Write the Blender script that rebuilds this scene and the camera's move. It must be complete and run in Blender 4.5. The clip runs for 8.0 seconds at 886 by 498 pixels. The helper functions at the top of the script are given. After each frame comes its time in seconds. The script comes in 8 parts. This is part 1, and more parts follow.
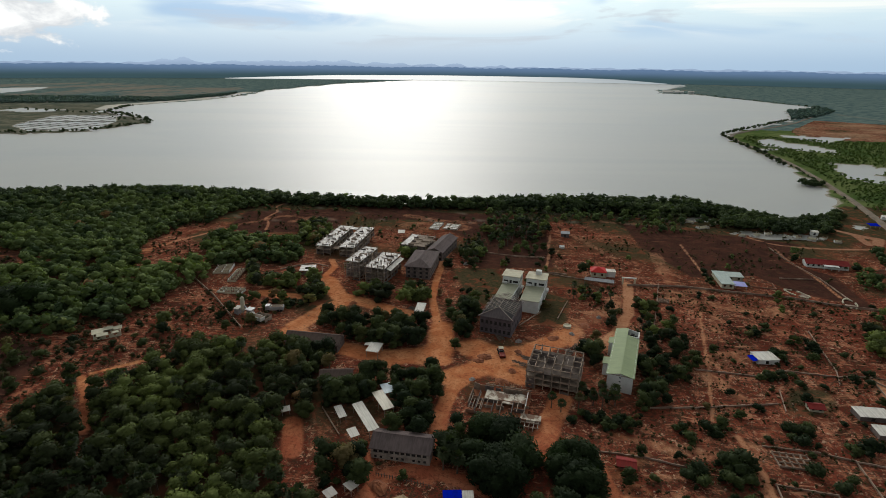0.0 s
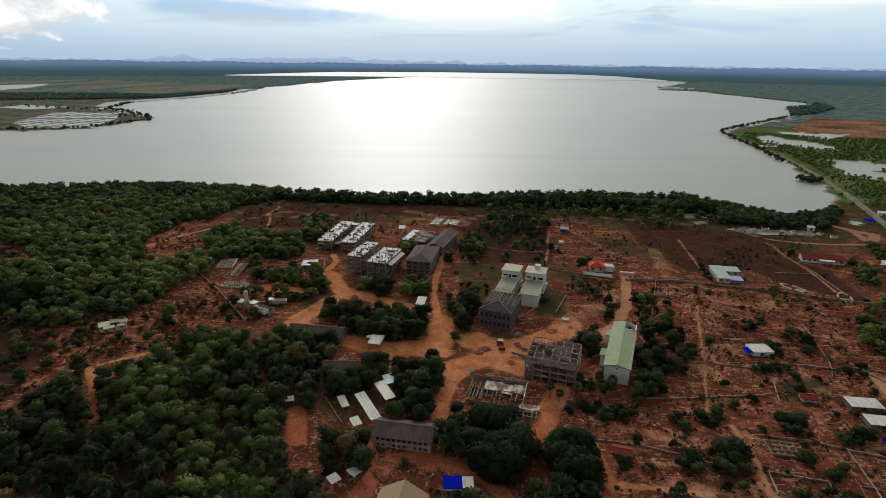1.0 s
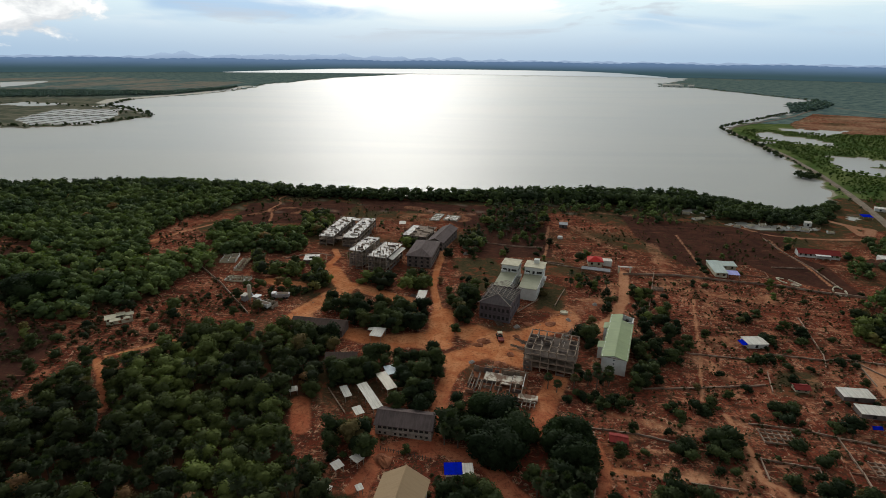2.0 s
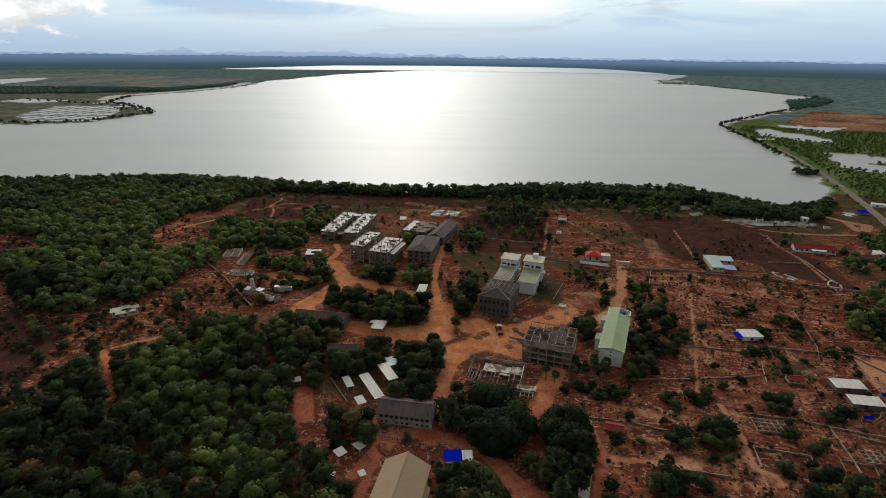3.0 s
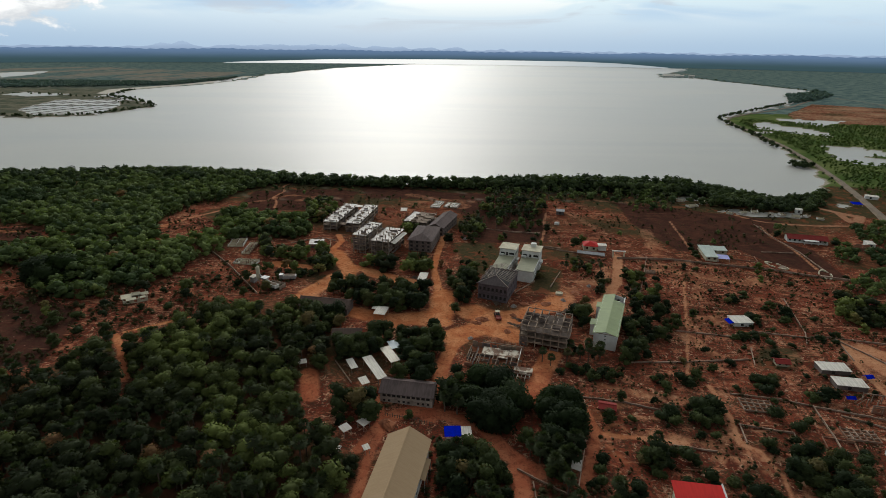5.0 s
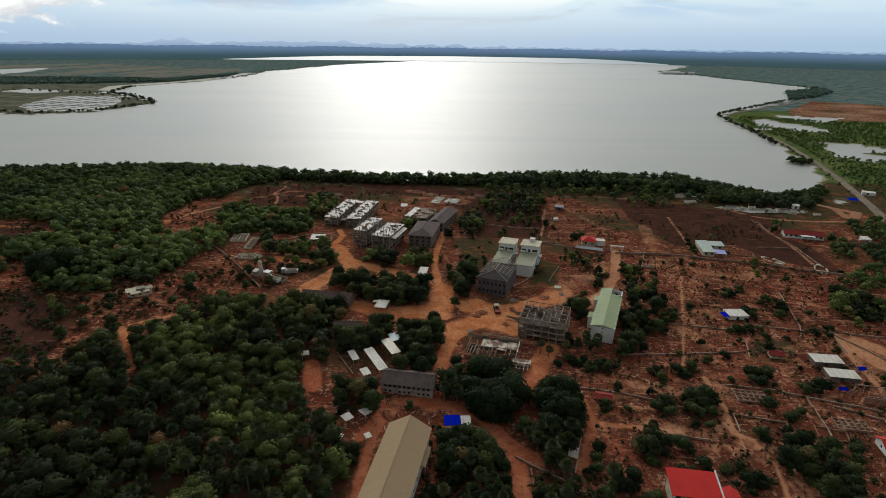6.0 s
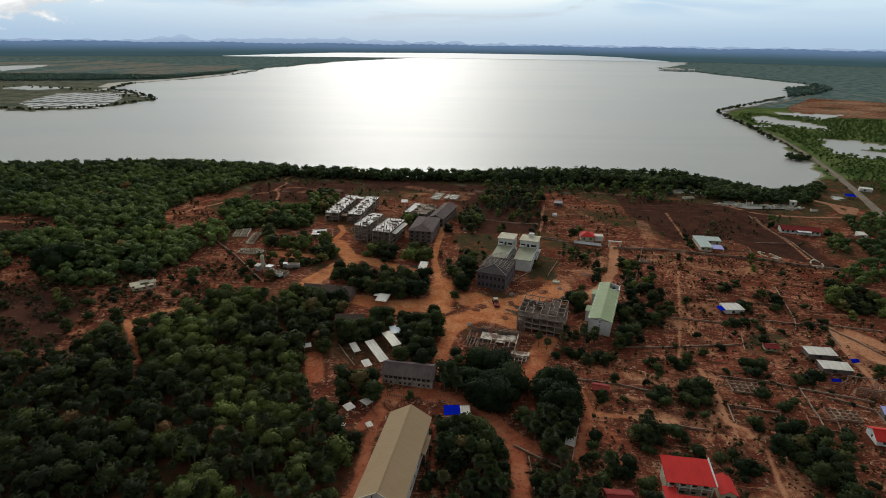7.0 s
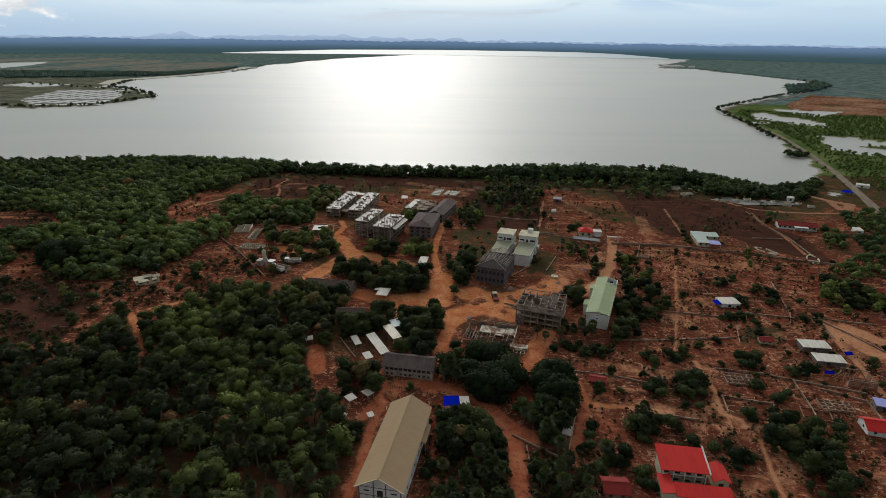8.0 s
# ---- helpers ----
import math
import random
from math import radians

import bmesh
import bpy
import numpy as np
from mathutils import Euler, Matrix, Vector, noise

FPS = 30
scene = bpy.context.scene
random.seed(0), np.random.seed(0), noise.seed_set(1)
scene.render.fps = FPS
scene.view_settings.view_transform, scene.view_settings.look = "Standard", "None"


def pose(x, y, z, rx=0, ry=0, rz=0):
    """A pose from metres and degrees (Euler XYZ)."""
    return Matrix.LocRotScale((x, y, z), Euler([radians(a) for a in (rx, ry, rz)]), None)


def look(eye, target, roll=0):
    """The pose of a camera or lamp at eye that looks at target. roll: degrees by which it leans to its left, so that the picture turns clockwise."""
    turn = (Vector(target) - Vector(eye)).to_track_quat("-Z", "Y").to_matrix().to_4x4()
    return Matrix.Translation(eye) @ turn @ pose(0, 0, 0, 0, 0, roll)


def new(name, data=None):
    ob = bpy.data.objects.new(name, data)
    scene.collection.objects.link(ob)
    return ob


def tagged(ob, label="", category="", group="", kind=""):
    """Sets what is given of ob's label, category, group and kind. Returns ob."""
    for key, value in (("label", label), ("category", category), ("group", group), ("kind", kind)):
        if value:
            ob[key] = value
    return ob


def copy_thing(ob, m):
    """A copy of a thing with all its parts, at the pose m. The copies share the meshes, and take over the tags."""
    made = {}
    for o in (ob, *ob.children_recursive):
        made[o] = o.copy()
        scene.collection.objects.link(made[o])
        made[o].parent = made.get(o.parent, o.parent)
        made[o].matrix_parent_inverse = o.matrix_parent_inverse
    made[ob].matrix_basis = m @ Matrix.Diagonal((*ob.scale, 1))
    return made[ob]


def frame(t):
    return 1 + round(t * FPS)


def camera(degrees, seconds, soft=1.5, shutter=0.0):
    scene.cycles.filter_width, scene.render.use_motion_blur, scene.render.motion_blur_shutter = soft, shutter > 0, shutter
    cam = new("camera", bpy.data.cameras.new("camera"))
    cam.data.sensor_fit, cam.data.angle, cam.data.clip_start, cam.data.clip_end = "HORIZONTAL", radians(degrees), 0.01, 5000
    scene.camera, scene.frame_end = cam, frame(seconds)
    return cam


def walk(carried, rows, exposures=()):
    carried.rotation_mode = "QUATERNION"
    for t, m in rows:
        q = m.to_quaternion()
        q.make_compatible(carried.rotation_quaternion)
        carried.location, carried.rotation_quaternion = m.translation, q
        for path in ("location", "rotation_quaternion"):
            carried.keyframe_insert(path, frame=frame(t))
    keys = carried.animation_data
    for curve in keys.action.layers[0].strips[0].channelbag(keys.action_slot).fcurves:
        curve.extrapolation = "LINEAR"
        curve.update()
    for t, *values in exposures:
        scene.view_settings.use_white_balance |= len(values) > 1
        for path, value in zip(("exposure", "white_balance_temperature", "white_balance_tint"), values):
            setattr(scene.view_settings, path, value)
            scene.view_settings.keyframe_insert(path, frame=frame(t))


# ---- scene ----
UNIT = 1.25  # metres to one unit of the plan below
cam = camera(79.29, 8.0, soft=0.85)
ROWS = [  # seconds, x, y, z, yaw, pitch, roll
    (0, 0.000, -0.000, 99.999, -0.0003, -19.0211, 0.7481),
    (0.5, -0.055, -1.735, 100.008, 0.0013, -19.1728, 0.7301),
    (1, -0.102, -3.474, 100.016, 0.0024, -19.3255, 0.7166),
    (1.5, -0.143, -5.214, 100.023, 0.0032, -19.4792, 0.7071),
    (2.2, -0.187, -7.645, 100.031, 0.0035, -19.6953, 0.6997),
    (3, -0.222, -10.403, 100.039, 0.0030, -19.9431, 0.6979),
    (3.5, -0.234, -12.111, 100.044, 0.0023, -20.0979, 0.6996),
    (4, -0.240, -13.802, 100.048, 0.0013, -20.2524, 0.7029),
    (4.5, -0.240, -15.472, 100.053, -0.0000, -20.4064, 0.7072),
    (5.2, -0.228, -17.769, 100.061, -0.0023, -20.6206, 0.7141),
    (6, -0.199, -20.325, 100.072, -0.0054, -20.8628, 0.7215),
    (6.5, -0.173, -21.878, 100.081, -0.0076, -21.0123, 0.7250),
    (7, -0.141, -23.392, 100.091, -0.0100, -21.1600, 0.7271),
    (7.5, -0.103, -24.866, 100.102, -0.0125, -21.3059, 0.7273),
    (8, -0.059, -26.294, 100.116, -0.0151, -21.4495, 0.7250),
]
walk(cam, [(t, pose(UNIT * x, UNIT * y, UNIT * z, 90 + pitch, 0, yaw) @ pose(0, 0, 0, 0, 0, roll)) for t, x, y, z, yaw, pitch, roll in ROWS],
     exposures=[(0.0, 0.0), (8.0, 0.0)])

# ---- light: a low sun behind thin cloud, over the water ----
SUN_AZ, SUN_EL = radians(-5.5), radians(26.0)
SUN_DIR = Vector((math.sin(SUN_AZ) * math.cos(SUN_EL), math.cos(SUN_AZ) * math.cos(SUN_EL), math.sin(SUN_EL)))


class Nodes:
    """Short hand for a node tree."""

    def __init__(self, tree):
        self.tree = tree
        tree.nodes.clear()

    def add(self, kind, inputs=(), **settings):
        node = self.tree.nodes.new(kind)
        for key, value in settings.items():
            setattr(node, key, value)
        for key, value in dict(inputs).items():
            if isinstance(value, bpy.types.NodeSocket):
                self.tree.links.new(value, node.inputs[key])
            else:
                node.inputs[key].default_value = value
        return node

    def math(self, operation, a, b=0.0, clamp=False):
        return self.add("ShaderNodeMath", {0: a, 1: b}, operation=operation, use_clamp=clamp).outputs[0]

    def mix(self, factor, a, b, blend="MIX"):
        node = self.add("ShaderNodeMix", {0: factor, 6: a, 7: b}, data_type="RGBA", blend_type=blend)
        return node.outputs[2]

    def noise(self, vector, scale, detail=4.0, rough=0.55, distortion=0.0):
        return self.add("ShaderNodeTexNoise", {"Vector": vector, "Scale": scale, "Detail": detail, "Roughness": rough, "Distortion": distortion}).outputs["Fac"]

    def ramp(self, factor, low, high):
        return self.add("ShaderNodeMapRange", {0: factor, 1: low, 2: high}, clamp=True, interpolation_type="SMOOTHSTEP").outputs[0]


def rgb(r, g, b):
    return (r, g, b, 1.0)


world = bpy.data.worlds.new("sky")
scene.world = world
world.use_nodes = True
n = Nodes(world.node_tree)
sky = n.add("ShaderNodeTexSky", sky_type="NISHITA", sun_disc=False, sun_elevation=SUN_EL, sun_rotation=SUN_AZ, altitude=50.0, air_density=1.0, dust_density=2.0)
way = n.add("ShaderNodeTexCoord").outputs["Generated"]
blue = n.mix(1.0, sky.outputs[0], rgb(0.10, 0.10, 0.10), "MULTIPLY")
# streaks of stratus: stretched along the horizon
flat = n.add("ShaderNodeVectorMath", {0: way, 1: (3.0, 3.0, 19.0)}, operation="MULTIPLY").outputs[0]
streak = n.noise(flat, 1.0, 7.0, 0.55, 0.7)
broad = n.noise(n.add("ShaderNodeVectorMath", {0: way, 1: (1.6, 1.6, 9.0)}, operation="MULTIPLY").outputs[0], 1.3, 3.0, 0.5, 0.3)
up = n.add("ShaderNodeSeparateXYZ", {0: way}).outputs["Z"]
toward = n.add("ShaderNodeVectorMath", {0: way, 1: SUN_DIR}, operation="DOT_PRODUCT").outputs["Value"]
glow = n.math("POWER", n.math("MAXIMUM", toward, 0.0), 18.0)
halo = n.math("POWER", n.math("MAXIMUM", toward, 0.0), 5.0)
lower = n.mix(n.ramp(up, 0.0, 0.055), rgb(0.38, 0.53, 0.70), rgb(0.53, 0.68, 0.81))
pale = n.mix(n.ramp(up, 0.035, 0.10), lower, rgb(0.67, 0.82, 0.87))
pale = n.mix(0.04, pale, blue)
gaps = n.math("MULTIPLY", n.ramp(broad, 0.52, 0.62), n.ramp(up, 0.03, 0.08))
veil = n.mix(n.math("MULTIPLY", gaps, 0.85), pale, rgb(0.36, 0.53, 0.74))
grey = n.math("MULTIPLY", n.ramp(streak, 0.45, 0.36), n.ramp(up, 0.015, 0.05))
veil = n.mix(n.math("MULTIPLY", grey, 0.55), veil, rgb(0.52, 0.56, 0.62))
bright = n.math("MULTIPLY", n.ramp(streak, 0.48, 0.64), n.ramp(up, 0.03, 0.10))
veil = n.mix(n.math("MULTIPLY", bright, 0.8), veil, rgb(0.97, 0.97, 0.91))
# a heaped cloud low on the left
heap_way = n.add("ShaderNodeVectorMath", {0: way, 1: (-0.615, 0.787, 0.056)}, operation="SUBTRACT").outputs[0]
heap_way = n.add("ShaderNodeVectorMath", {0: heap_way, 1: (1.0, 1.0, 3.4)}, operation="MULTIPLY").outputs[0]
reach = n.add("ShaderNodeVectorMath", {0: heap_way}, operation="LENGTH").outputs["Value"]
puffs = n.noise(n.add("ShaderNodeVectorMath", {0: way, 1: (1.0, 1.0, 1.8)}, operation="MULTIPLY").outputs[0], 15.0, 7.0, 0.58, 0.3)
heaped = n.ramp(n.math("SUBTRACT", puffs, n.math("MULTIPLY", reach, 2.7)), 0.12, 0.26)
veil = n.mix(n.math("MULTIPLY", heaped, 0.9), veil, n.mix(n.ramp(puffs, 0.42, 0.62), rgb(0.66, 0.68, 0.70), rgb(1.0, 1.0, 0.98)))
# thicker, darker cloud overhead and away from the sun: unseen, added to dim the land
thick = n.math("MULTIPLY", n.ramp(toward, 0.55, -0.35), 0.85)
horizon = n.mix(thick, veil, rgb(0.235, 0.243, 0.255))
shine = n.math("ADD", n.math("MULTIPLY", halo, 0.34), n.math("MULTIPLY", glow, 2.3))
shine = n.math("MULTIPLY", shine, n.ramp(up, 0.04, 0.26))
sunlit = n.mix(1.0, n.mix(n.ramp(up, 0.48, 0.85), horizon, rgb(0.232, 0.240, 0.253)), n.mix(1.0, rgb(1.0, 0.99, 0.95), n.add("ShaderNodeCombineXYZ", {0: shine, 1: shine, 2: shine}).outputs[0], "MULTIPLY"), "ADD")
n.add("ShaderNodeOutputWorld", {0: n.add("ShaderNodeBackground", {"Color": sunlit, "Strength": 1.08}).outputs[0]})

sun = new("sun", bpy.data.lights.new("sun", "SUN"))
sun.data.energy, sun.data.angle, sun.data.color = 0.95, radians(20.0), (1.0, 0.96, 0.90)
sun.matrix_world = look(SUN_DIR * 100, (0, 0, 0))

# ---- materials ----
def surface(name, colour, colour2=None, rough=0.8, metal=0.0, scale=0.6, grain=8.0, bump=0.15, vary=0.0, spec=0.3, low=0.35, high=0.7):
    """A weathered surface: two colours in stains at one scale, grain at another, and a relief."""
    m = bpy.data.materials.new(name)
    m.use_nodes = True
    n = Nodes(m.node_tree)
    where = n.add("ShaderNodeTexCoord").outputs["Object"]
    big = n.ramp(n.noise(where, scale, 5.0, 0.6), low, high)
    fine = n.noise(where, grain, 3.0, 0.6)
    c2 = colour2 or tuple(0.72 * c for c in colour)
    c = n.mix(big, rgb(*colour), rgb(*c2))
    c = n.mix(n.math("MULTIPLY", fine, 0.45), c, n.mix(1.0, c, rgb(0.55, 0.53, 0.5), "MULTIPLY"))
    if vary:
        tone = n.add("ShaderNodeObjectInfo").outputs["Random"]
        c = n.mix(n.math("MULTIPLY", tone, vary), c, n.mix(1.0, c, rgb(0.45, 0.45, 0.45), "MULTIPLY"))
    relief = n.add("ShaderNodeBump", {"Height": fine, "Strength": bump, "Distance": 0.05}).outputs[0]
    p = n.add("ShaderNodeBsdfPrincipled", {"Base Color": c, "Roughness": rough, "Metallic": metal, "Specular IOR Level": spec, "Normal": relief})
    n.add("ShaderNodeOutputMaterial", {0: p.outputs[0]})
    return m


def sheet(name, colour, colour2, pitch=0.3, axis=0, rough=0.5, metal=0.0, spec=0.35):
    """Corrugated roofing: ribs along one axis of the thing, and dirt that runs down it."""
    m = bpy.data.materials.new(name)
    m.use_nodes = True
    n = Nodes(m.node_tree)
    where = n.add("ShaderNodeTexCoord").outputs["Object"]
    xyz = n.add("ShaderNodeSeparateXYZ", {0: where})
    ribs = n.math("SINE", n.math("MULTIPLY", xyz.outputs[axis], 2 * math.pi / pitch))
    runs = (0.25, 3.0, 1.0) if axis == 1 else (3.0, 0.25, 1.0)
    streaks = n.noise(n.add("ShaderNodeVectorMath", {0: where, 1: runs}, operation="MULTIPLY").outputs[0], 0.7, 5.0, 0.65)
    stain = n.noise(where, 0.25, 5.0, 0.6)
    c = n.mix(n.ramp(n.math("ADD", n.math("MULTIPLY", streaks, 0.6), n.math("MULTIPLY", stain, 0.4)), 0.38, 0.66), rgb(*colour), rgb(*colour2))
    relief = n.add("ShaderNodeBump", {"Height": ribs, "Strength": 0.12, "Distance": 0.03}).outputs[0]
    p = n.add("ShaderNodeBsdfPrincipled", {"Base Color": c, "Roughness": rough, "Metallic": metal, "Specular IOR Level": spec, "Normal": relief})
    n.add("ShaderNodeOutputMaterial", {0: p.outputs[0]})
    return m


def foliage(name, dark, light, dry, joined):
    """Leaves: a tone for the tree and one for each clump of leaves."""
    m = bpy.data.materials.new(name)
    m.use_nodes = True
    n = Nodes(m.node_tree)
    tree = n.add("ShaderNodeAttribute", attribute_name="tone").outputs["Fac"] if joined else n.add("ShaderNodeObjectInfo").outputs["Random"]
    clump = n.add("ShaderNodeNewGeometry").outputs["Random Per Island"]
    c = n.mix(n.ramp(tree, 0.10, 0.98), rgb(*dark), rgb(*light))
    c = n.mix(n.ramp(tree, 0.93, 0.99), c, rgb(*dry))
    c = n.mix(n.math("MULTIPLY", clump, 0.55), c, n.mix(1.0, c, rgb(0.40, 0.44, 0.42), "MULTIPLY"))
    p = n.add("ShaderNodeBsdfPrincipled", {"Base Color": c, "Roughness": 0.8, "Specular IOR Level": 0.08})
    thin = n.add("ShaderNodeBsdfTranslucent", {"Color": n.mix(1.0, c, rgb(1.0, 1.15, 0.45), "MULTIPLY")})
    both = n.add("ShaderNodeMixShader", {0: 0.30, 1: p.outputs[0], 2: thin.outputs[0]})
    n.add("ShaderNodeOutputMaterial", {0: both.outputs[0]})
    return m


def ground_material():
    m = bpy.data.materials.new("earth")
    m.use_nodes = True
    n = Nodes(m.node_tree)
    where = n.add("ShaderNodeVectorMath", {0: n.add("ShaderNodeNewGeometry").outputs["Position"], "Scale": 1 / UNIT}, operation="SCALE").outputs[0]
    cover = n.add("ShaderNodeAttribute", attribute_name="cover").outputs["Color"]
    rgba = n.add("ShaderNodeSeparateColor", {0: cover})
    other = n.add("ShaderNodeSeparateColor", {0: n.add("ShaderNodeAttribute", attribute_name="cover2").outputs["Color"]})
    big = n.noise(where, 0.035, 6.0, 0.62, 0.4)
    mid = n.noise(where, 0.16, 6.0, 0.66, 0.5)
    fine = n.noise(where, 0.9, 5.0, 0.7)
    tiny = n.noise(where, 4.0, 3.0, 0.7)
    # bare red earth with paler sand washed over it
    red = n.mix(n.ramp(big, 0.38, 0.62), rgb(0.112, 0.026, 0.016), rgb(0.208, 0.053, 0.029))
    red = n.mix(n.math("MULTIPLY", n.ramp(mid, 0.50, 0.62), 0.85), red, rgb(0.390, 0.150, 0.082))
    red = n.mix(n.math("MULTIPLY", n.ramp(fine, 0.49, 0.58), 0.85), red, rgb(0.066, 0.029, 0.020))
    pebbles = n.add("ShaderNodeTexVoronoi", {"Vector": where, "Scale": 1.3, "Randomness": 1.0}).outputs["Distance"]
    tufts = n.math("MULTIPLY", n.ramp(pebbles, 0.44, 0.24), n.ramp(n.noise(where, 0.09, 4.0, 0.6), 0.36, 0.52))
    red = n.mix(n.math("MULTIPLY", tufts, 0.85), red, rgb(0.050, 0.042, 0.020))
    chalk = n.math("MULTIPLY", n.ramp(n.noise(where, 0.55, 5.0, 0.75, 1.0), 0.55, 0.63), n.ramp(n.noise(where, 0.06, 4.0, 0.65, 0.5), 0.40, 0.53))
    red = n.mix(n.math("MULTIPLY", chalk, 0.85), red, rgb(0.53, 0.325, 0.205))
    weeds = n.math("MULTIPLY", n.ramp(n.noise(where, 0.28, 6.0, 0.7, 0.8), 0.53, 0.61), n.ramp(n.noise(where, 0.045, 3.0, 0.6), 0.40, 0.55))
    red = n.mix(n.math("MULTIPLY", weeds, 0.75), red, n.mix(tiny, rgb(0.034, 0.024, 0.014), rgb(0.085, 0.052, 0.028)))
    along = n.add("ShaderNodeMapping", {"Vector": where, "Rotation": (0.0, 0.0, 0.16), "Scale": (0.10, 0.46, 1.0)}).outputs[0]
    ridges = n.noise(along, 1.0, 6.0, 0.68, 1.2)
    red = n.mix(n.math("MULTIPLY", n.ramp(ridges, 0.57, 0.65), 0.8), red, rgb(0.42, 0.20, 0.112))
    red = n.mix(n.math("MULTIPLY", n.ramp(ridges, 0.45, 0.34), 0.85), red, rgb(0.060, 0.030, 0.019))
    place = n.add("ShaderNodeSeparateXYZ", {0: where})
    inner = n.ramp(n.math("ADD", place.outputs["Y"], n.math("MULTIPLY", mid, 30.0)), 120.0, 175.0)
    inner = n.math("MAXIMUM", inner, n.ramp(place.outputs["X"], 40.0, 52.0))
    sand = n.mix(n.ramp(mid, 0.35, 0.7), n.mix(inner, rgb(0.325, 0.092, 0.046), rgb(0.440, 0.142, 0.056)), n.mix(inner, rgb(0.44, 0.160, 0.082), rgb(0.60, 0.265, 0.120)))
    sand = n.mix(n.math("MULTIPLY", n.ramp(place.outputs["X"], 45.0, 60.0), 0.6), sand, n.mix(mid, rgb(0.32, 0.17, 0.10), rgb(0.46, 0.27, 0.165)))
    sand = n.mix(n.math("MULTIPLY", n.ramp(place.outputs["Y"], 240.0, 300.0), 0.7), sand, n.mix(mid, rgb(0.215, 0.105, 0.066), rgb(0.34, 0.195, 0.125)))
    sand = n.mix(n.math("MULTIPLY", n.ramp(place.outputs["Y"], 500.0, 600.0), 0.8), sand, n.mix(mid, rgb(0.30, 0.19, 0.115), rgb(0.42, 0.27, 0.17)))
    sand = n.mix(n.math("MULTIPLY", n.ramp(fine, 0.48, 0.66), 0.7), sand, n.mix(inner, rgb(0.145, 0.045, 0.025), rgb(0.235, 0.074, 0.033)))
    tilled = n.mix(n.ramp(mid, 0.35, 0.68), rgb(0.046, 0.022, 0.017), rgb(0.086, 0.035, 0.024))
    tilled = n.mix(n.math("MULTIPLY", n.ramp(fine, 0.52, 0.66), 0.6), tilled, rgb(0.075, 0.055, 0.026))
    rows = n.noise(n.add("ShaderNodeVectorMath", {0: where, 1: (0.06, 0.5, 1.0)}, operation="MULTIPLY").outputs[0], 1.0, 4.0, 0.7, 0.8)
    tilled = n.mix(n.math("MULTIPLY", n.ramp(rows, 0.60, 0.72), 0.6), tilled, rgb(0.25, 0.115, 0.068))
    grass = n.mix(n.ramp(fine, 0.35, 0.62), rgb(0.036, 0.037, 0.017), rgb(0.078, 0.058, 0.030))
    grass = n.mix(n.ramp(mid, 0.52, 0.62), grass, rgb(0.16, 0.058, 0.030))
    wood = n.mix(n.ramp(mid, 0.4, 0.62), rgb(0.045, 0.034, 0.016), rgb(0.115, 0.045, 0.026))
    # the far side of the water, haze mixed into its wood and field colours
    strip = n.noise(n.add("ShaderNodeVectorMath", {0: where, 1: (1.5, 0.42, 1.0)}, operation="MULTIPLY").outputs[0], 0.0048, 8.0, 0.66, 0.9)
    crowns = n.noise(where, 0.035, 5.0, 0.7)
    hazed_wood = n.mix(n.ramp(crowns, 0.35, 0.65), rgb(0.056, 0.096, 0.096), rgb(0.150, 0.192, 0.165))
    hazed_field = n.mix(n.ramp(crowns, 0.35, 0.7), rgb(0.155, 0.150, 0.122), rgb(0.25, 0.215, 0.168))
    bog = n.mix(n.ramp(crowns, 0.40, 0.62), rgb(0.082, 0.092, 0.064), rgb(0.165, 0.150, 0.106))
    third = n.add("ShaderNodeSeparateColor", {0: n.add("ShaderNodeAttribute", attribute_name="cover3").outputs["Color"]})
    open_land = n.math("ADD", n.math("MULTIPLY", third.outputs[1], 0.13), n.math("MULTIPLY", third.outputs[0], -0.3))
    far = n.mix(n.ramp(n.math("ADD", strip, open_land), 0.565, 0.65), hazed_wood, hazed_field)
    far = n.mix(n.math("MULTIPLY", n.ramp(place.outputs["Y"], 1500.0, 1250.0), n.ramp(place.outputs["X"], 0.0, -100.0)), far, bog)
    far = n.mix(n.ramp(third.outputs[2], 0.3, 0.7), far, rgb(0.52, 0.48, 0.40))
    marsh = n.mix(n.ramp(n.noise(where, 0.02, 6.0, 0.65), 0.38, 0.62), rgb(0.056, 0.092, 0.026), rgb(0.125, 0.150, 0.052))
    marsh = n.mix(n.ramp(crowns, 0.55, 0.75), marsh, rgb(0.070, 0.100, 0.036))
    bank = n.mix(n.ramp(fine, 0.4, 0.6), rgb(0.34, 0.30, 0.24), rgb(0.22, 0.19, 0.14))

    def edge(value, low=0.35, high=0.62):
        ragged = n.math("ADD", value, n.math("MULTIPLY", n.math("SUBTRACT", n.math("ADD", n.math("MULTIPLY", mid, 0.5), n.math("MULTIPLY", fine, 0.5)), 0.5), 0.9))
        return n.ramp(ragged, low, high)

    c = n.mix(edge(rgba.outputs[1]), red, grass)
    c = n.mix(edge(rgba.outputs[2]), c, tilled)
    c = n.mix(edge(other.outputs[0]), c, wood)
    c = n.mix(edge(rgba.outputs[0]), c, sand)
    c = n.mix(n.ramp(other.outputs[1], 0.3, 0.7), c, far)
    c = n.mix(n.ramp(other.outputs[2], 0.3, 0.7), c, marsh)
    c = n.mix(n.math("MULTIPLY", n.ramp(tiny, 0.45, 0.7), 0.35), c, n.mix(1.0, c, rgb(0.45, 0.42, 0.4), "MULTIPLY"))
    shore = n.add("ShaderNodeSeparateXYZ", {0: where}).outputs["Z"]
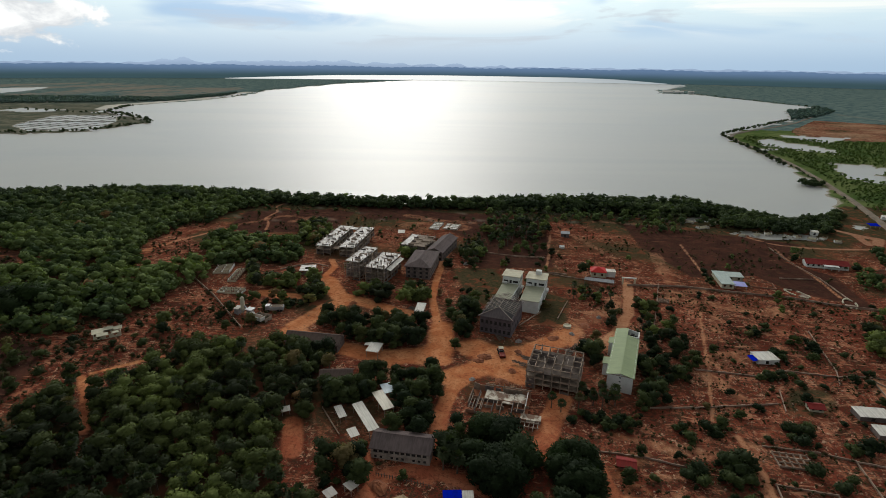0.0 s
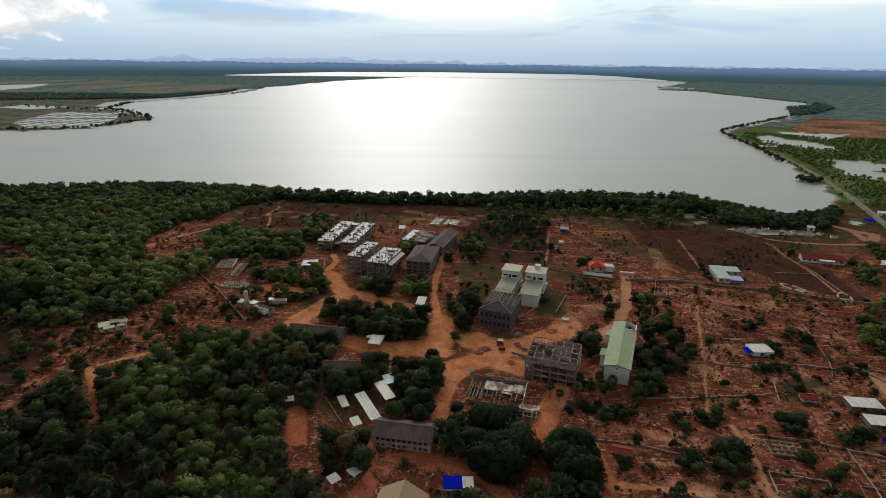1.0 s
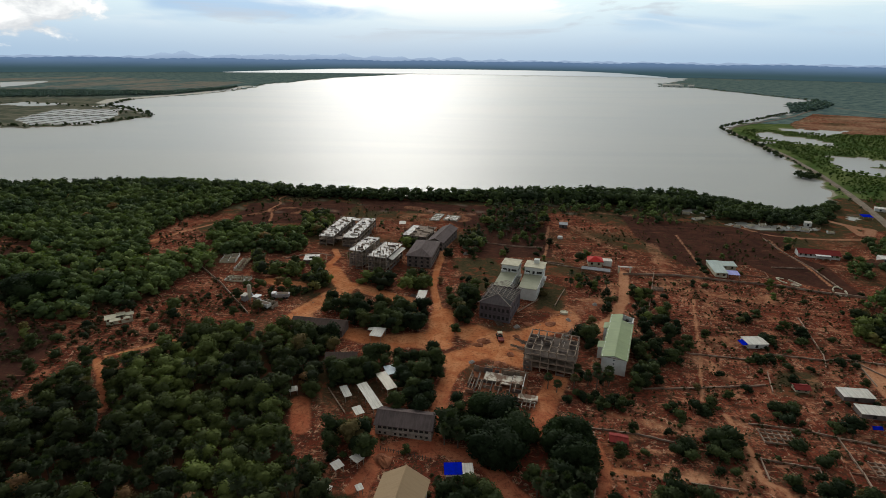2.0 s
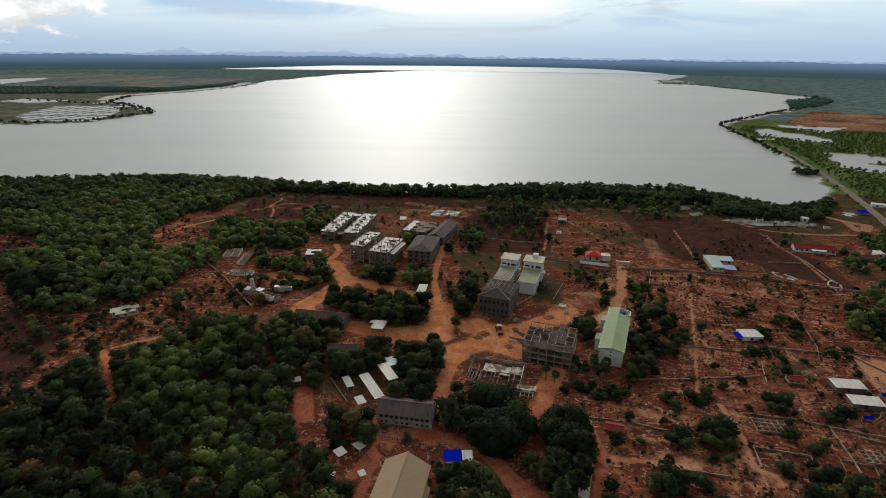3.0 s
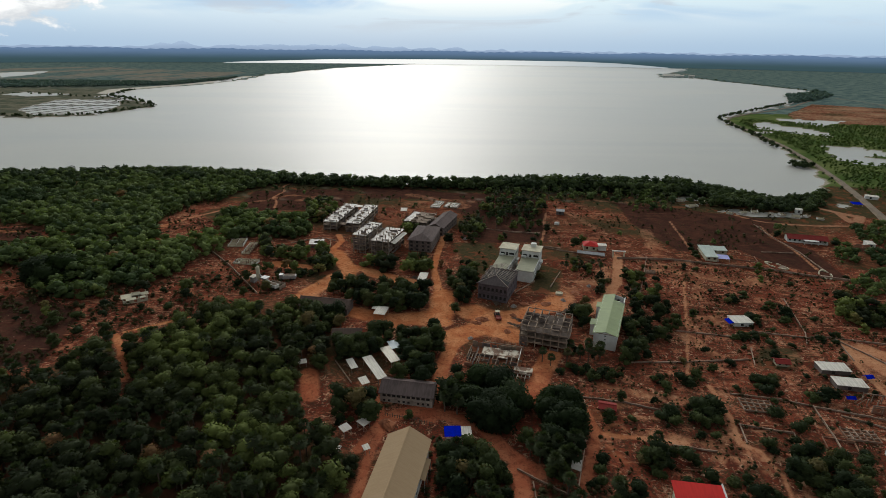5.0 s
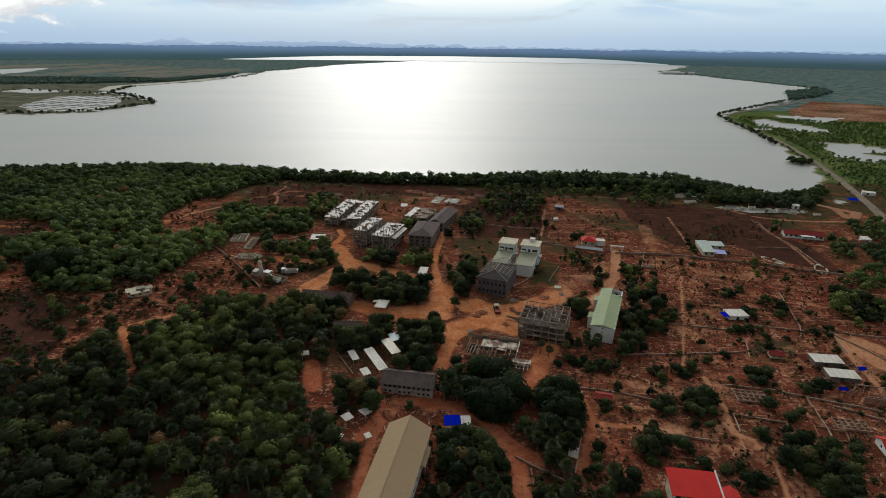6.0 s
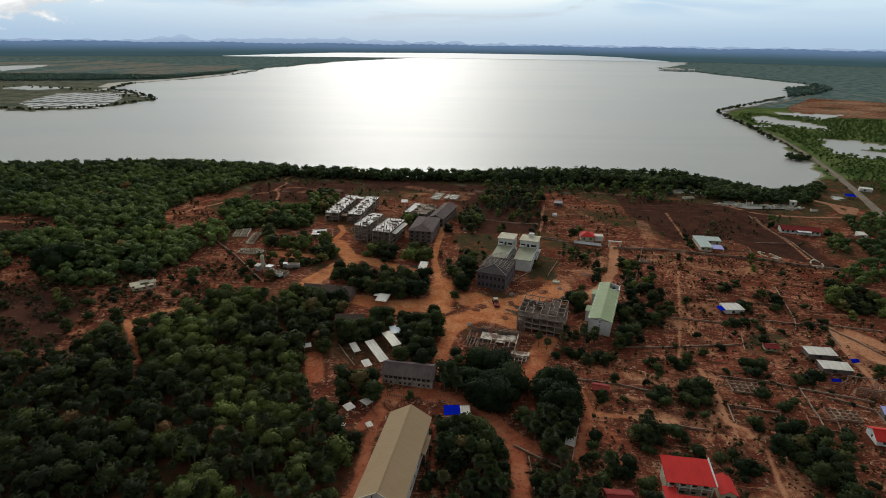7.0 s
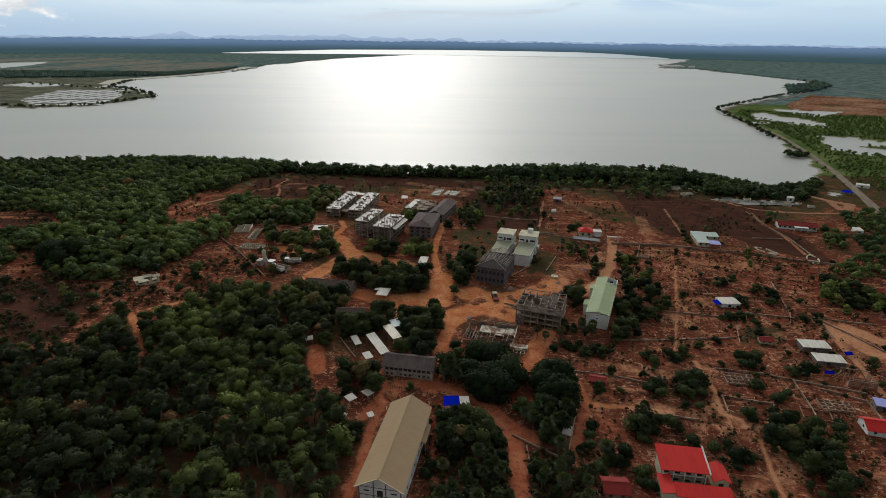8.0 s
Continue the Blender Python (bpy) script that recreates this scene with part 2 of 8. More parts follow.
    c = n.mix(n.math("MULTIPLY", n.ramp(shore, 0.5, 0.15), n.ramp(n.add("ShaderNodeSeparateXYZ", {0: where}).outputs["Y"], 338.0, 346.0)), c, bank)
    height = n.math("ADD", n.math("MULTIPLY", fine, 0.7), n.math("MULTIPLY", tiny, 0.2))
    relief = n.add("ShaderNodeBump", {"Height": height, "Strength": 0.55, "Distance": 0.5}).outputs[0]
    p = n.add("ShaderNodeBsdfPrincipled", {"Base Color": c, "Roughness": 1.0, "Specular IOR Level": 0.0, "Normal": relief})
    n.add("ShaderNodeOutputMaterial", {0: p.outputs[0]})
    return m


def water_material():
    m = bpy.data.materials.new("water")
    m.use_nodes = True
    n = Nodes(m.node_tree)
    where = n.add("ShaderNodeVectorMath", {0: n.add("ShaderNodeNewGeometry").outputs["Position"], "Scale": 1 / UNIT}, operation="SCALE").outputs[0]
    chop = n.noise(n.add("ShaderNodeVectorMath", {0: where, 1: (0.35, 1.0, 1.0)}, operation="MULTIPLY").outputs[0], 0.35, 4.0, 0.6, 0.4)
    swell = n.noise(where, 0.05, 3.0, 0.5)
    calm = n.noise(n.add("ShaderNodeVectorMath", {0: where, 1: (0.3, 1.0, 1.0)}, operation="MULTIPLY").outputs[0], 0.004, 5.0, 0.6, 0.8)
    height = n.math("ADD", n.math("MULTIPLY", chop, 0.6), n.math("MULTIPLY", swell, 0.5))
    relief = n.add("ShaderNodeBump", {"Height": height, "Strength": 0.16, "Distance": 0.6}).outputs[0]
    silt = n.mix(n.ramp(calm, 0.35, 0.65), rgb(0.262, 0.256, 0.230), rgb(0.315, 0.300, 0.258))
    rough = n.math("ADD", 0.37, n.math("MULTIPLY", calm, 0.14))
    p = n.add("ShaderNodeBsdfPrincipled", {"Base Color": silt, "Roughness": rough, "IOR": 1.33, "Specular IOR Level": 0.5, "Normal": relief})
    n.add("ShaderNodeOutputMaterial", {0: p.outputs[0]})
    return m


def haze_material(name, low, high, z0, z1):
    """Land so far that only the air's own light shows: haze painted as glow."""
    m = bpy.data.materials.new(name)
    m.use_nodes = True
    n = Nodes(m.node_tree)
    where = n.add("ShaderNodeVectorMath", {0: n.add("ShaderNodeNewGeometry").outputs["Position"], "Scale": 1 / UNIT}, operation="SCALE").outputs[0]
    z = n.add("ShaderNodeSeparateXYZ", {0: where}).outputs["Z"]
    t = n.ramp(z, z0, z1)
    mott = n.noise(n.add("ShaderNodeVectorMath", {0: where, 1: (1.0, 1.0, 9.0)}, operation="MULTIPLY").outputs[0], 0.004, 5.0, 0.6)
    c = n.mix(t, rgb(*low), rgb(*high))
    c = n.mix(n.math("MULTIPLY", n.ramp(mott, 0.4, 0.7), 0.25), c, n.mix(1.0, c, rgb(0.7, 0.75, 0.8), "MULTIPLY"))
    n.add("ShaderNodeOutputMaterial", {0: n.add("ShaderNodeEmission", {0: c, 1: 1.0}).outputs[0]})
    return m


EARTH, WATER = ground_material(), water_material()
CONCRETE = surface("raw_concrete", (0.37, 0.28, 0.205), (0.19, 0.135, 0.10), 0.95, scale=0.5, grain=5.0, vary=0.4)
SLAB = surface("sunlit_screed", (0.66, 0.62, 0.56), (0.29, 0.245, 0.205), 0.65, scale=0.45, grain=3.0, spec=0.4)
RENDER = surface("white_render", (0.74, 0.74, 0.70), (0.60, 0.60, 0.55), 0.8, scale=0.3, grain=4.0)
CREAM = surface("cream_render", (0.58, 0.53, 0.38), (0.44, 0.39, 0.28), 0.85, scale=0.4, grain=4.0)
DULL_GREEN = sheet("dull_green_sheet", (0.30, 0.295, 0.20), (0.24, 0.235, 0.155), 0.4, 1, 0.8)
BLOCKWORK = surface("grey_blockwork", (0.195, 0.155, 0.135), (0.11, 0.085, 0.078), 0.95, scale=0.7, grain=5.0, vary=0.3)
BRICK = surface("brick_wall", (0.36, 0.18, 0.11), (0.26, 0.15, 0.10), 0.95, scale=0.6, grain=5.0, vary=0.4)
GARDEN_WALL = surface("weathered_wall", (0.46, 0.33, 0.24), (0.25, 0.155, 0.105), 0.95, scale=0.25, grain=3.0, vary=0.5)
# near-black: shade painted into rooms, panes and openings; also a black tank
DARK = surface("shade_and_black", (0.035, 0.033, 0.03), None, 0.9)
GLASS = surface("window_glass", (0.04, 0.05, 0.055), (0.06, 0.07, 0.08), 0.12, spec=0.6, bump=0.0)
TIMBER = surface("grey_timber", (0.40, 0.33, 0.27), (0.27, 0.21, 0.17), 0.85, scale=1.0, grain=9.0, vary=0.5)
BARK = surface("bark", (0.17, 0.125, 0.09), (0.09, 0.07, 0.055), 0.95, scale=1.2, grain=6.0, vary=0.4)
BEIGE_SHEET = sheet("beige_sheet", (0.325, 0.225, 0.130), (0.295, 0.200, 0.113), 0.4, 1, 0.85, spec=0.15)
GREEN_SHEET = sheet("green_sheet", (0.235, 0.285, 0.135), (0.19, 0.23, 0.11), 0.4, 1, 0.7)
GREY_SHEET = sheet("grey_sheet", (0.128, 0.096, 0.088), (0.080, 0.060, 0.056), 0.25, 0, 0.9, spec=0.1)
WHITE_SHEET = sheet("pale_sheet", (0.64, 0.60, 0.52), (0.40, 0.36, 0.30), 0.25, 0, 0.75)
RED_SHEET = sheet("red_sheet", (0.52, 0.030, 0.024), (0.42, 0.024, 0.020), 0.3, 0, 0.7, spec=0.12)
RED_DULL = sheet("dull_red_sheet", (0.24, 0.030, 0.024), (0.16, 0.024, 0.021), 0.3, 0, 0.75, spec=0.12)
BLUE_TARP = surface("blue_tarpaulin", (0.002, 0.014, 0.46), (0.003, 0.014, 0.30), 1.0, scale=0.8, grain=3.0, spec=0.0)
LILAC_SHEET = sheet("lilac_sheet", (0.30, 0.30, 0.60), (0.24, 0.24, 0.50), 0.25, 0, 0.5)
STEEL = surface("grey_steel", (0.45, 0.45, 0.45), (0.30, 0.28, 0.26), 0.5, 0.3)
RUBBER = surface("rubber", (0.02, 0.02, 0.02), None, 0.9)
ROAD = surface("sandy_road", (0.200, 0.150, 0.102), (0.12, 0.09, 0.062), 0.95, scale=0.12, grain=1.5)
LEAVES = foliage("leaves", (0.024, 0.036, 0.016), (0.076, 0.094, 0.033), (0.16, 0.12, 0.05), False)
DARK_LEAVES = foliage("dark_leaves", (0.019, 0.030, 0.013), (0.033, 0.050, 0.019), (0.03, 0.05, 0.015), False)
LEAVES_JOINED = foliage("woodland_leaves", (0.050, 0.078, 0.032), (0.175, 0.222, 0.070), (0.24, 0.14, 0.06), True)
NEAR_LEAVES = foliage("near_woodland_leaves", (0.032, 0.040, 0.019), (0.160, 0.190, 0.052), (0.21, 0.115, 0.055), True)
FRONDS = foliage("palm_fronds", (0.036, 0.048, 0.022), (0.070, 0.085, 0.040), (0.12, 0.10, 0.05), False)
FRONDS_JOINED = foliage("palm_fronds_joined", (0.036, 0.048, 0.022), (0.070, 0.085, 0.040), (0.12, 0.10, 0.05), True)
MANGROVE = foliage("mangrove_leaves", (0.042, 0.062, 0.030), (0.105, 0.138, 0.052), (0.08, 0.08, 0.04), True)
SCRUB = foliage("scrub_leaves", (0.045, 0.045, 0.019), (0.100, 0.085, 0.040), (0.14, 0.09, 0.055), True)
SOIL = surface("tipped_soil", (0.33, 0.12, 0.055), (0.20, 0.07, 0.035), 0.98, scale=0.9, grain=4.0)
GRAVEL = surface("gravel", (0.30, 0.27, 0.24), (0.19, 0.16, 0.14), 0.98, scale=1.5, grain=7.0)

# ---- the plan: tracks (width, line), ploughed plots, woods, garden walls ----
ROADS = [
   (9, [(153, 156), (154, 145), (156, 140)]),
   (7, [(159, 158), (164, 148)]),
   (13, [(12.2, 173.7), (20.1, 169.3), (32, 170)]),
   (10, [(3.7, 153.5), (15.0, 161.4), (27.7, 155.7)]),
   (9, [(34, 175), (44, 182), (52, 190)]),
   (5.2, [(17.6, 58.0), (18.4, 67.1), (19.2, 82.7), (19.6, 90.0)]),
   (5, [(24.1, 88.2), (17.2, 94.6), (11.5, 104.2), (3.2, 108.3), (-7.1, 110.4), (-14.4, 107.5)]),
   (2.6, [(-14.4, 107.5), (-18.4, 93.5), (-19.6, 76.5), (-21.0, 65.0)]),
   (5, [(-3.6, 107.3), (-1.2, 122.5), (0.6, 136.8), (3.7, 147.0), (10.3, 156.3), (21.7, 162.1)]),
   (7, [(26.8, 118.2), (33, 134), (38, 144)]),
   (3, [(33, 80), (40, 96), (43, 105), (42, 117)]),
   (1.8, [(86, 129), (85, 113), (82, 102), (86, 99)]),
   (0.9, [(114, 215), (104, 190), (94, 164), (82, 136)]),
   (5, [(91, 243), (81, 211), (70, 191), (59, 178), (50, 180)]),
   (3.5, [(1.8, 275.6), (-2.8, 239.9), (-4.4, 215.6), (-2.2, 195.4), (1.6, 183.7)]),
   (8, [(-54, 233), (-45, 214), (-24.8, 204.7), (-11.2, 197.6)]),
   (8, [(-56, 185), (-48, 202), (-39, 211)]),
   (9, [(-57, 180), (-43, 172), (-23.2, 165.1), (-0.6, 164.8)]),
   (3.5, [(-58, 262), (-54, 250), (-56, 238), (-51, 225)]),
   (7, [(-78, 214), (-64, 211)]),
   (10, [(-20.8, 162.9), (-0.7, 169.8), (0.4, 189.5)]),
   (2.4, [(-113, 145), (-106, 136), (-96, 120)]),
   (1.4, [(-111, 147), (-103, 153), (-93, 160)]),
   (2.6, [(-166, 236), (-159, 262), (-153, 285), (-146, 305), (-136, 321)]),
   (1.6, [(-111, 319), (-114, 335), (-120, 348), (-117, 365), (-122, 378), (-119, 390)]),
   (6, [(-42, 127), (-39, 115)]),
   (1.2, [(67, 319), (62, 298), (59, 280), (54, 261)]),
   (5, [(256, 338), (262, 325), (258, 308)]),
   (6, [(262, 326), (272, 318), (264, 309)]),
   (2.2, [(185, 325), (199, 307), (213, 302), (232, 299.5), (256, 300)]),
   (1.6, [(195.5, 298), (192.4, 278), (194.3, 263), (192.8, 250), (190.5, 235)]),
   (1.2, [(142, 304), (138, 273), (132.6, 242)]),
   (2, [(40, 104), (51, 103), (67, 101)]),
   (1.2, [(86, 99), (87, 90), (84, 80), (82, 71)]),
   (2, [(153, 164), (146, 143), (143, 127), (139, 113)]),
   (3, [(-21.8, 93.3), (-16.3, 106.5), (-19.6, 114.8)]),
]
FIELDS = [
   [(-62, 372), (20, 366), (66, 350), (60, 305), (20, 300), (-10, 345)],
   [(-137, 322), (-138, 365), (-80, 373), (-62, 365), (-70, 319), (-113, 312)],
   [(12, 330), (66, 330), (58, 262), (18, 256)],
   [(120, 347), (215, 307), (174, 262), (128, 255), (116, 300)],
   [(-176, 166), (-157, 171), (-134, 159), (-125, 126), (-141, 121)],
   [(-246, 256), (-220, 260), (-200, 233), (-227, 232)],
   [(-66, 392), (6.2, 365.0), (-2.1, 348.1), (-55, 348)],
   [(174, 297), (205, 261), (198, 221), (170, 244), (160, 268)],
]
CLEARINGS = {
    "tan_plot": [(-267, 266), (-253, 264), (-222, 261), (-204, 249), (-200, 225), (-222, 216), (-246, 216)],
    "west_plot": [(-189, 193), (-190, 202), (-182, 202), (-169, 184), (-164, 174), (-174, 176)],
    "red_plot": [(-190, 166), (-172, 170), (-158, 172), (-140, 169), (-128, 160), (-124, 148), (-124, 142), (-120, 131), (-124, 125), (-137, 124), (-151, 120)],
    "house_plot": [(-138, 178), (-121, 187), (-116, 206), (-112, 221), (-98, 212), (-76, 181), (-81, 176), (-89, 173), (-97, 164), (-106, 150), (-113, 147), (-122, 151)],
    "rocky_strip": [(-155, 339), (-168, 323), (-165, 288), (-157, 255), (-148, 246), (-145, 261), (-132, 246), (-128, 259), (-133, 281), (-152, 302), (-150, 319)],
}
FAR_WOODS = {
    "shore": [(-400, 370), (-352, 391), (-311, 397), (-272, 408), (-230, 418), (-181, 414), (-141, 405), (-128, 400), (-126, 386), (-151, 357), (-150, 333), (-157, 324), (-162, 311), (-163, 279), (-151, 245), (-143, 236), (-126, 231), (-114, 202), (-111, 184), (-118, 180), (-124, 174), (-135, 174), (-142, 166), (-156, 165), (-177, 196), (-189, 197), (-185, 176), (-228, 175)],
    "wedge": [(-129, 237), (-121, 246), (-115, 243), (-109, 222), (-112, 219), (-117, 209)],
    "row": [(-134, 286), (-125, 306), (-101, 296), (-82, 289), (-72, 261), (-80, 247), (-97, 252), (-104, 243), (-115, 243)],
}
NEAR_WOODS = {
    "west": [(-149, 107), (-146, 114), (-128, 118), (-118, 117), (-117, 121), (-114, 125), (-116, 136), (-109, 137), (-99, 124), (-91, 111), (-95, 124), (-104, 138), (-98, 144), (-90, 154), (-86, 164), (-78, 167), (-68, 164), (-54, 170), (-38, 146), (-35, 132), (-39, 128), (-44, 128), (-42, 115), (-39, 103), (-34, 100), (-29, 101), (-28, 96), (-29, 93), (-19, 94), (-19, 90), (-20, 81), (-22, 68), (-23, 60), (-25, 52), (-108, 48)],
}
WALLS = [
   [(90, 241), (117, 242), (144, 237), (165, 234), (179, 227), (198, 221), (223, 211)],
   [(106, 243), (94, 214), (75, 168), (64, 141)],
   [(91, 125), (106, 123), (114, 120), (129, 116), (134, 114)],
   [(43, 120), (56, 118), (65, 115)],
   [(43, 118), (39, 100), (33, 83), (32, 80), (22.4, 86.4), (18.9, 89.0)],
   [(86, 110), (90, 109), (100, 107), (98, 101)],
   [(113, 154), (108, 142)],
   [(151, 163), (147, 148)],
   [(65, 141), (79, 142), (108, 146)],
   [(63, 100), (74, 98)],
   [(22.4, 84.5), (21.9, 62.0)],
   [(-35, 134), (-27.8, 122.1)],
   [(-116, 229), (-97, 208), (-76, 181)],
   [(50, 254), (59, 250), (84, 242)],
   [(114, 120), (111, 106), (109, 99)],
   [(152, 199), (142, 168), (137, 159)],
   [(31, 193), (42, 207)],
   [(48, 201), (56, 219)],
   [(86, 110), (84, 102)],
   [(90, 165), (105, 163), (118, 161)],
   [(121, 167), (140, 164), (150, 165), (160, 163), (172, 160)],
   [(25, 281), (40, 277), (56, 276)],
   [(54, 254), (63, 252)],
   [(193, 301), (192, 281), (195, 256), (193, 232)],
   [(174, 257), (191, 256)],
   [(150, 165), (156, 152), (160, 140)],
   [(120, 116), (126, 113), (131, 110), (129, 101)],
]
WASHES = [
   (14, [(106, 227), (126, 222), (153, 217)]),
   (12, [(120, 287), (114, 246)]),
   (9, [(81, 319), (94, 280)]),
   (5, [(115, 215), (101, 182), (87, 148)]),
   (16, [(153, 158), (153, 143), (151, 134)]),
   (9, [(79, 110), (79, 102), (74, 96)]),
   (8, [(77, 96), (84, 92)]),
   (8, [(45, 98), (47, 93)]),
   (7, [(-154, 320), (-160, 294), (-155, 262)]),
   (10, [(-242, 251), (-217, 251)]),
   (9, [(-134, 329), (-110, 354), (-75, 348)]),
   (8, [(77, 74), (90, 81)]),
   (8, [(73, 76), (74, 72)]),
   (14, [(-23, 358), (-2, 344), (18, 344)]),
   (8, [(76, 99), (82, 106), (84, 114), (88, 125)]),
   (9, [(45, 112), (60, 124), (75, 121)]),
   (6, [(44, 105), (54, 111), (66, 112)]),
   (7, [(84, 98), (90, 86), (86, 74), (78, 66)]),
   (8, [(100, 84), (112, 78), (120, 84)]),
   (6, [(88, 146), (100, 134), (92, 128)]),
   (7, [(118, 138), (126, 150), (140, 156)]),
   (9, [(104, 228), (120, 215), (112, 196)]),
   (13, [(37, 176), (53, 195), (70, 210), (82, 226)]),
   (5, [(-152, 253), (-160, 301), (-153, 320), (-139, 344)]),
   (5, [(-107, 244), (-90, 228), (-92, 209)]),
   (10, [(125, 239), (108, 233), (136, 218)]),
   (7, [(50, 128), (62, 122), (80, 118)]),
   (7, [(52, 106), (70, 102), (92, 96)]),
   (13, [(156, 159), (165, 150), (156, 144)]),
   (5, [(90, 240), (140, 234), (175, 225), (215, 209)]),
   (12, [(96, 150), (90, 168), (112, 178)]),
   (6, [(84, 92), (88, 80), (100, 72)]),
   (6, [(-118, 190), (-100, 178), (-86, 172)]),
   (22, [(-20, 335), (10, 332)]),
   (12, [(-100, 340), (-85, 352)]),
   (10, [(100, 350), (130, 345)]),
]
GROVES = {
    "A2": [(-94, 241), (-89, 241), (-78, 208), (-80, 203)],
    "A3": [(-81, 228), (-69, 232), (-62, 210), (-69, 203), (-76, 213)],
    "A4": [(-64, 218), (-59, 231), (-52, 228), (-50, 211), (-56, 203), (-60, 206)],
    "A5": [(-91, 329), (-78, 339), (-68, 312), (-71, 282), (-81, 289)],
    "A7": [(-37, 221), (-25, 221), (-22, 207), (-31, 203), (-36, 208)],
    "A8": [(-19, 220), (-5, 223), (-4, 213), (-12, 207), (-18, 209)],
    "A9": [(-25, 287), (-16, 292), (-14, 265), (-21, 262)],
    "A10": [(-50, 194), (-47, 198), (-41, 192), (-21, 192), (-5, 190), (-4, 180), (-8, 172), (-21, 170), (-33, 172), (-39, 180), (-47, 185)],
    "A11": [(0, 188), (4, 198), (15, 216), (17, 209), (12, 193), (8, 178), (6, 166), (2, 162), (-1, 169)],
    "A12": [(-37, 155), (-26, 155), (-18, 153), (-9, 154), (2, 159), (4, 153), (3, 143), (-4, 132), (-13, 131), (-19, 142), (-29, 144), (-38, 148)],
    "A12b": [(-15, 129), (-4, 133), (-2, 124), (-6, 119), (-14, 120)],
    "A13": [(-37, 144), (-21, 146), (-19, 139), (-28, 135), (-35, 136)],
    "A14": [(-53, 170), (-41, 174), (-37, 158), (-39, 145), (-48, 148)],
    "A15": [(-29, 113), (-19, 120), (-16, 114), (-17, 106), (-23, 104), (-29, 102), (-32, 107)],
    "A18": [(9, 282), (24, 307), (23, 271), (16, 256), (10, 262)],
    "A19": [(23, 323), (45, 338), (71, 355), (66, 317), (52, 298), (34, 302), (26, 312)],
    "A20": [(58, 231), (64, 235), (81, 233), (77, 220), (60, 219), (57, 223)],
    "A20b": [(68, 251), (75, 262), (81, 258), (76, 250)],
    "A21": [(74, 216), (80, 217), (72, 192), (69, 196)],
    "A21b": [(80, 214), (95, 214), (94, 206), (85, 199), (78, 204)],
    "A22": [(81, 195), (97, 201), (95, 187), (92, 164), (78, 156), (71, 142), (64, 138), (61, 138), (69, 163), (77, 179)],
    "A23": [(53, 181), (62, 185), (59, 168), (53, 163), (50, 167)],
    "A24": [(3, 127), (7, 125), (8, 114), (5, 106), (1, 106), (-2, 112), (-1, 120)],
}
BUSHES = {
    "H1": [(-76, 204), (-59, 206), (-57, 201), (-72, 196)],
    "H2": [(36, 135), (61, 137), (59, 132), (50, 131), (35, 132)],
    "H3": [(36, 146), (55, 149), (55, 144), (36, 142)],
    "B2": [(125, 199), (137, 203), (134, 195), (123, 192)],
    "B3": [(108, 161), (120, 166), (119, 161), (111, 157)],
    "B5": [(104, 135), (111, 136), (108, 129), (103, 125), (101, 128)],
    "B6": [(143, 186), (148, 188), (141, 177), (137, 175)],
    "B7": [(126, 181), (131, 183), (126, 170), (121, 169)],
    "B8": [(174, 202), (180, 200), (183, 193), (192, 182), (182, 169), (170, 175), (164, 180)],
    "B9": [(154, 171), (157, 172), (151, 163), (149, 164)],
    "B10": [(74, 118), (78, 120), (82, 114), (80, 110), (74, 107), (72, 110)],
    "B11": [(70, 134), (72, 135), (74, 126), (69, 124), (68, 129)],
    "B12": [(81, 135), (86, 136), (84, 129), (79, 127)],
    "B13": [(63, 113), (69, 114), (68, 109), (63, 107), (62, 110)],
    "B14": [(61, 121), (67, 121), (66, 118), (61, 118)],
    "B16": [(114, 125), (122, 125), (119, 121), (112, 120)],
    "B17": [(100, 122), (104, 122), (102, 118), (98, 117)],
    "C1": [(54, 98), (60, 101), (61, 95), (56, 86), (52, 87), (52, 94)],
    "C2": [(58, 89), (66, 88), (74, 86), (73, 82), (70, 81), (69, 84), (56, 85)],
    "C3": [(38, 92), (42, 93), (39, 84), (36, 83)],
    "C4": [(39, 82), (44, 85), (50, 83), (48, 77), (39, 76)],
    "C5": [(48, 77), (52, 79), (51, 72), (48, 71)],
    "C6": [(88, 101), (92, 101), (90, 97), (86, 97)],
    "C7": [(99, 107), (104, 106), (100, 100), (97, 101)],
    "C8": [(92, 96), (100, 99), (107, 97), (103, 91), (97, 89), (92, 85), (91, 87), (89, 90)],
    "C9": [(91, 84), (102, 89), (105, 86), (101, 79), (98, 72), (92, 69), (94, 75), (91, 79)],
    "C10": [(113, 98), (117, 100), (112, 94), (110, 93)],
    "C11": [(73, 84), (82, 85), (80, 81), (74, 79), (71, 80)],
    "C12": [(104, 78), (107, 78), (105, 75), (102, 75)],
    "D1": [(-2, 97), (8, 94), (11, 92), (9, 82), (3, 79), (-1, 82), (-3, 90)],
    "D2": [(10, 92), (16, 93), (17, 87), (14, 81), (11, 79), (10, 84)],
    "D3": [(-4, 77), (2, 75), (2, 71), (-2, 70), (-4, 72)],
    "D4": [(5, 79), (10, 79), (14, 81), (18, 78), (17, 70), (16, 63), (-1, 62), (0, 67), (7, 71)],
    "D5": [(22, 78), (28, 81), (31, 78), (38, 76), (36, 67), (34, 62), (19, 61)],
    "D6": [(22, 99), (29, 101), (38, 101), (34, 90), (31, 84), (27, 88), (23, 93)],
}
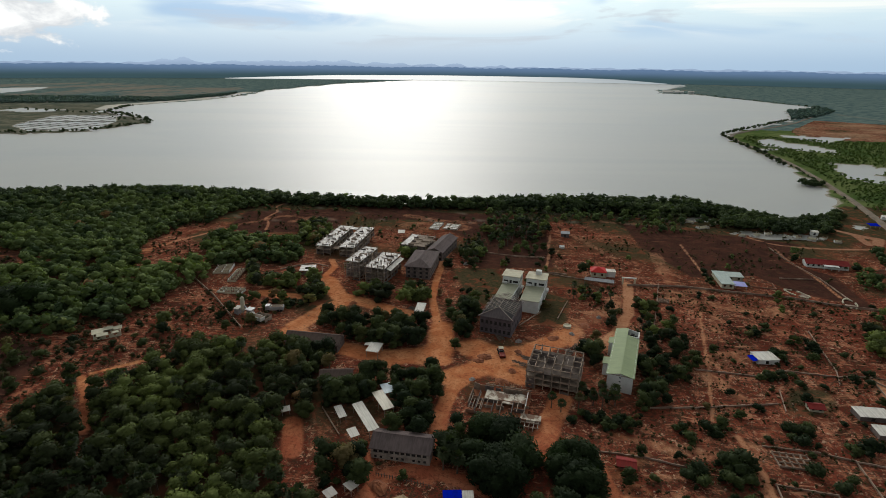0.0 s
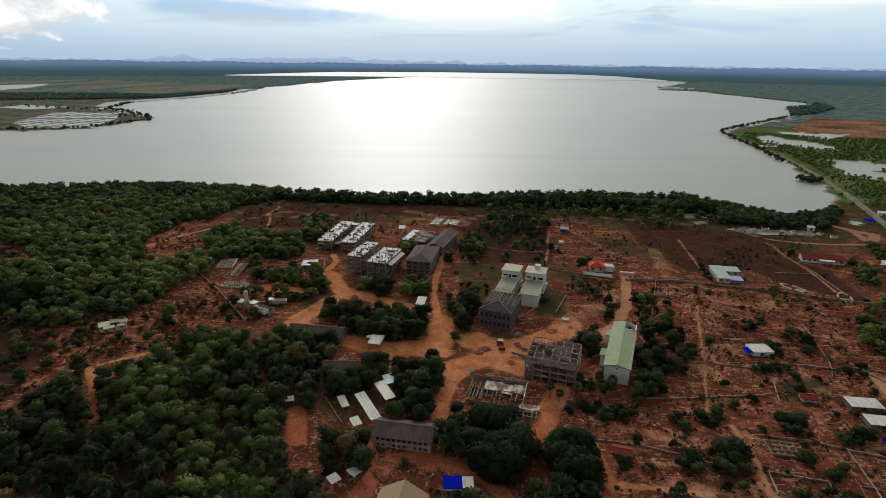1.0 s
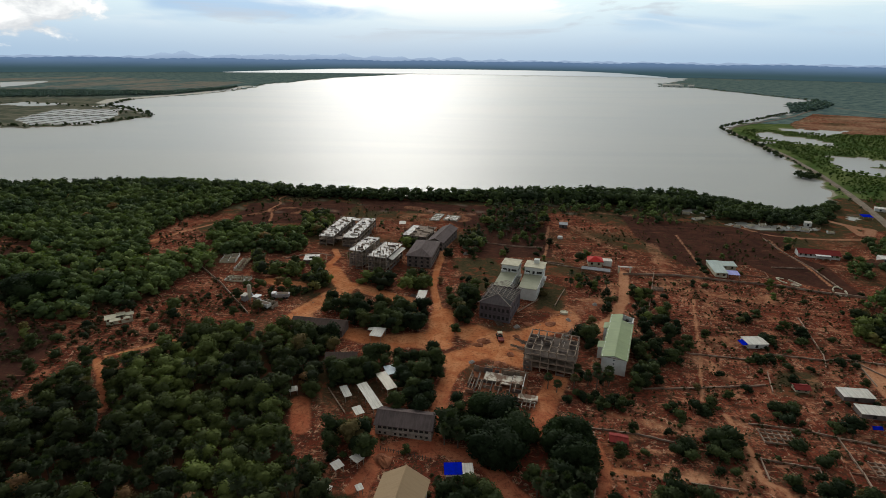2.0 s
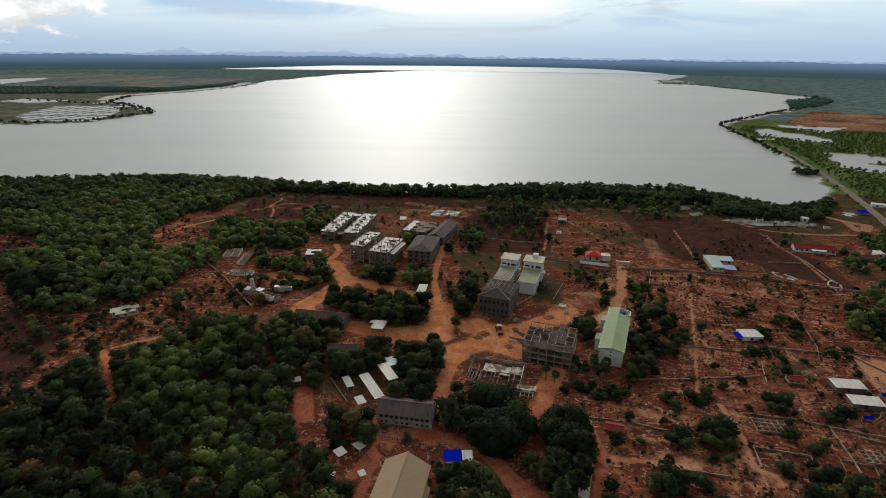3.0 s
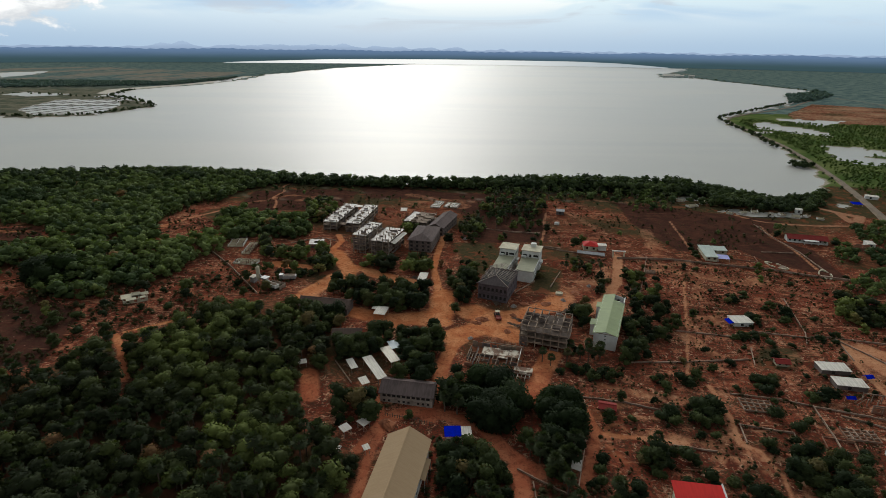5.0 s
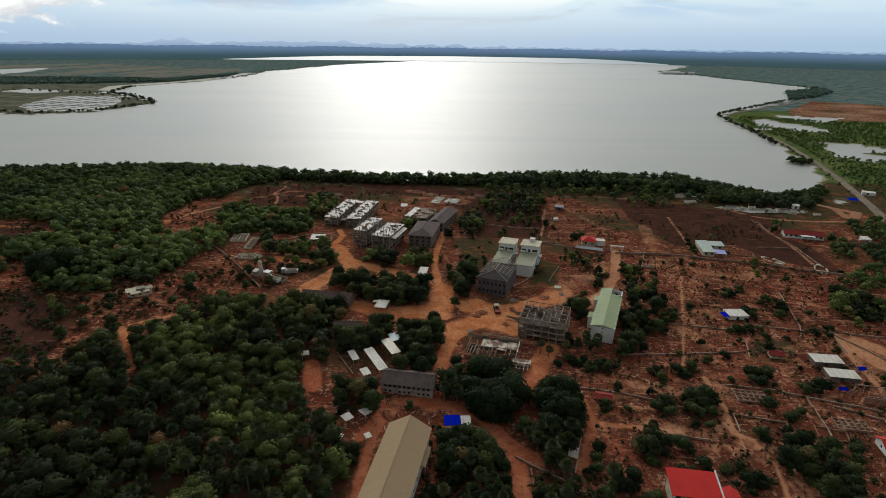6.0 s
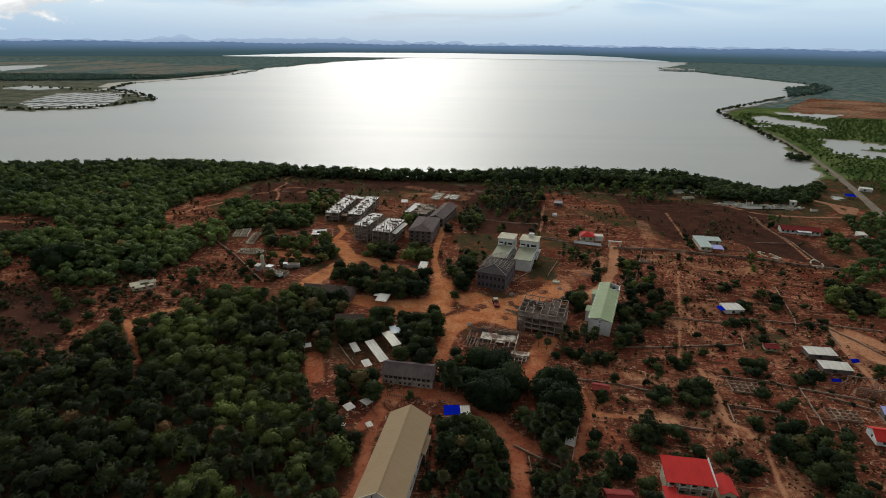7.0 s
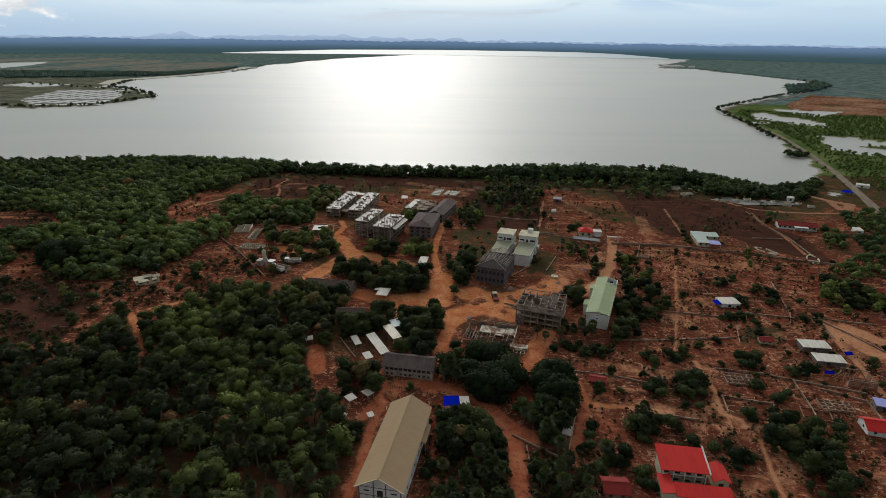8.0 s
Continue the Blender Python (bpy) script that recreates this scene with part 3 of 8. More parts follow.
NORTH_WOODS = {
    "N7": [(28, 374), (77, 384), (67, 314), (50, 288), (22, 274)],
    "N8": [(247, 296), (282, 301), (266, 280), (243, 279)],
    "N1": [(29, 390), (80, 401), (165, 396), (171, 376), (151, 323), (130, 329), (112, 351), (70, 341), (34, 344)],
    "N2": [(-113, 405), (-77, 407), (-73, 399), (-102, 393)],
    "N3": [(244, 281), (279, 297), (212, 209), (210, 216), (226, 246)],
    "N4": [(196, 294), (209, 292), (198, 278), (191, 281)],
    "N5": [(190, 215), (218, 231), (224, 224), (207, 202), (189, 202)],
    "N6": [(217, 276), (224, 272), (223, 250), (211, 238), (209, 254)],
}
SHORE_WOOD = [(178, 405), (212, 370), (240, 332), (266, 342), (229, 312), (196, 330), (162, 352)]
MEADOWS = [
    [(117, 158), (138, 160), (129, 147), (116, 140), (107, 140)], [(96, 116), (107, 117), (105, 112), (94, 107)], [(50, 226), (54, 215), (48, 204), (42, 207)], [(25, 268), (29, 244), (18, 218), (11, 242), (15, 262)], [(85, 106), (97, 104), (93, 99), (82, 99)],
    [(5, 254), (27, 262), (28, 230), (21, 214), (13, 220)], [(46, 228), (59, 222), (52, 190), (38, 196)],
    [(-60, 372), (0, 365), (0, 345), (-60, 345)], [(150, 330), (215, 320), (230, 345), (160, 366)],
]
BAY = [(-420, 400), (-343, 405), (-243, 421), (-172, 415), (-124, 404), (-71, 396), (6, 393), (92, 394), (149, 401), (205, 383), (236, 356), (262, 366), (287, 384),
       (301, 394), (346, 492), (374, 581), (400, 682), (420, 790), (437, 843), (530, 946), (702, 1115), (815, 1300), (830, 1345), (874, 1393), (964, 1443)]
BAY_FAR = [(1020, 1531), (1005, 1820), (988, 2200), (871, 2257), (992, 2597), (1254, 3010), (1661, 3813), (1790, 4600), (1500, 4900), (0, 5200), (-1500, 4900), (-1700, 4450),
           (-1684, 4127), (-1116, 3640), (-695, 3690), (-208, 3764), (-543, 2857), (-668, 2070), (-637, 1800), (-653, 1531), (-733, 1282), (-690, 1120), (-560, 1010), (-500, 930),
           (-530, 800), (-600, 760), (-760, 800), (-900, 600), (-700, 420)]
BAY = BAY + BAY_FAR
PONDS = [
    [(184, 331), (197, 333), (208, 325), (217, 328), (235, 323), (231, 311), (211, 312), (192, 315)],
    [(166, 365), (180, 364), (196, 362), (186, 350), (168, 352)],
    [(458, 801), (494, 821), (489, 770), (508, 771), (515, 711), (492, 673), (474, 680), (457, 715), (440, 745)],
    [(435, 599), (456, 600), (487, 569), (520, 575), (463, 537), (433, 535), (470, 505), (425, 487), (401, 496), (393, 516), (403, 545)],
    [(457, 715), (423, 694), (415, 708), (422, 718)],
    [(525, 872), (563, 862), (620, 835), (581, 801), (559, 776), (535, 816)],
    [(269, 353), (290, 367), (285, 351), (276, 342), (264, 342)],
    [(-711, 1096), (-661, 1300), (-640, 1420), (-700, 1426), (-745, 1250)],
    [(-668, 1560), (-655, 1700), (-680, 1990), (-700, 1700)],
    [(-930, 1133), (-905, 1200), (-779, 1157), (-828, 1092)],
    [(-1250, 1390), (-1100, 1420), (-980, 1370), (-1120, 1330)],
    [(172, 329), (190, 328), (214, 324), (232, 319), (214, 320), (186, 323)],
    [(163, 364), (191, 361), (186, 349), (166, 352)],
    [(-1620, 1984), (-1529, 2159), (-1408, 1902), (-1378, 1717)],
]
CAUSEWAY = [(274, 290), (290, 328), (308, 370), (326, 414), (354, 492), (384, 590), (400, 665), (422, 776), (440, 835), (461, 868), (519, 924), (604, 993), (681, 1065), (932, 1352)]
FAR_BELTS = [
    [(-1272, 1519), (-1026, 1572), (-782, 1568), (-701, 1872), (-676, 1707), (-727, 1454), (-890, 1358), (-1082, 1284)],
    [(-2401, 2909), (-2284, 3866), (-1334, 3416), (-1074, 3061), (-1229, 2491), (-1784, 2769), (-1922, 2319)],
    [(-1391, 3388), (-1001, 3718), (-189, 3545), (-437, 2927), (-792, 2313), (-960, 2445)],
    [(1328, 2880), (1118, 2028), (1079, 1618), (976, 1435), (946, 1327), (935, 1157), (1065, 1240), (2329, 2772), (2122, 3446)],
    [(797, 1306), (1046, 1567), (963, 1363), (804, 1191), (717, 1130)],
]
FAR_FIELDS = [
    [(-1880, 2268), (-1694, 2628), (-1174, 2375), (-819, 2196), (-736, 1864), (-807, 1618), (-1311, 1566)],
    [(-2300, 2900), (-1900, 3500), (-1400, 3300), (-1700, 2900)],
    [(1530, 2116), (1637, 2066), (1517, 1911), (1438, 1958)],
]
BEACH = [(-735, 1190), (-772, 1290), (-692, 1531), (-674, 1700), (-690, 1950)]
DRY_FIELD = [(594, 935), (754, 1121), (804, 1094), (900, 1000), (720, 783), (573, 802), (560, 869)]
SALT_PANS = [(-692, 869), (-738, 1033), (-631, 1060), (-571, 948), (-529, 815), (-622, 805)]


def step(a, b, x):
    u = np.clip((x - a) / (b - a), 0, 1)
    return u * u * (3 - 2 * u)


def ground_z(x, y):
    """The lie of the dry land: a slow fall to the right and to the shore."""
    return 0.6 + (1.6 - 0.035 * np.clip(x, -160, 160)) * (1 - step(220, 338, y))


def level(x, y):
    return float(ground_z(np.float64(x), np.float64(y)))


def to_line(x, y, line, closed=False):
    """The distance from points to a line of places."""
    best = np.full(x.shape, 1e12)
    ends = line[1:] + line[:1] if closed else line[1:]
    for (ax, ay), (bx, by) in zip(line, ends):
        dx, dy = bx - ax, by - ay
        t = np.clip(((x - ax) * dx + (y - ay) * dy) / (dx * dx + dy * dy), 0, 1)
        best = np.minimum(best, (x - ax - t * dx) ** 2 + (y - ay - t * dy) ** 2)
    return np.sqrt(best)


def inside(x, y, loop):
    got = np.zeros(x.shape, bool)
    for (ax, ay), (bx, by) in zip(loop, loop[1:] + loop[:1]):
        if ay != by:
            got ^= ((ay > y) != (by > y)) & (x < (bx - ax) * (y - ay) / (by - ay) + ax)
    return got


def wave(x, y, size, seed=0.0):
    """A cheap smooth noise between about -1 and 1."""
    a, b = x / size + seed, y / size - seed
    return (np.sin(a * 1.7 + 1.3 * np.sin(b * 1.1 + seed)) + np.sin(b * 2.3 + 1.7 * np.sin(a * 0.9)) + np.sin((a + b) * 3.1 + 1.1 * np.sin(a * 2.1)) * 0.6) / 2.6


def mesh_from(name, verts, faces, mats=(), smooth=False, normals=None):
    me = bpy.data.meshes.new(name)
    verts, faces = np.asarray(verts, np.float32), np.asarray(faces, np.int32)
    k = faces.shape[1]
    me.vertices.add(len(verts))
    me.vertices.foreach_set("co", verts.ravel())
    me.loops.add(faces.size)
    me.loops.foreach_set("vertex_index", faces.ravel())
    me.polygons.add(len(faces))
    me.polygons.foreach_set("loop_start", np.arange(0, faces.size, k, dtype=np.int32))
    me.polygons.foreach_set("loop_total", np.full(len(faces), k, np.int32))
    if smooth:
        me.polygons.foreach_set("use_smooth", np.ones(len(faces), bool))
    for m in mats:
        me.materials.append(m)
    me.update(calc_edges=True)
    if normals is not None:
        me.polygons.foreach_set("use_smooth", np.ones(len(faces), bool))
        me.normals_split_custom_set_from_vertices(np.asarray(normals, np.float32))
    return me


def land():
    angles = np.radians(np.r_[np.linspace(-50, 50, 480), np.arange(60, 301, 12)])
    radii = np.r_[np.geomspace(42, 480, 390), np.geomspace(485, 3900, 150)]
    a, r = np.meshgrid(angles, radii)
    x, y = r * np.sin(a), r * np.cos(a) - 20
    z = ground_z(x, y)
    wobble = 6 * wave(x, y, 14) * np.clip(r / 500, 0.3, 6)
    dip = np.where(inside(x, y, BAY), 1, -1) * to_line(x, y, BAY, True) + wobble
    z = np.minimum(z, np.clip(-dip * 0.14 + 0.1, -3, 60))
    for pond in PONDS:
        d = np.where(inside(x, y, pond), 1, -1) * to_line(x, y, pond, True) + np.clip(r / 120, 0.5, 5) * (wave(x, y, 17, 2.0) + 1.4 * wave(x, y, 7, 5.0)) - np.clip(r / 300, 0, 2)
        z = np.where(d > 0, np.minimum(z, -0.5), z)
    pans = inside(x, y, SALT_PANS)
    z = np.where(pans, -0.4, z)
    z = z + 0.25 * wave(x, y, 9, 1.0) * (z > 0.4) * (r < 600)

    def soft(d, w):
        return np.clip(0.5 - d / w, 0, 1)

    sand = np.zeros(x.shape)
    for width, line in ROADS:
        sand = np.maximum(sand, soft(to_line(x, y, line) - width / 2 + (0.2 if width > 2.5 else 0.0), max(3.4, 0.75 * width)))
    for width, line in WASHES:
        sand = np.maximum(sand, 0.46 * soft(to_line(x, y, line) - width / 2, 6.0))
    tilled = np.zeros(x.shape)
    for loop in FIELDS:
        tilled = np.maximum(tilled, soft(np.where(inside(x, y, loop), -1, 1) * to_line(x, y, loop, True), 8.0))
    wood = np.zeros(x.shape)
    for loop in [*FAR_WOODS.values(), *NEAR_WOODS.values(), *(BUSHES[k] for k in ("D1", "D2", "D4", "D5", "D6", "C4"))]:
        wood = np.maximum(wood, soft(np.where(inside(x, y, loop), -1, 1) * to_line(x, y, loop, True) + 1.5, 6.0))
    bare = np.zeros(x.shape)
    for loop in CLEARINGS.values():
        bare = np.maximum(bare, soft(np.where(inside(x, y, loop), -1, 1) * to_line(x, y, loop, True), 6.0))
    wood = wood * (1 - bare)
    belts, pale = np.zeros(x.shape), np.zeros(x.shape)
    for loop in FAR_BELTS:
        belts = np.maximum(belts, soft(np.where(inside(x, y, loop), -1, 1) * to_line(x, y, loop, True), 40.0))
    for loop in FAR_FIELDS:
        pale = np.maximum(pale, soft(np.where(inside(x, y, loop), -1, 1) * to_line(x, y, loop, True), 90.0))
    strand = soft(to_line(x, y, BEACH) - 20, 20.0)
    inland = -dip
    beyond = ((y > 520) | (r > 620)).astype(float) * (inland > 0)
    marsh = soft(-inland, 4.0) * ((x > 250) & (y > 400) & (y < 930) & (x - 330 < 0.75 * (y - 300) + 250)).astype(float)
    beyond = np.clip(beyond - marsh, 0, 1)
    dry = inside(x, y, DRY_FIELD)
    marsh, beyond = np.where(dry, 0, marsh), np.where(dry, 0, beyond)
    sand = np.where(dry, 0.46 + 0.1 * wave(x, y, 40), sand)
    turf = np.zeros(x.shape)
    for loop in MEADOWS:
        turf = np.maximum(turf, soft(np.where(inside(x, y, loop), -1, 1) * to_line(x, y, loop, True), 8.0))
    belt = soft(np.abs(inland - 24) - 24, 10.0) * (y < 520)
    grass = np.clip(0.36 + 0.28 * wave(x, y, 24, 3.0) + 0.5 * belt + 0.6 * turf + 0.10 * step(235, 300, y) - 0.42 * step(25, 70, x) * (y < 235) - 0.3 * bare, 0, 1)
    count, rows = x.size, len(radii)
    cols = len(angles)
    i = np.arange(count).reshape(rows, cols)
    j = np.roll(i, -1, axis=1)
    faces = np.stack([i[:-1], i[1:], j[1:], j[:-1]], -1).reshape(-1, 4)
    me = mesh_from("ground", np.stack([x, y, z], -1).reshape(-1, 3), faces, [EARTH], True)
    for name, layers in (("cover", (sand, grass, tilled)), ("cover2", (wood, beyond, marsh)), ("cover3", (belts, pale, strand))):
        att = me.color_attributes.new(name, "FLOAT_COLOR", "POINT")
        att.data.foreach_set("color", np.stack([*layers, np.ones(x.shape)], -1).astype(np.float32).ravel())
    ob = tagged(new("ground", me), "red lateritic earth with sandy tracks and scrub grass", "ground", kind="structure")
    # the plot under the flyer's start
    ring = [(42 * math.sin(t), 42 * math.cos(t) - 20, level(42 * math.sin(t), 42 * math.cos(t) - 20)) for t in np.linspace(0, 2 * math.pi, 48, endpoint=False)]
    bm = bmesh.new()
    bm.faces.new([bm.verts.new(v) for v in ring[::-1]])
    me = bpy.data.meshes.new("ground_near")
    bm.to_mesh(me)
    me.materials.append(EARTH)
    tagged(new("ground_near", me), "red earth below the flight's start", "ground", kind="structure")
    return ob


def ring_sheet(name, radius, a0, a1, count, bottom, top, material, label):
    angles = np.radians(np.linspace(a0, a1, count))
    tops = np.array([top(math.degrees(t)) for t in angles])
    lo = np.stack([radius * np.sin(angles), radius * np.cos(angles) - 20, np.full(count, float(bottom))], -1)
    hi = lo.copy()
    hi[:, 2] = tops
    k = np.arange(count - 1)
    me = mesh_from(name, np.r_[lo, hi], np.stack([k, k + 1, k + 1 + count, k + count], -1), [material])
    return tagged(new(name, me), label, "backdrop", kind="structure")


land()
arc = [math.radians(-86 + 172 * t / 90) for t in range(91)]
ring = [(3800 * math.sin(t), max(340.0 if t < 0 else 316.0, 3800 * math.cos(t) - 20), 0.0) for t in arc] + [(150, 316, 0.0), (150, 340, 0.0)]
bm = bmesh.new()
bm.faces.new([bm.verts.new(v) for v in ring[::-1]])
me = bpy.data.meshes.new("water")
bm.to_mesh(me)
me.materials.append(WATER)
tagged(new("water", me), "broad calm lagoon, silvery under a low hazy sun", "water", kind="structure")


def hill_line(deg):
    """Far hills: low blunt cones and ridges, a few degrees wide."""
    z = 88 + 4 * math.sin(deg * 1.7) + 3 * math.sin(deg * 4.3 + 1)
    for at, wide, high in ((-26.6, 0.9, 62), (-24.7, 1.3, 74), (-20.0, 3.0, 34), (-16.0, 2.0, 36), (-12.5, 1.6, 44), (-10.0, 1.4, 52), (-7.0, 1.6, 40), (-4.6, 1.0, 50), (-1.5, 1.2, 38), (1.0, 1.0, 42), (5.6, 0.5, 32), (-14.0, 7.0, 22)):
        z += 0.5 * high * math.exp(-1.6 * abs((deg - at) / wide) ** 2.2) * (1 + 0.08 * math.sin(deg * 17))
    return 100 + (z - 100) * 0.82


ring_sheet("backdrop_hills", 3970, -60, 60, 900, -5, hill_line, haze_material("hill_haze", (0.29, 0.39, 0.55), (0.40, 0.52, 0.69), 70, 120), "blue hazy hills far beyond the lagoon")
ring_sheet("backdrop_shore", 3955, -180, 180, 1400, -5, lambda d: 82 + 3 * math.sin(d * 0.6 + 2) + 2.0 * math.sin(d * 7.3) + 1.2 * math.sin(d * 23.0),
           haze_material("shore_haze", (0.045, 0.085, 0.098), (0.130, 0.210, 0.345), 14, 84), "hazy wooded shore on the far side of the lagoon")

# the lagoon's farthest reach, behind the spit: a glowing strip, sun glare painted in
def far_water_glare():
    m = bpy.data.materials.new("far_water_glare")
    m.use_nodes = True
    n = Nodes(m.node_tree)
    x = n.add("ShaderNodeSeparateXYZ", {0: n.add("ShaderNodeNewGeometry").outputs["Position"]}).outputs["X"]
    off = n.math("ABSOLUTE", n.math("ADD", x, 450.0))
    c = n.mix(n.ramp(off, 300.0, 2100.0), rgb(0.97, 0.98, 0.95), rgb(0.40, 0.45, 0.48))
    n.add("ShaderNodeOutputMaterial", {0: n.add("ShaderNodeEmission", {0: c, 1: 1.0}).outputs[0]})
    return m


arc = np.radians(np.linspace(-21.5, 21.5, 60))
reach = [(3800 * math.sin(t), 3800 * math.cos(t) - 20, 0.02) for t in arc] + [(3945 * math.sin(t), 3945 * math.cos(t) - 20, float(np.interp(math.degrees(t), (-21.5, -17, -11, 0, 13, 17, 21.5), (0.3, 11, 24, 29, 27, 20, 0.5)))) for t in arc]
me = mesh_from("backdrop_water", reach, [(k, k + 1, k + 61, k + 60) for k in range(59)], [far_water_glare()])
tagged(new("backdrop_water", me), "farthest reach of the lagoon, a glowing strip with painted sun glare", "water", kind="structure")

# the low earth banks between the salt pans
def pan_bunds():
    verts, faces = [], []
    for across, gap in ((False, 27.0), (True, 58.0)):
        d = Vector((0.2, 1.0, 0)).normalized() if not across else Vector((1.0, 0.12, 0)).normalized()
        side = Vector((d.y, -d.x, 0))
        for k in range(-8, 9):
            mid = Vector((-632, 935, 0)) + side * gap * k
            t = np.arange(-190.0, 190.0, 4.0)
            ok = inside(mid.x + d.x * t, mid.y + d.y * t, SALT_PANS)
            if ok.sum() < 4:
                continue
            a, b = mid + d * float(t[ok].min()), mid + d * float(t[ok].max())
            base, w = len(verts), 1.5 if not across else 2.2
            for p in (a, b):
                verts += [tuple(p + side * w + Vector((0, 0, -0.3))), tuple(p + side * w * 0.5 + Vector((0, 0, 0.55))), tuple(p - side * w * 0.5 + Vector((0, 0, 0.55))), tuple(p - side * w + Vector((0, 0, -0.3)))]
            faces += [(base + i, base + i + 1, base + i + 5, base + i + 4) for i in range(3)] + [(base + 3, base + 2, base + 1, base), (base + 4, base + 5, base + 6, base + 7)]
    me = bpy.data.meshes.new("salt_pan_banks")
    me.from_pydata(verts, [], faces)
    me.materials.append(surface("pan_earth", (0.125, 0.112, 0.085), (0.075, 0.072, 0.055), 0.95, scale=0.05, grain=1.0))
    me.update()
    tagged(new("salt_pan_banks", me), "low dark earth banks between shallow salt pans", "banks", kind="structure")


pan_bunds()

# ---- building blocks ----
class Shape:
    """Boxes and plates in one mesh."""

    def __init__(self):
        self.v, self.f = [], []

    def hull(self, pts, faces):
        k = len(self.v)
        self.v += [tuple(p) for p in pts]
        self.f += [tuple(i + k for i in f) for f in faces]
        return self

    def box(self, x0, x1, y0, y1, z0, z1):
        p = [(x0, y0, z0), (x1, y0, z0), (x1, y1, z0), (x0, y1, z0), (x0, y0, z1), (x1, y0, z1), (x1, y1, z1), (x0, y1, z1)]
        return self.hull(p, [(0, 3, 2, 1), (4, 5, 6, 7), (0, 1, 5, 4), (1, 2, 6, 5), (2, 3, 7, 6), (3, 0, 4, 7)])

    def plate(self, corners, thick):
        """A four-cornered plate, corners anticlockwise from above, thickened downwards."""
        low = [(x, y, z - thick) for x, y, z in corners]
        n = len(corners)
        faces = [tuple(range(n)), tuple(range(2 * n - 1, n - 1, -1))] + [(i, i + n, (i + 1) % n + n, (i + 1) % n) for i in range(n)]
        return self.hull(list(corners) + low, faces)

    def beam(self, a, b, w):
        """A square bar from a to b."""
        a, b = Vector(a), Vector(b)
        d = (b - a).normalized()
        s = d.cross(Vector((0, 0, 1)) if abs(d.z) < 0.9 else Vector((1, 0, 0))).normalized() * w / 2
        t = d.cross(s).normalized() * w / 2
        p = [a - s - t, a + s - t, a + s + t, a - s + t, b - s - t, b + s - t, b + s + t, b - s + t]
        return self.hull(p, [(0, 3, 2, 1), (4, 5, 6, 7), (0, 1, 5, 4), (1, 2, 6, 5), (2, 3, 7, 6), (3, 0, 4, 7)])

    def moved(self, m):
        self.v = [tuple(m @ Vector(p)) for p in self.v]
        return self

    def mesh(self, name, material):
        me = bpy.data.meshes.new(name)
        me.from_pydata(self.v, [], self.f)
        me.materials.append(material)
        me.update()
        return me


def part(name, shape, material, parent, label=""):
    ob = new(name, shape.mesh(name, material))
    ob.parent = parent
    return tagged(ob, label)


FOOTPRINTS = []


def thing(name, x, y, turn, label, category, u=0.0, v=0.0, group="", sink=0.0):
    top = new(name)
    top.matrix_world = pose(x, y, level(x, y) - sink, 0, 0, turn)
    if u:
        FOOTPRINTS.append((x, y, turn, u, v))
    return tagged(top, label, category, group)


def panel(length, height, thick, holes):
    """A wall along x with holes (x0, x1, z0, z1) through it."""
    xs = sorted({0.0, length, *(h[0] for h in holes), *(h[1] for h in holes)})
    zs = sorted({0.0, height, *(min(h[2], height) for h in holes), *(min(h[3], height) for h in holes)})
    nx, nz = len(xs), len(zs)

    def solid(i, j):
        if not (0 <= i < nx - 1 and 0 <= j < nz - 1):
            return False
        x, z = (xs[i] + xs[i + 1]) / 2, (zs[j] + zs[j + 1]) / 2
        return not any(h[0] < x < h[1] and h[2] < z < h[3] for h in holes)

    def at(i, j, back):
        return (j * nx + i) * 2 + back

    s = Shape()
    faces = []
    for i in range(nx - 1):
        for j in range(nz - 1):
            if solid(i, j):
                faces.append((at(i, j, 0), at(i + 1, j, 0), at(i + 1, j + 1, 0), at(i, j + 1, 0)))
                faces.append((at(i, j, 1), at(i, j + 1, 1), at(i + 1, j + 1, 1), at(i + 1, j, 1)))
                for near, p, q in (((i, j - 1), (i, j), (i + 1, j)), ((i + 1, j), (i + 1, j), (i + 1, j + 1)), ((i, j + 1), (i + 1, j + 1), (i, j + 1)), ((i - 1, j), (i, j + 1), (i, j))):
                    if not solid(*near):
                        faces.append((at(*q, 0), at(*p, 0), at(*p, 1), at(*q, 1)))
    used = sorted({k for f in faces for k in f})
    place = {k: n for n, k in enumerate(used)}
    points = [(xs[(k // 2) % nx], thick * (k % 2), zs[(k // 2) // nx]) for k in used]
    return s.hull(points, [tuple(place[k] for k in f) for f in faces])


def grid_holes(length, cols, sills, wide, high, inset=0.0):
    step_x = (length - 2 * inset) / cols
    return [(inset + (k + 0.5) * step_x - wide / 2, inset + (k + 0.5) * step_x + wide / 2, z, z + high) for k in range(cols) for z in sills]


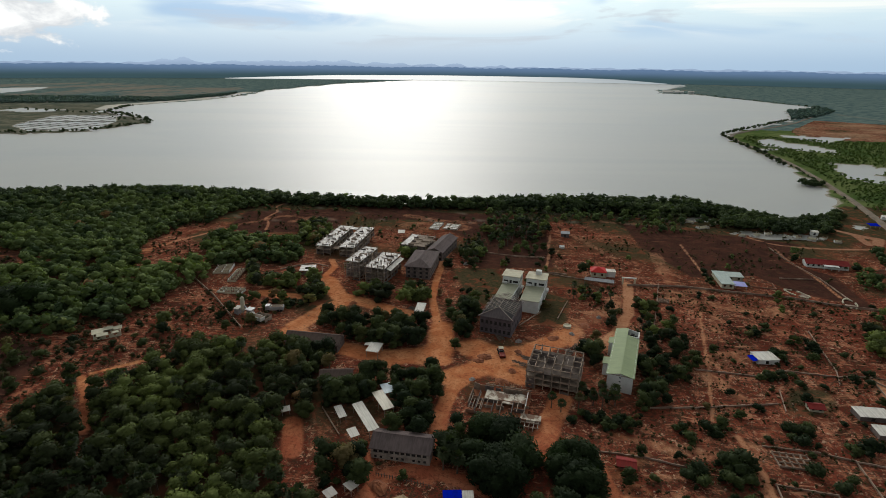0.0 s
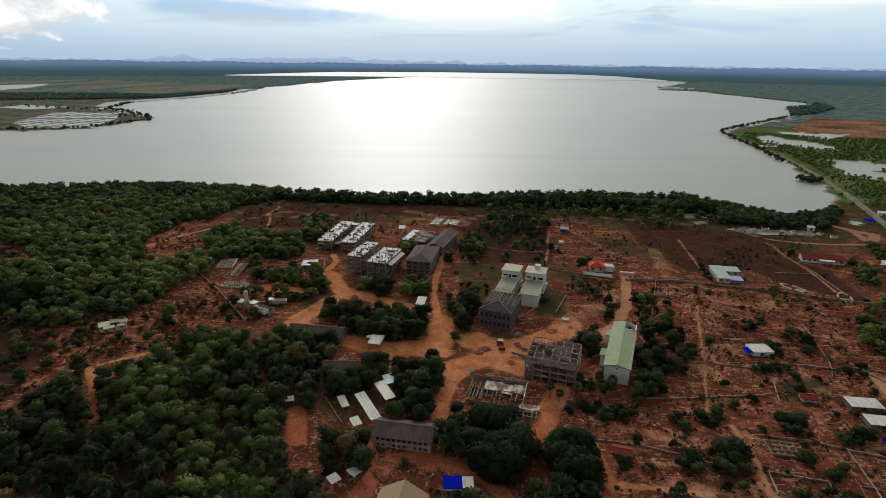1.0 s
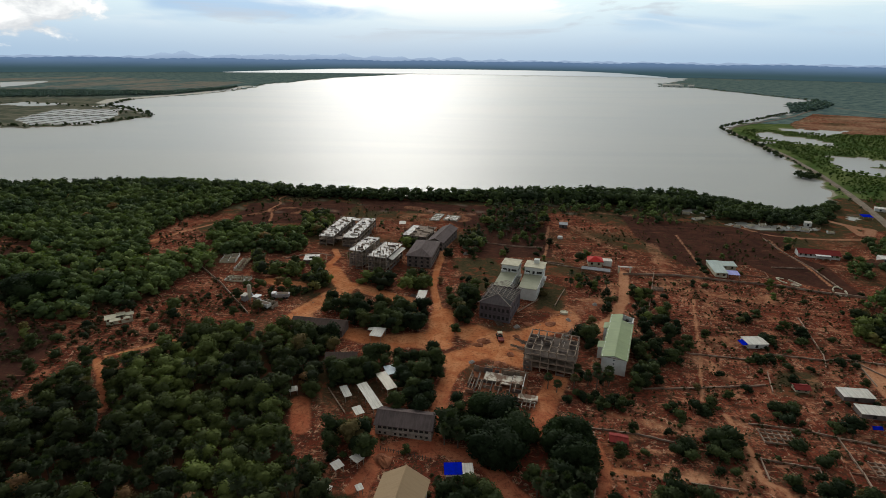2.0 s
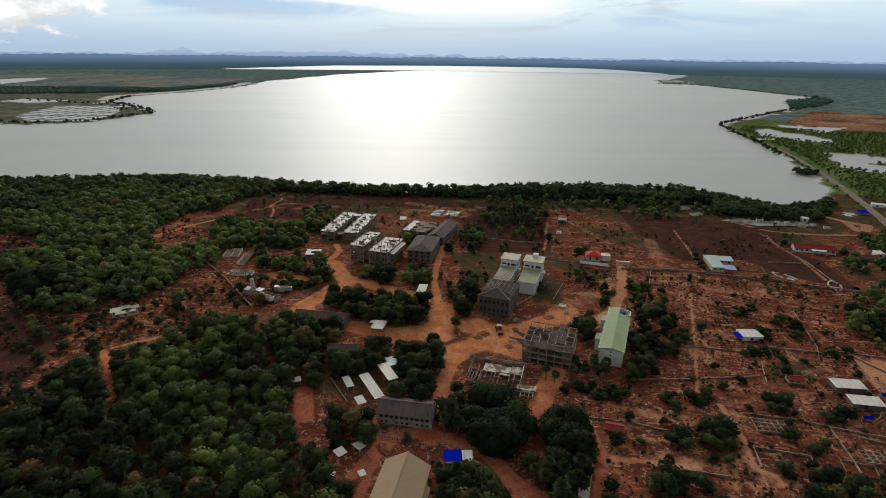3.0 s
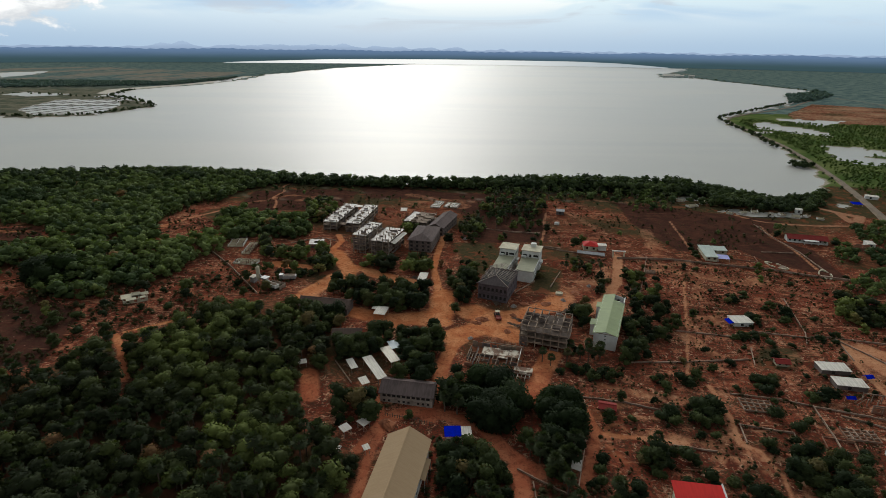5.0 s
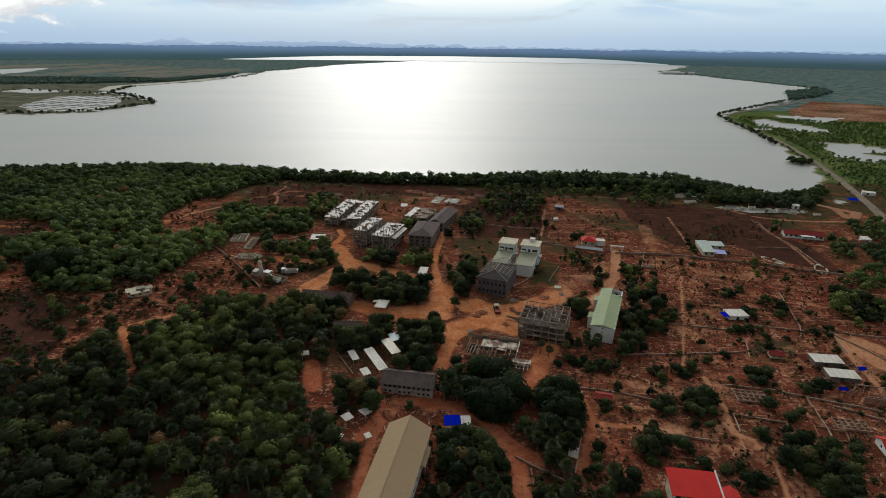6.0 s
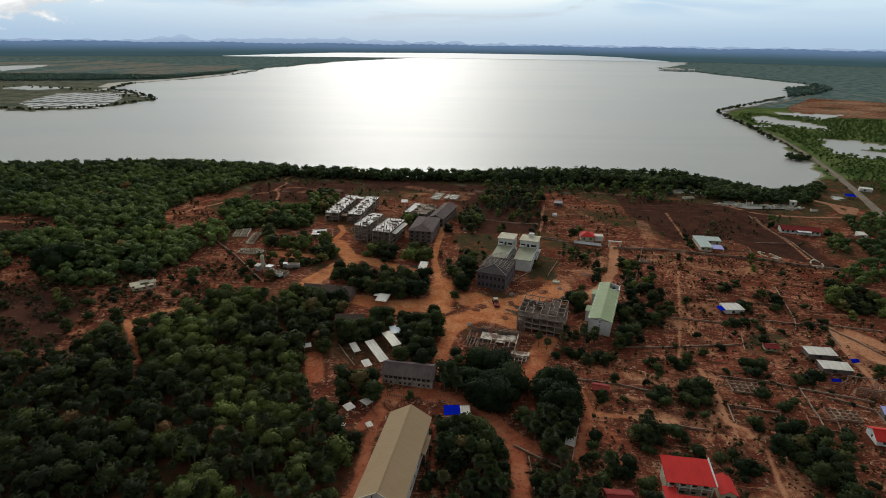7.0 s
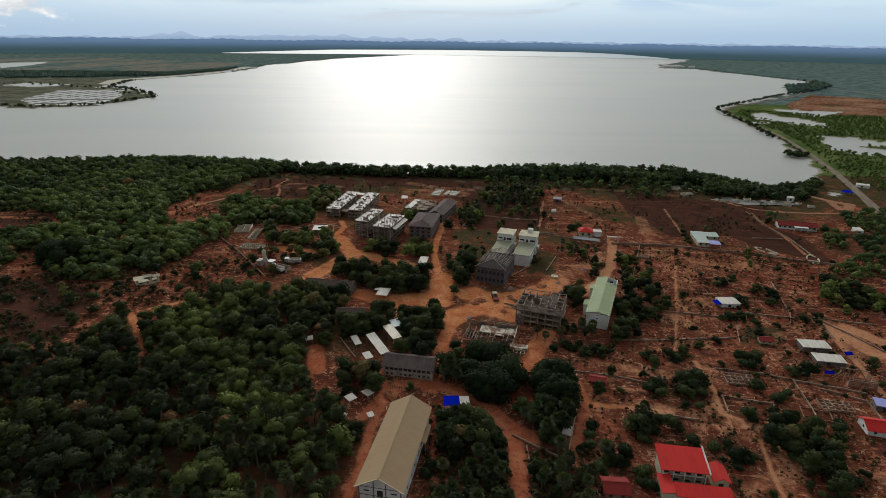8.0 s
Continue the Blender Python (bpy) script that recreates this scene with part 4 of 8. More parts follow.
def walls(top, u, v, height, material, holes=None, glazed=True, thick=0.25, z0=-0.6, sides=("front", "right", "back", "left"), pane=None, name="wall"):
    """Four walls round a plan u by v; holes by side; each hole may get a pane, set back."""
    made = {}
    for side in sides:
        length = u if side in ("front", "back") else v - 2 * thick
        turn = {"front": 0, "right": 90, "back": 180, "left": 270}[side]
        start = {"front": (-u / 2, -v / 2), "right": (u / 2, -v / 2 + thick), "back": (u / 2, v / 2), "left": (-u / 2, v / 2 - thick)}[side]
        m = pose(start[0], start[1], 0, 0, 0, turn)
        cut = [(a, b, c - z0, d - z0) for a, b, c, d in (holes or {}).get(side, [])]
        wall = part(name, panel(length, height - z0, thick, cut).moved(m @ pose(0, 0, z0)), material, top)
        made[side] = wall
        if glazed:
            for a, b, c, d in (holes or {}).get(side, []):
                w = Shape().box(a, b, 0.14, 0.18, c, d).box((a + b) / 2 - 0.03, (a + b) / 2 + 0.03, 0.10, 0.14, c, d)
                part("window", w.moved(m), pane or GLASS, wall)
    return made


def gable_roof(top, u, v, eave, rise, material, over=0.5, thick=0.12, along="y", gables=None):
    """Two slopes with their ridge along y (or x), a ridge cap, and the gable triangles below."""
    if along == "x":
        m, a, b = pose(0, 0, 0, 0, 0, 90), v, u
    else:
        m, a, b = Matrix.Identity(4), u, v
    drop = rise * over / (a / 2)
    for s in (-1, 1):
        edge = (s * (a / 2 + over), eave - drop)
        c = [(0, -b / 2 - over, eave + rise), (edge[0], -b / 2 - over, edge[1]), (edge[0], b / 2 + over, edge[1]), (0, b / 2 + over, eave + rise)]
        part("roof_slope", Shape().plate(c if s < 0 else c[::-1], thick).moved(m), material, top)
    part("ridge_cap", Shape().box(-0.18, 0.18, -b / 2 - over, b / 2 + over, eave + rise - 0.06, eave + rise + 0.05).moved(m), material, top)
    if gables:
        for s in (-1, 1):
            y0, y1 = (-b / 2, -b / 2 + 0.25) if s < 0 else (b / 2 - 0.25, b / 2)
            tri = [(-a / 2, y0, eave), (a / 2, y0, eave), (0, y0, eave + rise - thick), (-a / 2, y1, eave), (a / 2, y1, eave), (0, y1, eave + rise - thick)]
            part("gable", Shape().hull(tri, [(0, 1, 2), (5, 4, 3), (0, 3, 4, 1), (1, 4, 5, 2), (2, 5, 3, 0)]).moved(m), gables, top)


def hip_roof(top, u, v, eave, rise, material, over=0.5):
    """Four slopes: the ridge runs along the longer side."""
    a, b = u / 2 + over, v / 2 + over
    if v >= u:
        r0, r1 = (0, -(b - a), eave + rise), (0, b - a, eave + rise)
    else:
        r0, r1 = (-(a - b), 0, eave + rise), (a - b, 0, eave + rise)
    c = [(-a, -b, eave), (a, -b, eave), (a, b, eave), (-a, b, eave)]
    if v >= u:
        slopes = [(c[0], c[1], r0), (c[1], c[2], r1, r0), (c[2], c[3], r1), (c[3], c[0], r0, r1)]
    else:
        slopes = [(c[0], c[1], r1, r0), (c[1], c[2], r1), (c[2], c[3], r0, r1), (c[3], c[0], r0)]
    for s in slopes:
        part("roof_slope", Shape().plate(s, 0.12), material, top)
    part("ridge_cap", Shape().beam(r0, r1, 0.25), material, top)


def column_grid(u, v, nx, ny):
    return [(-u / 2 + u * i / (nx - 1), -v / 2 + v * j / (ny - 1)) for i in range(nx) for j in range(ny)]


def skeleton_block(top, u, v, levels, storey, nx, ny, infill=0.6, deck=SLAB, stubs=0.9, x0=0.0, y0=0.0, seed=0, wall=BLOCKWORK, base=0.0):
    """An unfinished block: slabs on columns, part of the bays walled up, bare reinforcement on top."""
    rng = random.Random(seed)
    at = pose(x0, y0, base)
    for k in range(1, levels + 1):
        s = Shape().box(-u / 2 - 0.35, u / 2 + 0.35, -v / 2 - 0.35, v / 2 + 0.35, k * storey - 0.22, k * storey)
        part("slab", s.moved(at), deck if k == levels else CONCRETE, top, "pale bare concrete deck" if k == levels else "")
    for x, y in column_grid(u, v, nx, ny):
        tip = levels * storey + (stubs * rng.uniform(0.4, 1.2) if stubs else 0)
        part("column", Shape().box(x - 0.16, x + 0.16, y - 0.16, y + 0.16, -0.6, tip).moved(at), CONCRETE, top)
    if stubs:
        for k in range(int(v / 2.4)):
            y, x = -v / 2 + 1.0 + 2.4 * k + rng.uniform(-0.5, 0.5), rng.uniform(-u / 2, u / 2 - 1.6)
            part("upstand", Shape().box(x, min(u / 2, x + rng.uniform(0.8, u * 0.55)), y - 0.1, y + 0.1, levels * storey, levels * storey + rng.uniform(0.2, 0.9)).moved(at), rng.choice((CONCRETE, BLOCKWORK, SLAB)), top)
        for k in range(int(v / 3.0)):
            y, s = -v / 2 + 3.0 * k + rng.uniform(0, 0.6), rng.choice((-1, 1))
            part("edge_wall", Shape().box(s * (u / 2 + 0.2) - 0.09, s * (u / 2 + 0.2) + 0.09, y, y + rng.uniform(1.0, 2.6), levels * storey, levels * storey + rng.uniform(0.3, 1.1)).moved(at), rng.choice((CONCRETE, BLOCKWORK)), top)
        for k in range(int(u * v / 22)):
            x, y = rng.uniform(-u / 2 + 0.5, u / 2 - 0.5), rng.uniform(-v / 2 + 1, v / 2 - 2)
            part("formwork_board", Shape().box(-0.25, 0.25, 0, rng.uniform(0.8, 2.0), 0, 0.1).moved(at @ pose(x, y, levels * storey, 0, 0, rng.uniform(0, 180))), TIMBER, top)
    for k in range(levels):
        z = k * storey
        for side in range(4):
            n, length = (nx - 1, u) if side % 2 == 0 else (ny - 1, v)
            for i in range(n):
                if rng.random() > infill:
                    continue
                w = length / n
                a, b = -length / 2 + i * w + 0.17, -length / 2 + (i + 1) * w - 0.17
                low = rng.random() < 0.35
                if low:
                    s = Shape().box(a, b, -0.1, 0.1, z, z + 0.95)
                else:
                    s = panel(b - a, storey - 0.24, 0.2, [((b - a) * 0.28, (b - a) * 0.72, 0.9, storey - 0.75)]).moved(pose(a, -0.1, z))
                m = pose(0, -v / 2 + 0.05, 0) if side == 0 else pose(0, v / 2 - 0.05, 0) if side == 2 else pose(u / 2 - 0.05, 0, 0, 0, 0, 90) if side == 1 else pose(-u / 2 + 0.05, 0, 0, 0, 0, 90)
                part("infill_wall", s.moved(at @ m), wall, top)


def lean_to(name, x, y, turn, u, v, low, high, sheet_mat, label, posts=4, wall_mat=None, category="shed", group=""):
    """A shed: a sloping sheet roof on posts or walls."""
    top = thing(name, x, y, turn, label, category, u, v, group)
    part("roof", Shape().plate([(-u / 2 - 0.2, -v / 2 - 0.2, low), (u / 2 + 0.2, -v / 2 - 0.2, low), (u / 2 + 0.2, v / 2 + 0.2, high), (-u / 2 - 0.2, v / 2 + 0.2, high)], 0.08), sheet_mat, top)
    if wall_mat:
        walls(top, u, v, low - 0.12, wall_mat, {"front": [(u * 0.35, u * 0.35 + min(1.2, u * 0.3), 0.1, low * 0.75)]}, True, 0.15, pane=DARK)
    else:
        for k in range(posts):
            px, py = (-u / 2 + 0.1 if k % 2 else u / 2 - 0.1), -v / 2 + 0.1 + (v - 0.2) * (k // 2) / max(1, (posts - 1) // 2)
            part("post", Shape().box(px - 0.06, px + 0.06, py - 0.06, py + 0.06, -0.6, low - 0.08 + (high - low) * (py + v / 2) / v), TIMBER, top)
    return top


def gable_house(name, x, y, turn, u, v, eave, rise, roof_mat, wall_mat, label, along="x", cols=3, category="house", group="", over=0.5):
    top = thing(name, x, y, turn, label, category, u, v, group)
    z, tall = eave * 0.3, eave * 0.45
    holes = {"front": grid_holes(u, cols, [z], 0.8, tall), "back": grid_holes(u, cols, [z], 0.8, tall), "left": grid_holes(v - 0.5, max(1, int(v / 3)), [z], 0.8, tall)}
    walls(top, u, v, eave, wall_mat, holes)
    gable_roof(top, u, v, eave, rise, roof_mat, over, along=along, gables=wall_mat)
    return top


# ---- the campus under construction ----
def hall():
    u, v, eave, rise = 9.9, 28.6, 6.2, 2.9
    top = thing("assembly_hall", -10.7, 77.6, -10.4, "long white hall with a beige metal gable roof", "hall", 11.5, 29.5)
    holes = {"front": [(1.1, 2.5, 4.2, 4.75), (4.25, 5.65, 2.9, 5.0), (7.4, 8.8, 4.2, 4.75), (4.25, 5.65, 0.0, 2.2)],
             "right": grid_holes(v - 0.5, 8, [1.0, 3.8], 1.5, 1.2), "left": grid_holes(v - 0.5, 8, [1.0, 3.8], 1.5, 1.2)}
    walls(top, u, v, eave, RENDER, holes)
    gable_roof(top, u, v, eave, rise, BEIGE_SHEET, 0.7, gables=RENDER)
    for x in (-4.8, -1.4, 1.4, 4.8):
        part("pilaster", Shape().box(x - 0.12, x + 0.12, -v / 2 - 0.08, -v / 2 - 0.003, -0.6, eave + rise * (1 - abs(x) / (u / 2)) - 0.25), BLOCKWORK, top)
    for z in (3.3, 5.6):
        part("string_course", Shape().box(-u / 2, u / 2, -v / 2 - 0.07, -v / 2 - 0.003, z, z + 0.14), BLOCKWORK, top)
    part("plinth", Shape().box(-u / 2 - 0.06, u / 2 + 0.06, -v / 2 - 0.12, -v / 2 - 0.004, -0.6, 1.5), BLOCKWORK, top)
    for s in (-1, 1):
        part("bargeboard", Shape().beam((0, -v / 2 - 0.72, eave + rise - 0.12), (s * (u / 2 + 0.7), -v / 2 - 0.72, eave - 0.42), 0.22), CREAM, top)
    part("side_awning", Shape().plate([(u / 2 - 0.02, 3.5, 4.2), (u / 2 + 1.5, 3.5, 3.7), (u / 2 + 1.5, 10.5, 3.7), (u / 2 - 0.02, 10.5, 4.2)], 0.1), BEIGE_SHEET, top)
    for y in (3.7, 7.0, 10.3):
        part("awning_post", Shape().box(u / 2 + 1.3, u / 2 + 1.42, y - 0.06, y + 0.06, -0.6, 3.62), STEEL, top)


def school():
    u, v, eave, rise = 15.6, 7.6, 3.7, 1.9
    top = thing("classroom_block", -9.8, 116.6, -9.5, "pale two-storey classroom block with a dark tiled roof", "school", u, v)
    wall = surface("stained_render", (0.40, 0.34, 0.29), (0.24, 0.20, 0.17), 0.95, scale=0.5, grain=3.0)
    upper = [(0.7 + 1.45 * k, 1.75 + 1.45 * k, 2.2, 3.3) for k in range(10)]
    lower = [(0.9 + 1.45 * k, 1.6 + 1.45 * k, 0.5, 1.3) for k in (0, 1, 3, 4, 5, 7, 8, 9)]
    holes = {"front": upper + lower, "right": grid_holes(v - 0.5, 2, [0.6, 2.2], 0.9, 0.9), "back": grid_holes(u, 8, [0.6, 2.2], 1.0, 0.9)}
    walls(top, u, v, eave, wall, holes, pane=DARK)
    gable_roof(top, u, v, eave, rise, GREY_SHEET, 0.4, along="x", gables=wall)
    part("floor_band", Shape().box(-u / 2 - 0.03, u / 2 + 0.03, -v / 2 - 0.18, -v / 2 - 0.003, 1.72, 1.86), wall, top)


def frame_building():
    u, v = 16.3, 14.2
    top = thing("unfinished_building", 37.6, 154.3, -19.5, "four-storey bare concrete frame, open to the sky on top", "building", u, v)
    storey, levels = 2.12, 3
    rng = random.Random(17)
    # top deck in a dark screed: shade under the roof beams painted in
    skeleton_block(top, u, v, levels, storey, 7, 5, 0.3, surface("shaded_screed", (0.125, 0.092, 0.072), (0.070, 0.052, 0.042), 0.95, scale=0.5, grain=3.0), 0.0, seed=3)
    z = (levels + 1) * storey
    xs = [-u / 2, -5.7, -2.9, -0.2, 2.4, 5.6, u / 2]
    ys = [-v / 2, -3.3, 0.4, 3.4, v / 2]
    for x in xs:
        for y in ys:
            part("upper_column", Shape().box(x - 0.14, x + 0.14, y - 0.14, y + 0.14, levels * storey, z - 0.26 + rng.choice((0, 0, 0.7))), CONCRETE, top)
    for i, x in enumerate(xs):
        gap = rng.randrange(1, 3) if 0 < i < 6 else -1
        for j in range(4):
            if j != gap:
                dz = rng.uniform(-0.06, 0.06)
                part("roof_beam", Shape().box(x - 0.12, x + 0.12, ys[j] - 0.12, ys[j + 1] + 0.1, z - 0.28 + dz, z + dz), CONCRETE, top)
    for j, y in enumerate(ys):
        for i in range(6):
            if j in (0, 4) or rng.random() < 0.7:
                dz = rng.uniform(-0.05, 0.08)
                part("roof_beam", Shape().box(xs[i] + 0.13, xs[i + 1] - 0.13, y - 0.12, y + 0.12, z - 0.27 + dz, z + dz), CONCRETE, top)
    for i in range(9):
        a, b = rng.uniform(-6, 5), rng.uniform(-6, 5)
        part("formwork_plank", Shape().beam((a, b, z + 0.05), (a + rng.uniform(-0.5, 0.5), b + rng.uniform(2.0, 3.6), z + 0.05), 0.14), TIMBER, top)
    for k in range(1, levels + 1):
        for i in range(6):
            if rng.random() < 0.55:
                part("parapet", Shape().box(xs[i] + 0.2, xs[i + 1] - 0.2, -v / 2 - 0.34, -v / 2 - 0.24, k * storey, k * storey + rng.uniform(0.25, 0.6)), CONCRETE, top)
    for j in range(1, 4):
        for i in range(6):
            if rng.random() < 0.55:
                part("partition", Shape().box(xs[i] + 0.2, xs[i + 1] - 0.2, ys[j] - 0.08, ys[j] + 0.08, levels * storey, z - rng.uniform(0.4, 1.2)), BLOCKWORK, top)


def low_ruin():
    u, v = 18.0, 13.0
    rng = random.Random(23)
    top = thing("half_built_block", 17.7, 139.2, -15.0, "low half-built block of bare concrete walls and beams", "building", u, v)
    part("floor_slab", Shape().box(-u / 2, u / 2, -v / 2, v / 2, -0.6, 0.25), SOIL, top, "red earth fill between the walls")
    sandy = surface("sandy_screed", (0.62, 0.56, 0.45), (0.20, 0.12, 0.08), 0.95, scale=0.45, grain=2.0, low=0.40, high=0.60)
    for k, (x0, x1, y0, y1) in enumerate(((-4.6, 0.8, 0.4, 5.2), (0.9, 4.3, -0.6, 4.6), (4.4, 7.7, 0.5, 5.4))):
        part("deck", Shape().box(x0, x1, y0, y1, 1.35, 1.55 + 0.03 * k), sandy, top, "sandy pale deck")
    xs = [-9.0, -6.6, -4.8, -1.6, 1.0, 4.3, 8.0]
    for k, x in enumerate(xs):
        y0, y1 = -v / 2 + rng.uniform(0, 3.5), v / 2 - rng.uniform(0.4, 2.0)
        part("cross_wall", Shape().box(x - 0.1, x + 0.1, y0, y1, 0.25, rng.uniform(0.8, 1.9)), BLOCKWORK if k % 2 else CONCRETE, top)
    for k, (x, y0, y1) in enumerate(((-8.2, -5.8, 1.6), (-7.2, -6.2, -1.0), (-6.0, -5.4, 2.6), (-5.0, -6.4, -0.4), (-3.2, -5.0, 0.3), (-0.3, -3.4, 0.2), (5.9, -4.6, 0.4))):
        part("tie_beam", Shape().box(x - 0.11, x + 0.11, y0, y1, 1.75 + 0.05 * k, 1.97 + 0.05 * k), CONCRETE, top)
    for y in (-v / 2 + 0.1, -2.4, 0.6, v / 2 - 0.3):
        x = -u / 2
        while x < u / 2 - 1.0:
            w = rng.uniform(1.4, 3.4)
            h = rng.uniform(0.7, 1.5) + (0.9 if y > 5 else 0)
            part("wall_stub", Shape().box(x, min(x + w, u / 2), y - 0.1, y + 0.1, 0.25, 0.25 + h), rng.choice((BLOCKWORK, CONCRETE, BRICK)), top)
            x += w + rng.choice((0.05, 0.7, 1.3))
    part("ring_beam", Shape().box(-5.4, u / 2 + 0.1, v / 2 - 0.45, v / 2 - 0.12, 2.72, 2.95), CONCRETE, top)
    part("ring_beam", Shape().box(8.0, 8.3, -1.6, v / 2 - 0.5, 2.2, 2.45), SLAB, top)
    for k in range(8):
        x = -4.6 + k * 1.75
        part("starter_column", Shape().box(x - 0.1, x + 0.1, v / 2 - 0.36, v / 2 - 0.14, 2.95, 3.1 + rng.uniform(0.2, 0.9)), CONCRETE, top)
    side = thing("beam_platform", 25.6, 131.0, -15.0, "open grid of pale concrete ground beams on red earth", "foundation", 8, 7)
    part("raised_floor", Shape().box(-2.6, 3.4, 0.4, 3.2, -0.5, 0.95), sandy, side)
    for k in range(6):
        part("ground_beam", Shape().box(-3.6 + k * 1.25, -3.42 + k * 1.25, -3.4 + rng.uniform(0, 0.8), 0.3, -0.5, 0.6 + 0.05 * k), SLAB if k % 3 else CONCRETE, side)
    for y in (-2.9, -0.9):
        part("edge_beam", Shape().box(-3.6, 3.2, y - 0.1, y + 0.1, 0.9, 1.06), CONCRETE, side)


def green_block():
    u, v, eave, rise = 8.0, 33.4, 6.3, 0.9
    top = thing("dormitory", 63.8, 164.9, -22.0, "tall narrow white block with a pale green metal roof", "building", u + 1, v + 1)
    holes = {"front": [(3.7, 4.25, z, z + 0.55) for z in (0.9, 2.3, 3.7, 5.1)], "right": grid_holes(v - 0.5, 9, [0.6, 2.6, 4.6], 1.6, 0.9), "left": grid_holes(v - 0.5, 9, [0.6, 2.6, 4.6], 1.6, 0.9)}
    walls(top, u, v, eave, RENDER, holes)
    # the far end of one slope is left open over a stair terrace
    cut = v / 2 - 5.2
    o = 0.4
    for s, y1 in ((-1, v / 2 + o), (1, cut)):
        c = [(0, -v / 2 - o, eave + rise), (s * (u / 2 + o), -v / 2 - o, eave - 0.1), (s * (u / 2 + o), y1, eave - 0.1), (0, y1, eave + rise)]
        part("roof_slope", Shape().plate(c if s < 0 else c[::-1], 0.12), GREEN_SHEET, top)
    part("ridge_cap", Shape().box(-0.16, 0.16, -v / 2 - o, v / 2 + o, eave + rise - 0.05, eave + rise + 0.05), GREEN_SHEET, top)
    for y0 in (-v / 2, v / 2 - 0.25):
        tri = [(-u / 2, y0, eave), (u / 2, y0, eave), (0, y0, eave + rise - 0.12), (-u / 2, y0 + 0.25, eave), (u / 2, y0 + 0.25, eave), (0, y0 + 0.25, eave + rise - 0.12)]
        part("gable", Shape().hull(tri, [(0, 1, 2), (5, 4, 3), (0, 3, 4, 1), (1, 4, 5, 2), (2, 5, 3, 0)]), RENDER, top)
    # recessed floor coloured near-black, as the shade inside the roof opening
    part("terrace_floor", Shape().box(0.2, u / 2 - 0.25, cut, v / 2 - 0.3, eave - 1.6, eave - 1.45), DARK, top)
    part("terrace_parapet", Shape().box(0.2, u / 2, cut - 0.25, cut, eave - 1.4, eave + 0.55).box(u / 2, u / 2 + 0.2, cut, v / 2, eave - 0.2, eave + 0.35), RENDER, top)
    part("water_tank", Shape().box(1.2, 2.4, v / 2 - 2.6, v / 2 - 1.4, eave - 1.45, eave - 0.1), DARK, top, "black plastic water tank")
    part("tie_band", Shape().box(-u / 2 - 0.05, u / 2 + 0.05, -v / 2 - 0.06, -v / 2 - 0.003, eave - 0.25, eave), CONCRETE, top)
    for y, d, h in ((-6.0, 2.2, 4.6), (8.5, 1.8, 5.2)):
        wing = part("side_wing", Shape().box(-u / 2 - d, -u / 2 - 0.003, y - 2.1, y + 2.1, -0.6, h), RENDER, top)
        part("wing_roof", Shape().plate([(-u / 2 - d - 0.3, y - 2.4, h + 0.15), (-u / 2, y - 2.4, h + 0.55), (-u / 2, y + 2.4, h + 0.55), (-u / 2 - d - 0.3, y + 2.4, h + 0.15)], 0.1), GREEN_SHEET, wing)
        for z in (0.6, 2.6):
            part("window", Shape().box(-u / 2 - d - 0.04, -u / 2 - d - 0.003, y - 0.7, y + 0.7, z, z + 0.8), GLASS, wing)


